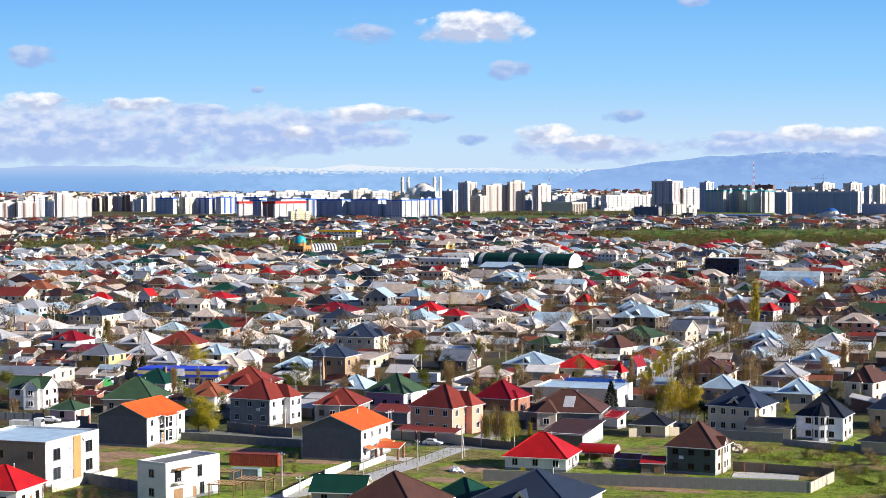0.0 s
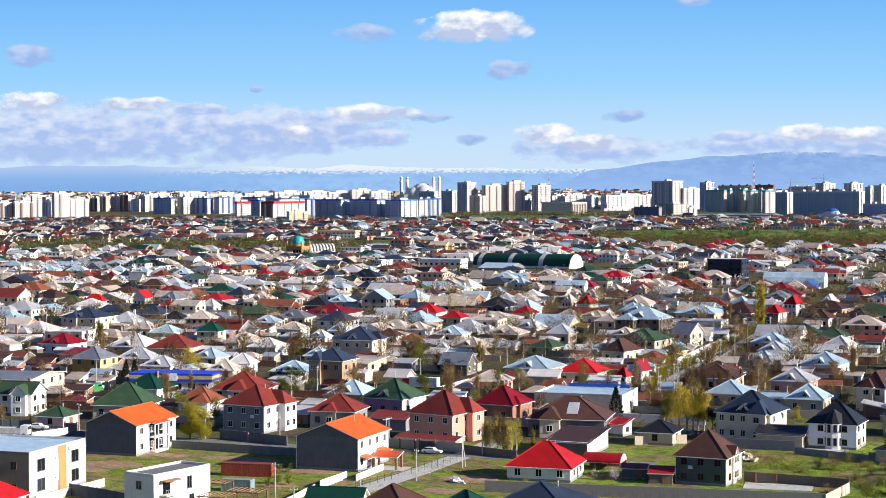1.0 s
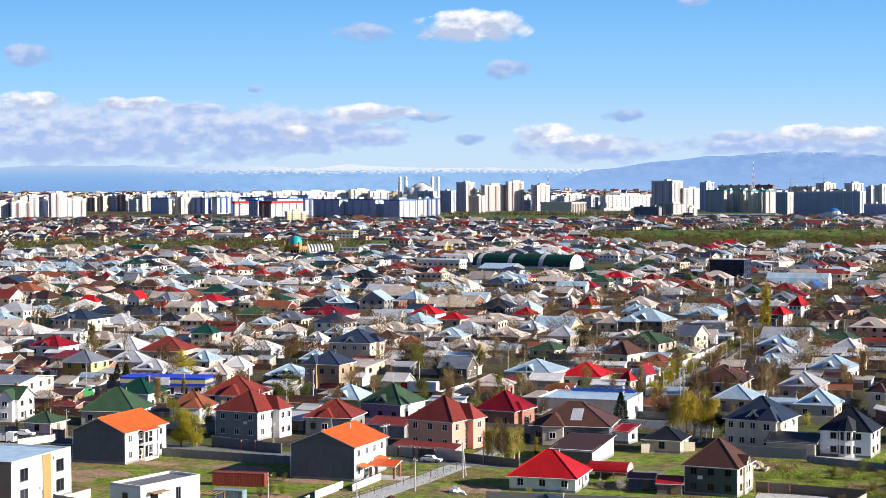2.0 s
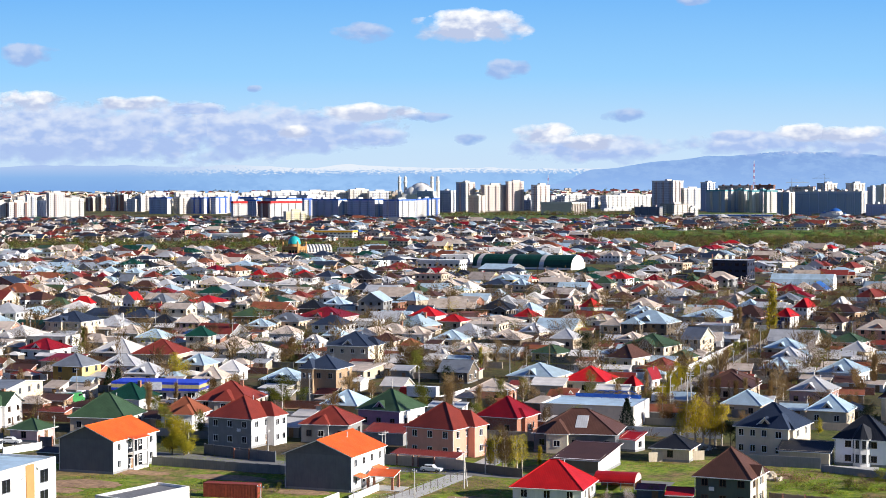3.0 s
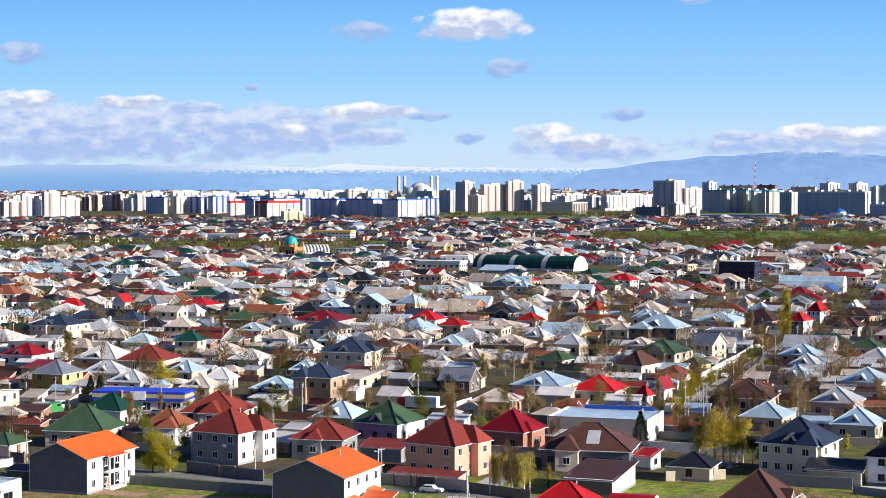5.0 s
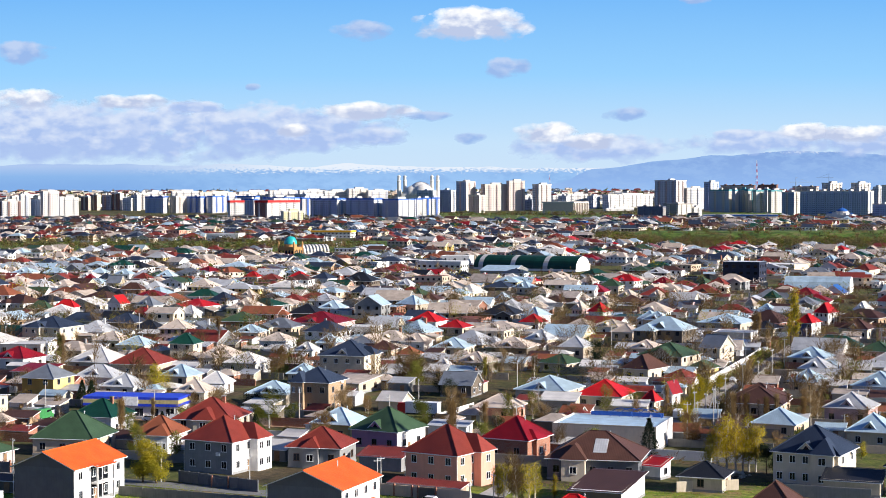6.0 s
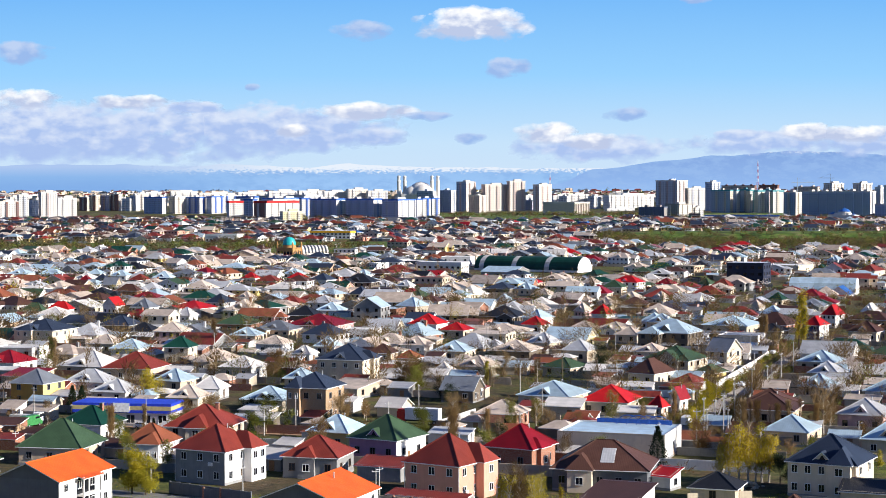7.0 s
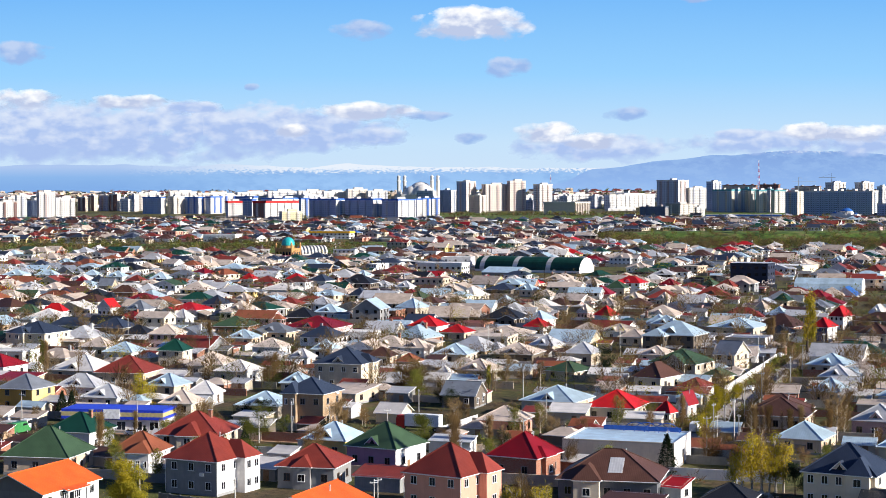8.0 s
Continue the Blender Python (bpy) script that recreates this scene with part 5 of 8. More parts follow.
house(225.2, 1382.6, 12.4, 12.5, 4.8, 3.4, "hip", "sky", "white", turn=-21, wins=3, side_wins=1)
house(216.3, 1526.8, 13.9, 14.2, 3.9, 3.0, "hip", "sky", "white", turn=-33, wins=3, side_wins=1)
house(-1.4, 1263.9, 13.7, 14.0, 5.3, 3.5, "hip", "slate", "white", turn=-29, wins=3, side_wins=1)
house(269.9, 1432.1, 13.9, 15.2, 3.8, 3.0, "hip", "white", "white", turn=-36, wins=3, side_wins=1)
house(293.8, 1357.6, 8.2, 11.9, 3.6, 3.1, "hip", "sky", "white", turn=-36, wins=3, side_wins=1)
house(253.2, 1070.6, 10.5, 10.6, 3.8, 0.4, "flat", "sky", "white", turn=-34, wins=3, side_wins=1)
house(237.9, 1264.2, 29.7, 30.2, 4.9, 0.4, "flat", "white", "cream", turn=-33, wins=3, side_wins=1)
house(134.3, 1252.6, 14.2, 14.0, 3.7, 3.1, "hip", "beige", "white", turn=-30, wins=3, side_wins=1)
house(142.5, 1480.4, 12.3, 12.5, 3.7, 2.8, "hip", "brown", "yellow", turn=-33, wins=3, side_wins=1)
house(125.9, 1453.4, 12.2, 12.0, 3.7, 2.9, "hip", "teal", "white", turn=-33, wins=3, side_wins=1)


def utility_pole(x, y, h):
    t = thing("utility_pole", x, y, 0, (x * 13) % 180, "slim concrete utility pole with a crossarm", "pole", "utility poles")
    b = MB()
    b.tube([(0, 0, -0.2), (0, 0, h)], 0.15, 0.09, POLE, 7)
    part("shaft", b, t)
    c = MB()
    c.box(-0.8, 0.8, -0.05, 0.05, h - 0.55, h - 0.43, STEEL)
    part("crossarm", c, t)
    for k in (-0.7, 0.0, 0.7):
        i = MB()
        i.lathe([(0.05, h - 0.43), (0.07, h - 0.3), (0.0, h - 0.22)], FRAME, 6, k)
        part("insulator", i, t)
    return t


def braced_pole(x, y, h):
    t = utility_pole(x, y, h)
    t["label"] = "utility pole held by a leaning concrete strut"
    b = MB()
    b.tube([(2.2, 0.4, -0.2), (0.1, 0, h * 0.85)], 0.14, 0.1, POLE, 7)
    part("strut", b, t)
    return t


def container(x, y, L, W, h, turn, mat, label):
    t = thing("shipping_container", x, y, 0, turn, label, "container")
    b = MB()
    n = int(L / 0.28)
    for s in (-1, 1):                       # corrugated long sides
        for k in range(n):
            x0, x1 = -L / 2 + k * L / n, -L / 2 + (k + 1) * L / n
            d0, d1 = (0.0, 0.015) if k % 2 else (0.015, 0.0)
            q = [(x0, s * (W / 2 - d0), 0.15), (x1, s * (W / 2 - d1), 0.15), (x1, s * (W / 2 - d1), h - 0.12), (x0, s * (W / 2 - d0), h - 0.12)]
            b.poly(q if s < 0 else q[::-1], mat)
    b.box(-L / 2, L / 2, -W / 2 + 0.05, W / 2 - 0.05, 0.12, h - 0.04, mat)
    part("shell", b, t)
    f = MB()
    for sx in (-1, 1):
        for sy in (-1, 1):
            f.box(sx * (L / 2 - 0.07) - 0.08, sx * (L / 2 - 0.07) + 0.08, sy * (W / 2 - 0.05) - 0.08, sy * (W / 2 - 0.05) + 0.08, 0, h, mat)
    for sy in (-1, 1):
        for z in (0.06, h - 0.08):
            f.box(-L / 2, L / 2, sy * (W / 2 - 0.04) - 0.07, sy * (W / 2 - 0.04) + 0.07, z - 0.07, z + 0.07, mat)
    part("frame", f, t)
    for s in (-1, 1):
        d = MB()
        d.box(L / 2, L / 2 + 0.05, min(0, s * (W / 2 - 0.15)), max(0, s * (W / 2 - 0.15)), 0.2, h - 0.2, mat)
        part("door", d, t)
    return t


def pergola(x, y, W, D, h, turn):
    t = thing("pergola", x, y, 0, turn, "open timber pergola frame in a building yard", "pergola")
    for sx in (-1, 1):
        for sy in (-1, 1):
            b = MB()
            b.box(sx * W / 2 - 0.09, sx * W / 2 + 0.09, sy * D / 2 - 0.09, sy * D / 2 + 0.09, 0, h, WOOD)
            part("post", b, t)
    for sy in (-1, 1):
        b = MB()
        b.box(-W / 2 - 0.3, W / 2 + 0.3, sy * D / 2 - 0.07, sy * D / 2 + 0.07, h, h + 0.18, WOOD)
        part("beam", b, t)
    for k in range(7):
        u = -W / 2 + W * k / 6
        b = MB()
        b.box(u - 0.05, u + 0.05, -D / 2 - 0.3, D / 2 + 0.3, h + 0.18, h + 0.3, WOOD)
        part("rafter", b, t)
    return t


def entrance_canopy(x, y, W, D, h, turn):
    t = thing("entrance_canopy", x, y, 0, turn, "orange-roofed entrance canopy on brick posts", "canopy")
    b = MB()
    add_roof(b, "shed", W, D, h, 0.7, ROOFS["orange"], 0.4)
    part("roof", b, t)
    for sx in (-1, 1):
        for sy in (-1, 1):
            p = MB()
            p.box(sx * W / 2 - 0.22, sx * W / 2 + 0.22, sy * D / 2 - 0.22, sy * D / 2 + 0.22, 0, h + (0.55 if sy > 0 else -0.05), WALLS["rbrick"])
            part("post", p, t)
    s = MB()
    s.box(-W / 2 - 1, W / 2 + 2, -D / 2 - 1, D / 2 + 1, -0.1, 0.08, PATH_MAT)
    part("floor_slab", s, t)
    return t


TYRE = simple("rubber", (0.02, 0.02, 0.02), 0.9, 0, 0.1)


def wheel(t, x, y, r):
    w = MB()
    w.lathe([(r * 0.5, -0.12), (r, -0.12), (r, 0.12), (r * 0.5, 0.12)], TYRE, 12)
    ob = part("wheel", w, t, m=pose(x, y, r, 90, 0, 0))
    rim = MB()
    rim.lathe([(r * 0.52, -0.1), (0.0, -0.13)], STEEL, 10)
    rim.lathe([(0.0, 0.13), (r * 0.52, 0.1)], STEEL, 10)
    part("rim", rim, ob)


def van(x, y, turn, mat, L, h, label):
    """Car or van: a side profile drawn across the width, with glazing, wheels and lamps."""
    t = thing("car" if h < 2 else "van", x, y, 0.04, turn, label, "car" if h < 2 else "van", "parked vehicles")
    W = 1.75 if h < 2 else 1.95
    if h < 2:
        prof = [(-0.5, 0.25), (0.5, 0.25), (0.5, 0.5), (0.42, 0.58), (0.2, 0.64), (0.08, 1.0), (-0.3, 1.0), (-0.47, 0.66), (-0.5, 0.6)]
    else:
        prof = [(-0.5, 0.15), (0.5, 0.15), (0.5, 0.42), (0.42, 0.5), (0.33, 0.93), (0.28, 1.0), (-0.48, 1.0), (-0.5, 0.9)]
    b = MB()
    P = [(a * L, c * h) for a, c in prof]
    for s in (-1, 1):
        q = [(a, s * (W / 2 - (0.12 if c > 0.7 * h else 0)), c) for a, c in P]
        b.poly(q if s < 0 else q[::-1], mat)
    for (a0, c0), (a1, c1) in zip(P, P[1:] + P[:1]):
        i0, i1 = (0.12 if c0 > 0.7 * h else 0), (0.12 if c1 > 0.7 * h else 0)
        b.poly([(a0, -W / 2 + i0, c0), (a0, W / 2 - i0, c0), (a1, W / 2 - i1, c1), (a1, -W / 2 + i1, c1)], mat)
    part("body", b, t)
    for s in (-1, 1):
        g = MB()
        z0, z1 = (0.68 * h, 0.94 * h) if h < 2 else (0.55 * h, 0.85 * h)
        x0, x1 = (-0.36 * L, 0.1 * L) if h < 2 else (0.08 * L, 0.32 * L)
        g.box(x0, x1, s * (W / 2 - 0.06) - 0.012, s * (W / 2 - 0.06) + 0.012, z0, z1, PANE)
        part("side_glass", g, t)
    for sx in (-0.31, 0.31):
        for sy in (-1, 1):
            wheel(t, sx * L, sy * (W / 2 - 0.1), 0.32 if h < 2 else 0.36)
    return t


def truck(x, y, turn, label):
    t = thing("truck", x, y, 0, turn, label, "truck", "parked vehicles")
    cab = MB()
    cab.box(2.2, 4.0, -1.15, 1.15, 0.7, 2.8, FRAME)
    part("cab", cab, t)
    g = MB()
    g.box(3.0, 4.03, -1.0, 1.0, 1.8, 2.55, PANE)
    part("windscreen", g, t)
    bed = MB()
    bed.box(-4.0, 2.0, -1.2, 1.2, 0.9, 2.2, simple("truck_bed_paint", (0.5, 0.5, 0.48)))
    part("bed", bed, t)
    ch = MB()
    ch.box(-4.0, 3.8, -0.5, 0.5, 0.5, 0.9, TYRE)
    part("chassis", ch, t)
    for sx in (-3.0, -1.8, 3.0):
        for sy in (-1, 1):
            wheel(t, sx, sy * 1.05, 0.5)
    return t


def kiosk(x, y, turn):
    t = thing("kiosk", x, y, 0, turn, "small blue metal kiosk beside the street", "kiosk")
    part("wall", body(2.6, 2.2, 2.6, ROOFS["blue"], 0.2), t)
    r = MB()
    r.box(-1.5, 1.5, -1.3, 1.3, 2.6, 2.8, FRAME)
    part("roof", r, t)
    window(t, "f", 1.3, 1.0, 1.6, 1.0, 2.6, 2.2)
    return t


def rubble(x, y, r, n, mat, label):
    rnd = random.Random(int(x * 10))
    t = thing("rubble_heap", x, y, 0, 0, label, "rubble")
    for k in range(n):
        b = MB()
        s = rnd.uniform(0.25, 0.6)
        b.box(-s, s, -s * 0.7, s * 0.7, -s * 0.5, s * 0.5, mat)
        d = abs(rnd.gauss(0, 0.45))
        a = rnd.random() * 6.28
        part("stone", b, t, m=pose(d * r * math.cos(a), d * r * math.sin(a), max(0.1, 1.1 * (1 - d)) * rnd.random() * r * 0.35, rnd.uniform(-40, 40), rnd.uniform(-40, 40), rnd.uniform(0, 180)))
    return t


def red_vault(x, y, W, D, h, turn):
    """A low barrel-vaulted shelter: red sheet over hoops, closed end wall, posts on the open side."""
    t = thing("vaulted_shelter", x, y, 0, turn, "red barrel-vaulted sheet-metal shelter beside a house", "shelter")
    side = h * 0.5
    arc = [(math.cos(q * math.pi / 14) * D / 2, side + math.sin(q * math.pi / 14) * (h - side)) for q in range(15)]
    r = MB()
    for (ya, za), (yb, zb) in zip(arc, arc[1:]):
        r.poly([(-W / 2, yb, zb), (-W / 2, ya, za), (W / 2, ya, za), (W / 2, yb, zb)], ROOFS["red"])
        r.poly([(-W / 2, ya, za - 0.08), (-W / 2, yb, zb - 0.08), (W / 2, yb, zb - 0.08), (W / 2, ya, za - 0.08)], FRAME)
    part("roof", r, t, smooth=True)
    w = MB()
    for sx in (-1, 1):
        w.poly([(sx * (W / 2 - 0.05), ya, za) for ya, za in (arc if sx > 0 else arc[::-1])], WALLS["rose"])
    w.box(-W / 2 + 0.1, W / 2 - 0.1, D / 2 - 0.2, D / 2 - 0.05, 0, side, WALLS["rbrick"])
    part("wall", w, t)
    for k in range(4):
        p = MB()
        p.box(-0.08, 0.08, -0.08, 0.08, 0, side, STEEL)
        part("post", p, t, m=pose(-W / 2 + 0.15 + k * (W - 0.3) / 3, -D / 2 + 0.1, 0))
    return t


def mound(x, y, W, D, h, mat, seed):
    mb = MB()
    n = 34
    g = []
    for i in range(n + 1):
        row = []
        for j in range(n + 1):
            u, v = -1 + 2 * i / n, -1 + 2 * j / n
            k = max(0.0, 1 - (u * u + v * v) * (0.85 + 0.4 * noise.noise(Vector((u * 2, v * 2, seed)))))
            row.append((u * W / 2, v * D / 2, -0.03 + h * min(1.0, k * 3) * (0.6 + 0.5 * noise.noise(Vector((u * 4, v * 4, seed + 3))))))
        g.append(row)
    for i in range(n):
        for j in range(n):
            mb.poly([g[i][j], g[i + 1][j], g[i + 1][j + 1], g[i][j + 1]], mat)
    return mb


def dug_soil(x, y, W, D, label):
    ob = part("soil_patch", mound(x, y, W, D, 0.25, DIRT, x), m=pose(x, y, 0.0, 0, 0, -19))
    return tagged(ob, label, "soil", kind="structure")


def yard_slab(x, y, W, D, label):
    mb = MB()
    mb.box(-W / 2, W / 2, -D / 2, D / 2, -0.05, 0.09, PATH_MAT)
    ob = part("pavement", mb, m=pose(x, y, 0, 0, 0, -15))
    return tagged(ob, label, "pavement", kind="structure")


def lorry(x, y, turn, label):
    t = thing("lorry", x, y, 0, turn, label, "truck", "parked vehicles")
    red = simple("lorry_red", (0.5, 0.02, 0.015), 0.4)
    cab = MB()
    cab.box(-5.4, -3.4, -1.2, 1.2, 0.6, 3.0, red)
    cab.box(-5.2, -3.4, -1.1, 1.1, 3.0, 3.5, red)
    part("cab", cab, t)
    g = MB()
    g.box(-5.44, -4.4, -1.05, 1.05, 1.9, 2.8, PANE)
    part("windscreen", g, t)
    bx = MB()
    bx.box(-3.2, 5.4, -1.25, 1.25, 1.1, 3.9, FRAME)
    part("box_body", bx, t)
    ch = MB()
    ch.box(-5.2, 5.3, -0.5, 0.5, 0.6, 1.1, TYRE)
    part("chassis", ch, t)
    for sx in (-4.4, 3.2, 4.4):
        for sy in (-1, 1):
            wheel(t, sx, sy * 1.1, 0.5)
    return t


# ---- garden walls near the field ----
fence(-59.5, 385.4, -29.8, 372.4, 1.8, WALLS["concrete"], "grey concrete panel wall along the field")
fence(8.7, 328.0, 69.8, 312.7, 2.2, WALLS["concrete"], "long grey block wall round an empty plot")
fence(69.8, 312.7, 77.0, 325.2, 2.0, WALLS["stone"], "pale sunlit block wall of an empty yard")
fence(59.9, 339.3, 78.1, 329.9, 1.9, WALLS["umber"], "brown block wall at the back of a yard")
fence(-29.0, 309.2, -23.6, 330.0, 1.3, WALLS["white"], "low whitewashed wall beside the lane")
fence(-22.8, 332.6, -18.3, 343.8, 1.5, WALLS["white"], "low whitewashed wall beside the lane")
fence(-16.3, 340.9, -11.4, 354.2, 1.3, WALLS["white"], "low whitewashed wall beside the lane")
fence(-73.5, 316.2, -64.8, 335.6, 1.6, WALLS["cream"], "cream plastered garden wall with a coping")
fence(-69.4, 326.2, -57.1, 315.8, 2.2, WALLS["charcoal"], "dark unplastered block wall of a yard")
fence(43.8, 387.5, 55.8, 390.0, 2.0, WALLS["stone"], "grey stone garden wall behind the grass")
fence(63.4, 383.4, 77.6, 377.7, 2.2, WALLS["grey"], "plain grey garden wall under the slate house")
fence(76.9, 374.2, 90.1, 363.0, 1.4, WALLS["grey"], "low brick wall in front of a white house")
fence(90.1, 363.0, 99.4, 357.2, 2.0, WALLS["concrete"], "grey concrete garden wall on the slope")
fence(-11.8, 386.0, 5.1, 377.0, 2.1, WALLS["beige"], "beige wall with garage doors before a house")
fence(5.1, 377.0, 16.5, 367.8, 1.8, WALLS["umber"], "brown garden wall beside bare trees")
fence(-50.7, 400.3, -34.3, 388.5, 2.2, WALLS["charcoal"], "dark sheet fence with round lamp heads")
fence(-94.3, 400.4, -87.9, 408.2, 1.6, WALLS["white"], "white plastered yard wall")
fence(-114.0, 423.5, -99.7, 421.0, 1.8, WALLS["charcoal"], "dark sheet fence before a white house")
fence(77.4, 564.1, 97.1, 620.8, 2.4, WALLS["white"], "long white wall along the street")
fence(97.1, 620.8, 110.5, 660.6, 2.2, WALLS["white"], "long white wall along the street")
fence(-1.1, 487.7, 8.4, 510.8, 1.8, WALLS["white"], "white wall at the edge of a dug plot")
fence(60.8, 490.0, 54.6, 464.4, 1.8, WALLS["charcoal"], "dark fence at a street corner")
fence(48.1, 510.0, 58.3, 517.7, 2.0, WALLS["white"], "white yard wall")
fence(75.8, 517.3, 63.6, 464.3, 1.8, WALLS["umber"], "brown fence along the street's edge")

def wire_fence(x0, y0, x1, y1, h, n):
    """Slim steel posts with three strands of wire."""
    L = math.hypot(x1 - x0, y1 - y0)
    t = thing("wire_fence", x0, y0, 0, math.degrees(math.atan2(y1 - y0, x1 - x0)), "slim rusty steel-post wire fence beside the lane", "fence")
    p = MB()
    p.tube([(0, 0, -0.1), (0, 0, h)], 0.05, 0.05, FRAME_BROWN, 5)
    pm = p.mesh("post")
    for k in range(n + 1):
        part("post", pm, t, m=pose(k * L / n, 0, 0))
    for k in range(3):
        w = MB()
        w.tube([(0, 0, h * (0.3 + 0.33 * k)), (L, 0, h * (0.3 + 0.33 * k))], 0.018, 0.018, STEEL, 4)
        part("wire", w, t)


wire_fence(-18.5, 326.5, 4.9, 368.0, 1.5, 18)

# ---- trees and shrubs near the field ----
tree(-57.6, 399.5, 8.4, "round", "yellow", 0, dense=1.7)
tree(-54.9, 398.4, 7.0, "round", "yellow", 1, dense=1.5)
tree(11.1, 372.3, 7.8, "birch", "yellow", 0, dense=0.5)
tree(13.4, 372.3, 7.8, "birch", "bud", 1)
tree(15.6, 372.2, 7.8, "birch", "yellow", 0, dense=0.5)
tree(12.9, 374.0, 9.1, "birch", "bud", 1)
tree(14.0, 376.6, 4.6, "round", "dark", 0, dense=1.5)
tree(20.4, 377.3, 5.8, "poplar", "yellow", 0)
tree(10.1, 374.0, 6.3, "birch", "yellow", 1)
tree(16.8, 375.6, 7.3, "birch", "yellow", 0, dense=0.5)
tree(53.5, 409.7, 7.7, "birch", "yellow", 1)
tree(54.8, 408.6, 10.2, "birch", "yellow", 1)
tree(56.8, 409.6, 10.7, "birch", "yellow", 0)
tree(58.6, 409.5, 9.6, "birch", "yellow", 1)
tree(61.4, 410.5, 10.5, "birch", "yellow", 0)
tree(62.8, 410.5, 8.8, "birch", "yellow", 1)
tree(60.0, 409.5, 8.3, "birch", "yellow", 0)
tree(64.5, 408.4, 5.5, "round", "dark", 0, dense=1.5)
tree(66.5, 407.0, 4.2, "shrub", "dark", 0, dense=1.5)
tree(68.5, 471.7, 7.9, "poplar", "bud", 0)
tree(70.2, 471.6, 7.9, "poplar", "bud", 0)
tree(71.9, 471.6, 7.9, "poplar", "bud", 0)
tree(74.8, 471.5, 7.2, "poplar", "bud", 0)
tree(76.4, 471.5, 7.2, "poplar", "bud", 0)
tree(78.7, 471.5, 7.9, "poplar", "bud", 0)
tree(87.5, 474.6, 10.2, "birch", "bud", 1)
tree(89.9, 477.9, 8.0, "birch", "bud", 0)
tree(85.4, 472.4, 7.1, "poplar", "bud", 0)
tree(-8.6, 566.1, 9.3, "shrub", "bud", 0)
tree(-6.2, 566.0, 8.6, "round", "bud", 1)
tree(-10.9, 569.4, 7.6, "round", "bud", 0)
tree(-7.3, 559.7, 7.8, "round", "green", 1)
tree(2.3, 532.6, 6.1, "round", "dark", 0)
tree(-0.4, 547.2, 5.6, "round", "dark", 1)
tree(3.5, 512.2, 5.2, "shrub", "bud", 0)
tree(5.5, 510.9, 4.6, "round", "bud", 1)
tree(23.9, 507.9, 4.6, "round", "blossom", 0)
tree(-4.7, 663.7, 5.3, "round", "blossom", 1)
tree(13.1, 578.8, 8.1, "poplar", "yellow", 0)
tree(14.8, 575.4, 6.3, "round", "bud", 1)
tree(-124.9, 630.3, 10.4, "poplar", "green", 0)
tree(-123.7, 630.3, 8.9, "poplar", "bud", 1)
tree(-95.6, 524.9, 6.3, "conifer", "dark", 0)
tree(-78.7, 543.0, 8.2, "round", "yellow", 1)
tree(-75.9, 537.1, 6.5, "shrub", "yellow", 0)
tree(-77.6, 504.9, 4.9, "round", "blossom", 1)
tree(127.2, 691.1, 20.9, "poplar", "yellow", 0, dense=0.6)
tree(127.7, 686.1, 17.4, "poplar", "yellow", 1)
tree(115.4, 676.8, 8.3, "round", "bud", 1)
tree(-79.0, 682.1, 10.9, "poplar", "bud", 1)
tree(-50.0, 588.9, 9.0, "round", "bud", 0)
tree(-48.3, 594.2, 7.3, "round", "green", 1)
tree(-47.8, 514.6, 4.7, "round", "dark", 0)
tree(-44.5, 511.9, 5.2, "round", "dark", 1)
tree(-42.6, 517.1, 4.7, "shrub", "dark", 1)
tree(-50.4, 517.3, 4.1, "shrub", "dark", 0)
tree(103.0, 530.4, 4.8, "round", "bud", 0)
tree(121.1, 584.9, 7.1, "round", "blossom", 1)
tree(112.9, 530.2, 4.8, "round", "bud", 1)
tree(67.7, 517.5, 7.8, "round", "yellow", 1)
tree(71.9, 531.1, 6.7, "birch", "yellow", 0)
tree(77.5, 545.5, 5.6, "round", "yellow", 0)
tree(18.5, 592.6, 7.2, "round", "bud", 0)
tree(23.2, 596.1, 6.5, "shrub", "bud", 1)
tree(28.2, 587.1, 6.8, "birch", "bud", 0)
tree(49.4, 614.1, 8.3, "round", "dark", 1)
tree(-72.5, 304.3, 3.5, "birch", "bud", 0)
tree(-69.4, 301.9, 3.3, "shrub", "bud", 1)
tree(-65.3, 301.8, 3.1, "birch", "bud", 1)
tree(-62.9, 302.9, 2.7, "shrub", "bud", 0)
tree(71.9, 319.5, 2.8, "shrub", "bud", 1)
tree(81.5, 337.4, 2.3, "shrub", "bud", 0)
tree(85.2, 342.3, 3.1, "shrub", "green", 1)
tree(84.3, 330.4, 2.5, "shrub", "green", 0)
tree(88.6, 339.4, 3.3, "shrub", "bud", 1)
tree(85.4, 320.5, 2.6, "shrub", "green", 0)
tree(78.9, 319.4, 3.3, "shrub", "green", 1)
tree(80.7, 352.2, 3.1, "shrub", "bud", 0)
tree(77.7, 354.5, 2.5, "shrub", "green", 1)
tree(84.7, 359.1, 3.4, "shrub", "green", 0)
tree(90.2, 349.7, 2.7, "shrub", "bud", 1)
tree(89.9, 330.3, 3.3, "shrub", "green", 0)
tree(-109.4, 427.8, 4.3, "birch", "bud", 0)
tree(-107.7, 425.5, 4.9, "birch", "bud", 1)
tree(-100.2, 423.2, 3.1, "poplar", "yellow", 0)
tree(39.3, 343.3, 2.8, "shrub", "green", 0)
tree(30.7, 342.1, 2.1, "shrub", "blossom", 0)
tree(34.4, 340.5, 2.5, "shrub", "blossom", 1)
tree(41.1, 339.0, 2.5, "shrub", "green", 1)
tree(94.7, 363.7, 6.1, "birch", "bud", 0)
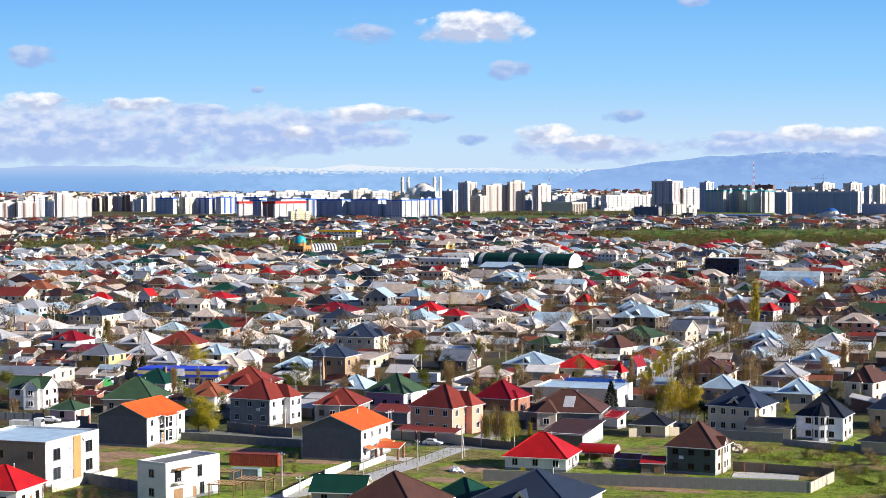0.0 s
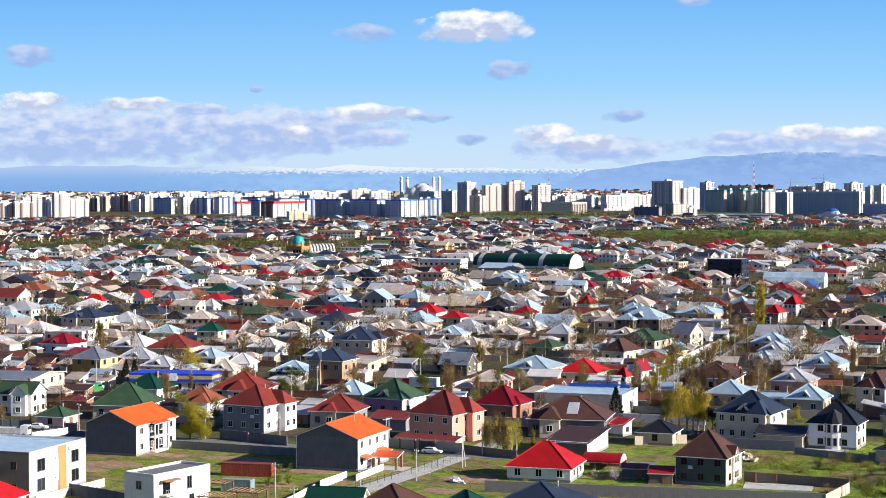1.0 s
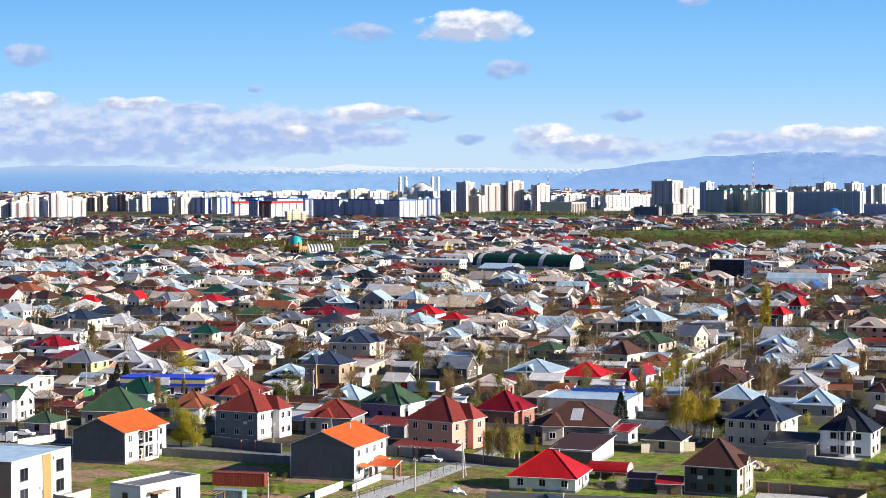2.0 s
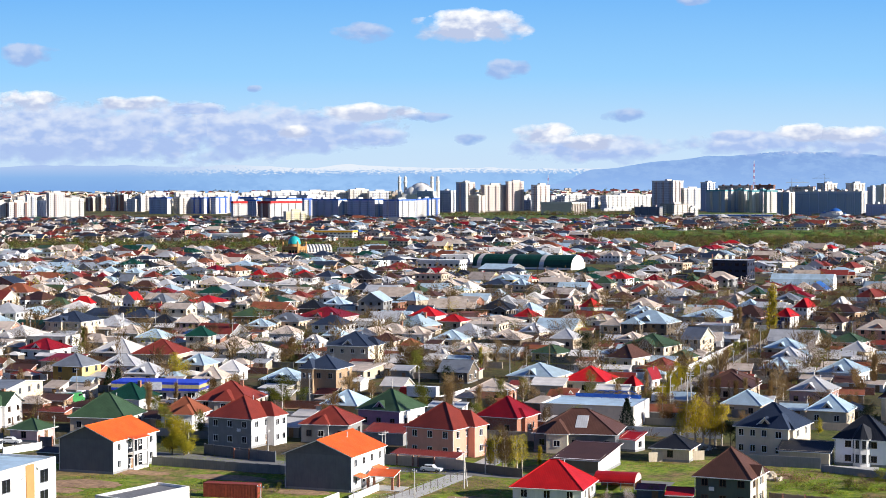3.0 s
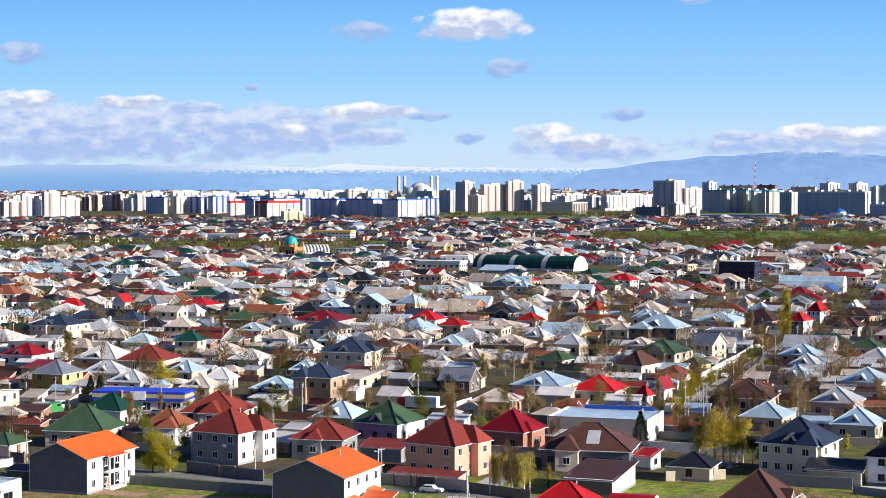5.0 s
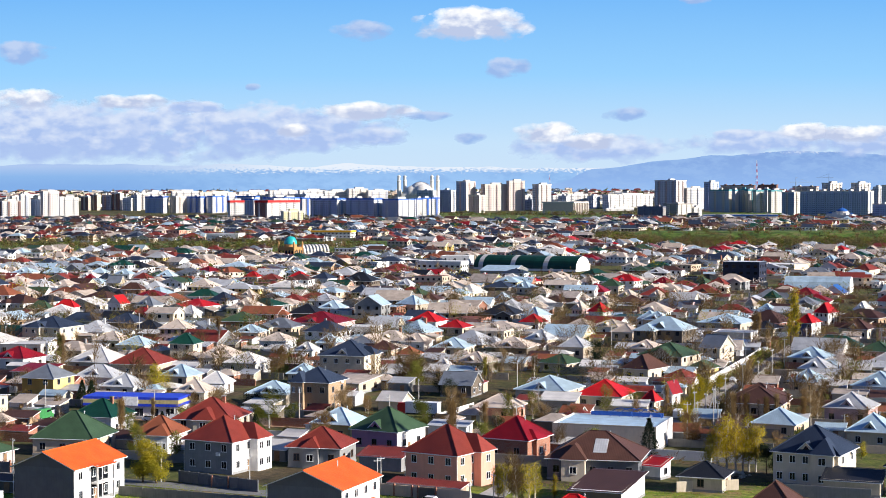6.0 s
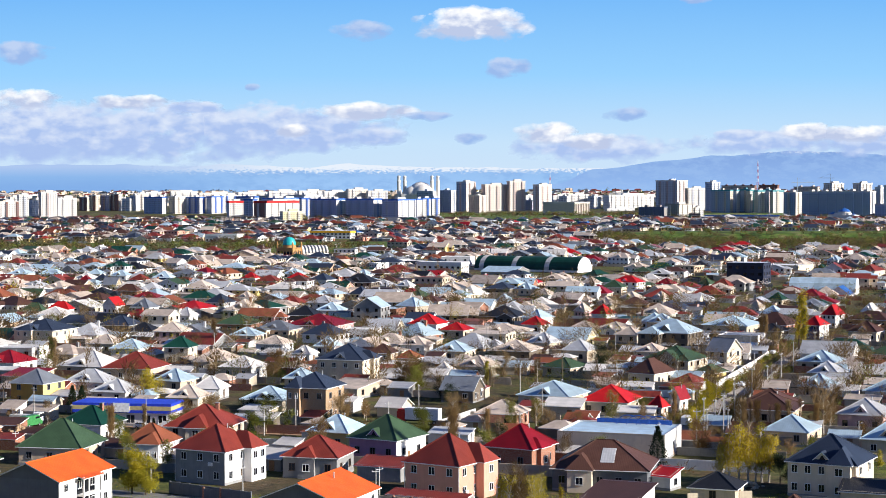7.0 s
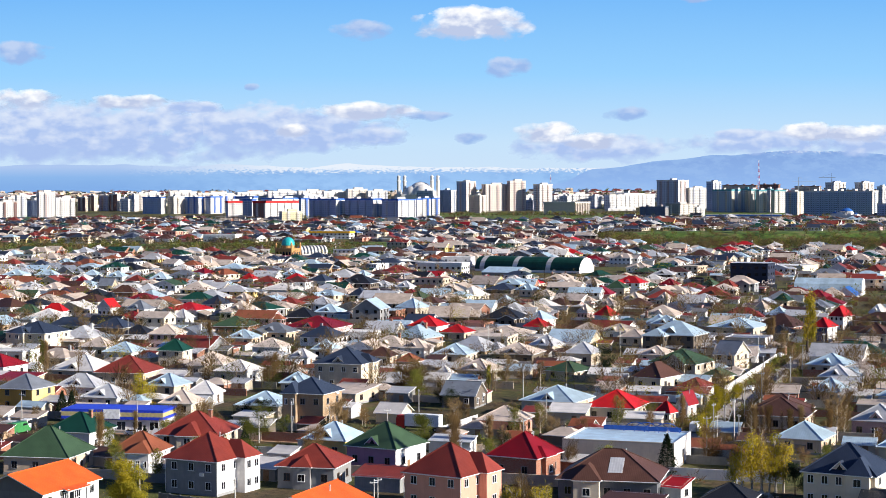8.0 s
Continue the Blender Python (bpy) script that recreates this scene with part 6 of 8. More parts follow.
tree(95.3, 362.1, 5.6, "birch", "bud", 1)
tree(76.3, 426.2, 2.9, "shrub", "green", 0)
tree(87.7, 425.9, 3.7, "round", "yellow", 1)
tree(-88.3, 473.8, 3.2, "round", "yellow", 1)
tree(-32.7, 354.6, 1.4, "shrub", "green", 0)
tree(-31.5, 338.0, 2.6, "shrub", "green", 1)
tree(-29.2, 336.2, 2.2, "shrub", "green", 0)
tree(-33.0, 334.5, 2.0, "shrub", "green", 1)
tree(-30.3, 352.3, 1.7, "shrub", "green", 1)
tree(16.7, 333.9, 1.6, "shrub", "yellow", 0)
tree(-5.3, 366.0, 2.0, "shrub", "green", 0)
tree(50.6, 539.1, 4.0, "round", "dark", 0)
tree(2.5, 485.1, 4.2, "shrub", "bud", 0)
tree(90.6, 577.0, 6.0, "round", "bud", 0)
tree(95.6, 598.0, 5.5, "birch", "yellow", 1)
tree(100.4, 612.9, 5.6, "round", "green", 0)
tree(63.3, 497.1, 6.6, "round", "yellow", 1)
tree(80.1, 551.5, 5.7, "birch", "bud", 0)
tree(113.5, 649.4, 6.0, "birch", "bud", 1)
tree(115.6, 701.5, 10.0, "poplar", "bud", 0)
tree(119.1, 711.9, 9.7, "poplar", "bud", 1)
fence(104.7, 612.8, 75.8, 517.3, 2.0, WALLS["concrete"], "grey block wall along the street")

# ---- poles ----
utility_pole(-4.4, 340.6, 6.4)
utility_pole(9.3, 373.2, 6.1)
utility_pole(-14.9, 329.1, 4.5)
utility_pole(-12.0, 390.7, 6.0)
utility_pole(-30.3, 321.6, 6.8)
utility_pole(-86.4, 414.3, 6.6)
utility_pole(-54.2, 400.3, 7.9)
utility_pole(-36.2, 392.2, 6.4)
utility_pole(-26.4, 316.5, 3.0)
utility_pole(55.0, 451.5, 9.0)
utility_pole(59.3, 469.5, 9.5)
utility_pole(34.4, 387.7, 3.6)
utility_pole(-11.5, 394.5, 5.8)
utility_pole(49.7, 566.9, 7.7)
utility_pole(-34.8, 489.1, 7.9)
utility_pole(15.6, 484.7, 6.6)
utility_pole(-79.0, 442.0, 3.7)
utility_pole(-93.4, 456.9, 3.8)
utility_pole(59.2, 464.3, 7.7)
utility_pole(62.9, 464.3, 10.8)
utility_pole(88.9, 568.7, 10.5)
utility_pole(63.9, 464.3, 7.7)
utility_pole(94.3, 469.0, 4.0)
utility_pole(96.1, 443.7, 4.0)
utility_pole(-26.8, 500.2, 5.3)
utility_pole(20.6, 532.2, 10.6)
utility_pole(24.5, 499.1, 8.3)
utility_pole(31.0, 532.0, 6.5)
utility_pole(-71.0, 617.1, 12.4)
utility_pole(-159.4, 696.6, 7.6)
utility_pole(-5.9, 519.0, 7.1)
utility_pole(70.6, 510.8, 5.4)
for k in range(9):
    utility_pole(60.5 + UY.x * k * 28 + UX.x * 3.6, 483.4 + UY.y * k * 28 + UX.y * 3.6, 7.5 + k % 3)
for k in range(7):
    utility_pole(-128 + k * 29, 508 - k * 10.5, 7.0 + (k * 5) % 3)
for k in range(8):
    utility_pole(-160 + k * 44, 742 - k * 14, 8.0 + (k * 5) % 3)
braced_pole(4.8, 356.1, 7.2)
braced_pole(67.8, 492.2, 8.0)

# ---- yards and vehicles ----
container(-38.3, 347.9, 10.6, 2.44, 2.6, -14, simple("oxide_red_container", (0.26, 0.045, 0.025), 0.6), "rust-red corrugated shipping container on the grass")
container(-38.3, 330.3, 6.0, 2.3, 2.3, -16, simple("grey_green_container", (0.20, 0.27, 0.27), 0.6), "grey-green site container beside a pergola")
pergola(-34.8, 315.4, 6, 4, 2.5, -19)
pergola(-39.7, 310.6, 5, 4, 2.5, -19)
pergola(-42.0, 324.4, 6, 3.5, 2.6, -19)
entrance_canopy(-10.6, 356.5, 5.0, 3.2, 2.7, -19)
van(58.6, 492.1, 72, FRAME, 5.2, 2.3, "white delivery van parked on the street")
van(-96.6, 416.6, -10, FRAME, 4.4, 1.5, "white hatchback parked by the garden wall")
truck(-99.7, 404.4, -8, "white flatbed truck parked in a yard")
truck(-100.9, 498.0, -14, "white tipper truck parked beside rubble")
van(-71.0, 488.5, -8, FRAME, 4.4, 1.5, "white car parked before a shop")
van(114.2, 672.1, 60, FRAME, 4.4, 1.5, "white car parked on the dusty street")
van(86.2, 573.8, 70, FRAME, 4.4, 1.5, "pale car standing on the street")
lorry(-5.5, 495.9, -22, "red-cabbed lorry with a white box body")
gate(-2.6, 381.0, -28, 3.4, 2.1, WALLS["umber"], "brown sheet-metal yard gate in a beige wall")
gate(-7.0, 383.3, -28, 3.4, 2.1, WALLS["beige"], "pale sheet-metal garage gate before a house")
gate(-41.9, 393.3, -21, 3.2, 2.0, WALLS["charcoal"], "dark double-leaf gate in a sheet fence")
gate(63.6, 336.4, -12, 3.6, 2.0, WALLS["umber"], "brown double-leaf gate in a block wall")
gate(-87.8, 412.2, -19, 3.0, 2.2, WALLS["charcoal"], "black garage gate beside a pale wall")
van(-1.5, 375.4, -20, FRAME, 4.4, 1.45, "white car on the pale lane before a pink house")
shed(-2.4, 384.2, 15.0, 3.4, 2.3, 0.6, "shed", "maroon", "beige", -28)
van(-98.5, 492.5, 65, simple("green_bus_paint", (0.04, 0.20, 0.06), 0.4), 6.2, 2.7, "green small bus parked in a yard")
shed(-81.5, 390.5, 5.0, 3.4, 2.3, 0.6, "shed", "brown", "umber", -20)
kiosk(64.1, 489.0, -19)
rubble(64.6, 364.4, 4.0, 40, WALLS["stone"], "heap of pale building stone on the grass")
rubble(57.6, 404.9, 3.0, 30, WALLS["stone"], "heap of pale building stone by a wall")
rubble(-97.1, 474.8, 7.0, 70, WALLS["brick"], "heap of broken brick in a yard")
rubble(3.4, 339.1, 2.0, 14, FRAME, "small scatter of white rubble on bare soil")
red_vault(34.0, 355.5, 8, 6, 3.2, -19)
dug_soil(6.1, 342.6, 12, 8, "patch of bare red-brown soil in the grass")
dug_soil(-69.0, 362.5, 16, 9, "worn brown earth showing through the grass")
dug_soil(-60.7, 375.7, 14, 5, "worn brown earth showing through the grass")
dug_soil(-42.2, 369.3, 18, 6, "worn brown earth showing through the grass")
dug_soil(-25.9, 352.2, 12, 5, "worn brown earth showing through the grass")
dug_soil(-71.9, 355.5, 9, 5, "worn brown earth showing through the grass")
dug_soil(23.2, 320.5, 16, 4, "worn brown earth showing through the grass")
dug_soil(43.3, 316.3, 18, 4, "worn brown earth showing through the grass")
dug_soil(68.8, 368.5, 12, 7, "worn brown earth showing through the grass")
dug_soil(0.3, 328.8, 9, 6, "worn brown earth showing through the grass")
dug_soil(-31.0, 336.3, 8, 5, "worn brown earth showing through the grass")
dug_soil(12.2, 490.9, 16, 12, "freshly dug brown soil on a building plot")
yard_slab(65.1, 332.2, 13, 7, "pale concrete slab of an empty yard")
yard_slab(83.6, 377.2, 11, 7, "pale concrete forecourt of a white house")
shed(43.4, 337.5, 4.6, 3.4, 2.2, 0.9, "shed", "red", "umber", -14)
shed(38.9, 343.9, 4.8, 3.0, 2.1, 0.5, "shed", "crimson", "charcoal", -14)


# ---- rough grass on the open field ----
def grassy_bank(x, y, W, D, h, turn, seed):
    ob = part("grass_bank", mound(x, y, W, D, h, GROUND, seed), m=pose(x, y, 0, 0, 0, turn), smooth=True)
    return tagged(ob, "overgrown green earth bank at the field's edge", "bank", kind="structure")


GRASS_BLADE = leafy("sunlit_grass_blade", (0.09, 0.15, 0.012), (0.17, 0.24, 0.02), (0.29, 0.31, 0.035))
grassy_bank(99, 332, 34, 44, 1.5, 10, 2.0)


def bank_growth():
    """Low weeds and brambles matted over the bank and the strip below the garden walls."""
    rnd = random.Random(33)
    mb = MB()
    for _ in range(620):
        x, y = rnd.uniform(64, 112), rnd.uniform(306, 372)
        if x < 80 and y < 341 or y > 372 - (x - 70) * 0.55 or noise.noise(Vector((x * 0.12, y * 0.12, 2.0))) < -0.05:
            continue
        r = rnd.uniform(0.5, 1.5)
        tall = 1.3 if x > 84 and y < 352 else 0.25
        mat = rnd.choice([LEAF_GREEN, GRASS_BLADE, GRASS_BLADE, GRASS_BLADE, LEAF_BUD])
        tips = [(x + rnd.gauss(0, r * 0.6), y + rnd.gauss(0, r * 0.6), tall * rnd.random() + abs(rnd.gauss(0, r * 0.3))) for _ in range(70)]
        leaf_cloud(mb, tips, rnd, 0.13, mat)
    tagged(part("bank_growth", mb), "weeds and brambles over a green earth bank", "weeds", kind="stuff")


bank_growth()


def field_grass():
    rnd = random.Random(21)
    mb = MB()
    for _ in range(80000):
        x, y = rnd.uniform(-88, 108), rnd.uniform(288, 398)
        if noise.noise(Vector((x * 0.06, y * 0.06, 1.0))) + 0.35 * noise.noise(Vector((x * 0.3, y * 0.3, 4.0))) < 0.05:
            continue
        a = rnd.random() * 3.1416
        s, hh = rnd.uniform(0.05, 0.13), rnd.uniform(0.08, 0.22)
        dx, dy = math.cos(a) * s, math.sin(a) * s
        lx, ly = rnd.uniform(-0.12, 0.12), rnd.uniform(-0.12, 0.12)
        mb.poly([(x - dx, y - dy, 0), (x + dx, y + dy, 0), (x + lx, y + ly, hh)], GRASS_BLADE)
    for _ in range(1500):                    # rank weeds in tussocks, thicker in the hollows
        x, y = rnd.uniform(-88, 80), rnd.uniform(296, 396)
        if noise.noise(Vector((x * 0.05, y * 0.09, 7.0))) < 0.08:
            continue
        tips = [(x + rnd.gauss(0, 0.45), y + rnd.gauss(0, 0.45), 0.35 * rnd.random()) for _ in range(14)]
        leaf_cloud(mb, tips, rnd, 0.1, rnd.choice([LEAF_GREEN, GRASS_BLADE, LEAF_BUD]))
    tagged(part("field_grass", mb), "tufts of young grass over the open field", "grass", kind="stuff")


field_grass()


# ---- the rest of the town: plots along the streets ----
rng = random.Random(11)
ROOF_ODDS = ["zinc"] * 12 + ["sky"] * 13 + ["beige"] * 34 + ["white"] * 8 + ["maroon"] * 7 + ["brown"] * 10 + ["crimson"] * 2 + ["red"] * 2 + ["green"] * 4 + ["teal"] * 4 + ["slate"] * 7 + ["dark"] * 3 + ["grey"] * 5 + ["rust"] * 3 + ["blue"] * 1
DARK_ODDS = ["brown", "brown", "brown", "maroon", "slate", "slate", "slate", "grey", "dark", "dark", "teal", "rust"]
WALL_ODDS = ["white"] * 6 + ["cream"] * 5 + ["beige"] * 3 + ["stone"] * 3 + ["rose"] * 2 + ["grey"] * 2 + ["yellow", "umber", "brick", "rbrick", "pink"]
TAKEN = list(HOUSES)
KEEP = []                         # landmarks and open land that the town leaves free: x0, x1, y0, y1


def clear(x, y, r):
    if any(x0 - r < x < x1 + r and y0 - r < y < y1 + r for x0, x1, y0, y1 in KEEP):
        return False
    return all((x - a) ** 2 + (y - b) ** 2 > (r + c) ** 2 * 0.72 for a, b, c in TAKEN if abs(a - x) < 40 and abs(b - y) < 40)


def hides(x, y):
    """Whether a house here would stand close in front of one already built."""
    return any(6 < b - y < 32 and abs(x - a * y / b) < c + 3 for a, b, c in TAKEN)


def on_street(x, y):
    """Distance from the long street's line."""
    return abs((x - 56.9) * UY.y - (y - 483.4) * UY.x)


def simple_house(walls, roofs, W, D, h, rise, kind, rm, wm, rnd, wins=True, at=(0.0, 0.0, 0.0), extras=True):
    """A plain dwelling round its own origin: walls with windows, roof with soffit and fascia, and by chance a wing, a lean-to, a gablet and a chimney."""
    b, r = MB(), MB()
    a, c = W / 2, D / 2
    for p, q in (((-a, -c), (a, -c)), ((a, -c), (a, c)), ((a, c), (-a, c)), ((-a, c), (-a, -c))):
        b.poly([(*p, -1.5), (*q, -1.5), (*q, h), (*p, h)], wm)
    faces, ridges, gables = roof_faces(kind, W, D, h, rise, 0.55)
    edges = {}
    for f in faces:
        r.poly(f, rm)
        r.poly([(p[0], p[1], p[2] - 0.2) for p in reversed(f)], FRAME)
        for p, q in zip(f, f[1:] + f[:1]):
            if (q, p) in edges:
                edges.pop((q, p))
            else:
                edges[(p, q)] = 1
    for p, q in edges:
        r.poly([(p[0], p[1], p[2] - 0.2), (q[0], q[1], q[2] - 0.2), q, p], FRAME)
    for g in gables:
        b.poly(g, wm)
    if kind == "shed":
        b.poly([(a, c, h), (-a, c, h), (-a, c, h + rise), (a, c, h + rise)], wm)
    if kind == "flat":
        r.box(-a - 0.2, a + 0.2, -c - 0.2, c + 0.2, h, h + 0.45, wm, rm)
    if wins:
        fl = 2 if h > 5.2 else 1
        for k in range(fl):
            z0 = (k + 0.35) * h / fl
            n = max(2, int(W / 3.3))
            for i in range(n):
                u = -a + (i + 0.5) * W / n
                b.box(u - 0.65, u + 0.65, -c - 0.05, -c + 0.02, z0, z0 + 1.4, PANE, bottom=False)
            n = max(2, int(D / 3.6))
            for i in range(n):
                u = -c + (i + 0.5) * D / n
                b.box(a - 0.02, a + 0.05, u - 0.65, u + 0.65, z0, z0 + 1.4, PANE, bottom=False)
    walls.merge(b, (*at, 1.0))
    roofs.merge(r, (*at, 1.0))
    if not extras:
        return
    x, y, turn = at[0], at[1], at[3] if len(at) > 3 else 0.0

    def place(u, v):
        return (x + u * math.cos(turn) - v * math.sin(turn), y + u * math.sin(turn) + v * math.cos(turn), at[2], turn)

    if rnd.random() < 0.55 and kind == "hip" and W > 10:          # a wing under a roof of its own
        ww, wd = rnd.uniform(0.34, 0.5) * W, rnd.uniform(3.0, 5.0)
        u = rnd.choice([-1, 1]) * (W - ww) / 2 * rnd.uniform(0.5, 1.0)
        simple_house(walls, roofs, ww, wd + 4, h * 0.98, rise * ww / max(D, 6) * 0.95, rnd.choice(["hip", "gabley"]), rm, wm, rnd, wins, place(u, -c - wd / 2 + 2), False)
    elif rnd.random() < 0.4 and D > 9:
        wd = rnd.uniform(0.4, 0.55) * D
        simple_house(walls, roofs, 6.0, wd, h * 0.98, rise * 0.6, rnd.choice(["hip", "gablex"]), rm, wm, rnd, wins, place(a + 0.8, rnd.uniform(-0.2, 0.2) * D), False)
    if rnd.random() < 0.5:                                         # lean-to along the back or the side
        simple_house(walls, roofs, W * rnd.uniform(0.5, 0.8), 3.6, 2.3, 0.6, "shed", ROOFS[rnd.choice(["beige", "grey", "zinc", "maroon", "brown"])], wm, rnd, False, place(rnd.uniform(-1.5, 1.5), -c - 1.9), False)
    if kind == "hip" and rnd.random() < 0.3:                       # gablet in the front slope
        g, dw, dh, zb, y0 = MB(), W * 0.22, rise * 0.45, h + rise * 0.12, -c + 0.5
        g.poly([(-dw / 2, y0, zb), (dw / 2, y0, zb), (0, y0, zb + dh)], wm)
        back = y0 + D * 0.32
        for sgn in (-1, 1):
            q = [(sgn * (dw / 2 + 0.3), y0 - 0.25, zb - 0.1), (sgn * (dw / 2 + 0.3), y0 + 0.6, zb - 0.1), (0, back, zb + dh + 0.1), (0, y0 - 0.25, zb + dh + 0.1)]
            g.poly(q if sgn > 0 else q[::-1], rm)
        roofs.merge(g, (*place(0, 0), 1.0))
    if rnd.random() < 0.45:
        g = MB()
        g.box(-0.4, 0.4, -0.4, 0.4, h + rise * 0.3, h + rise + 0.7, WALLS[rnd.choice(["rbrick", "white", "grey"])])
        roofs.merge(g, (*place(W * rnd.uniform(-0.25, 0.25), D * 0.12), 1.0))


def fill_town():
    far_w, far_r, sheds, walls = MB(), MB(), MB(), MB()
    tree_spots = []
    u_step, v_step = 30.0, 19.5
    for iu in range(-60, 62):
        for iv in range(16, 150):
            u = iu * u_step + (3.5 if iu % 2 else -3.5)
            v = iv * v_step
            if iv % 13 == 0:
                continue
            u += rng.uniform(-3.0, 3.0)
            v += rng.uniform(-2.5, 2.5)
            x, y = UX.x * u + UY.x * v, UX.y * u + UY.y * v
            if y < 428 or y > 2570 or abs(x) > 60 + y * 0.285:
                continue
            if x > 140 and 1625 < y < 1860 or (x < -40 and 1505 < y < 1680):
                continue
            if -5 < x < 235 and y > 2410:
                continue
            if on_street(x, y) < 9 and y < 735:
                continue
            gone = rng.random()
            if gone < (0.05 if y < 1500 else 0.12):
                tree_spots.append((x, y, 2.2))
                continue
            two = rng.random() < 0.17
            W, D = rng.uniform(11.0, 18.0), rng.uniform(10.0, 15.0)
            h = rng.uniform(5.6, 6.6) if two else rng.uniform(3.0, 4.2)
            rise = rng.uniform(2.4, 3.7) * D / 12
            kind = rng.choice(["hip"] * 7 + ["gablex"] * 2 + ["gabley", "flat"])
            top, wall = rng.choice(ROOF_ODDS), rng.choice(WALL_ODDS)
            if rng.random() < (0.62 if y > 1690 else 0.15 if y > 1150 else 0.0):
                top = rng.choice(DARK_ODDS)
            if y < 760 and top not in ("zinc", "sky", "white", "beige") and rng.random() < 0.6:
                top = rng.choice(["zinc", "sky", "beige", "white"])
            turn = -19 + rng.choice([0, 0, 0, -6, 5, 3, -14]) + rng.uniform(-4, 4)
            ok = clear(x, y, max(W, D) * (0.5 if y > 660 else 0.72))
            z = ground_z(x, y)
            if y < 575 and abs(x) < 0.27 * y or (ok and y < 1300 and hides(x, y)):
                ok = False
            if ok:
                if y < 640:
                    made_house = house(round(x, 1), round(y, 1), round(W, 1), round(D, 1), round(h, 1), round(rise, 1), kind, top, wall, turn=round(turn), wins=2, side_wins=1,
                                       dormer=rng.random() < 0.15, o=0.5)
                    if rng.random() < 0.5 and kind == "hip":
                        wing(made_house, round(W, 1), round(D, 1), "f" if rng.random() < 0.6 else "r", rng.uniform(0.3, 0.7), round(rng.uniform(4, 6), 1), 2.5, round(h * 0.95, 1), round(rise * 0.6, 1), top, wall)
                elif y < 800 and abs(x) < 0.28 * y:
                    words = ("two-storey " if two else "one-storey ") + WALL_WORDS[wall] + " house with " + SHAPE_WORDS[kind] + " " + ROOF_WORDS[top] + " roof"
                    t = thing("house", x, y, z, turn, words, "house", "town houses")
                    wb, rb = MB(), MB()
                    simple_house(wb, rb, W, D, h, rise, kind, ROOFS[top], WALLS[wall], rng, True, (0.0, 0.0, 0.0, 0.0))
                    part("wall", wb, t)
                    part("roof", rb, t)
                else:
                    simple_house(far_w, far_r, W, D, h, rise, kind, ROOFS[top], WALLS[wall], rng, True, (x, y, z, radians(turn)))
            if y < 720 and not ok and abs(x) < 0.27 * y:
                for _ in range(3):
                    sx, sy = x + rng.uniform(-11, 11), y + rng.uniform(-8, 8)
                    sw, sd = rng.uniform(4.5, 9.5), rng.uniform(3.5, 6.5)
                    if sy > 425 and clear(sx, sy, 3.4) and on_street(sx, sy) > 7:
                        shed(round(sx, 1), round(sy, 1), round(sw, 1), round(sd, 1), round(rng.uniform(2.2, 3.0), 1), round(rng.uniform(0.7, 1.6), 1), rng.choice(["shed", "gablex", "hip", "shed"]),
                             rng.choice(["beige", "beige", "white", "zinc", "maroon", "brown", "sky", "white", "zinc", "rust"]), rng.choice(["stone", "concrete", "rbrick", "white", "umber"]), -19 + rng.choice([0, 0, 4, -5]))
                        TAKEN.append((sx, sy, 2.6))
            else:
                for _ in range(2):
                    if rng.random() > (0.7 if ok else 0.4):
                        continue
                    a = rng.choice([-1, 1])
                    sx, sy = x + UX.x * a * 10.5 + UY.x * rng.uniform(-7, 7), y + UX.y * a * 10.5 + UY.y * rng.uniform(-7, 7)
                    if clear(sx, sy, 3.0) and on_street(sx, sy) > 6:
                        simple_house(sheds, sheds, rng.uniform(4, 8.5), rng.uniform(3.5, 6), rng.uniform(2.2, 3.0), rng.uniform(0.6, 1.5), rng.choice(["shed", "gablex", "shed", "hip"]),
                                     ROOFS[rng.choice(["beige", "beige", "grey", "zinc", "maroon", "brown", "tar", "sky"])], WALLS[rng.choice(["stone", "concrete", "rbrick", "white", "umber"])],
                                     rng, False, (sx, sy, ground_z(sx, sy), radians(-19 + rng.choice([0, 90, 3]))), False)
            tree_spots.append((x + UY.x * 8.5, y + UY.y * 8.5, 1.0))
            tree_spots.append((x + UX.x * 12, y + UX.y * 12, 0.8))
            tree_spots.append((x - UX.x * 9 - UY.x * 8, y - UX.y * 9 - UY.y * 8, 0.8))
            if y < 1300:
                tree_spots.append((x - UX.x * 13 + UY.x * 3, y - UX.y * 13 + UY.y * 3, 0.8))
                tree_spots.append((x + UX.x * 6 - UY.x * 9, y + UX.y * 6 - UY.y * 9, 0.8))
            # plot walls towards the street and the neighbour
            if y < 1700 and clear(x - UY.x * 8.7, y - UY.y * 8.7, -2):
                w = MB()
                w.box(-11.5, 11.5, -0.12, 0.12, -0.6, rng.uniform(1.7, 2.2), WALLS[rng.choice(["stone", "concrete", "white", "rbrick", "beige"])])
                walls.merge(w, (x - UY.x * 8.7, y - UY.y * 8.7, z, radians(-19), 1.0))
    tagged(part("far_house_walls", far_w), "plastered walls of closely packed small houses", "houses", kind="stuff")
    tagged(part("far_house_roofs", far_r), "hipped and gabled metal roofs of closely packed houses", "houses", kind="stuff")
    tagged(part("garden_sheds", sheds), "low sheds with sheet roofs in the gardens", "sheds", kind="stuff")
    tagged(part("plot_walls", walls), "plain masonry walls between the garden plots", "walls", kind="stuff")
    return tree_spots


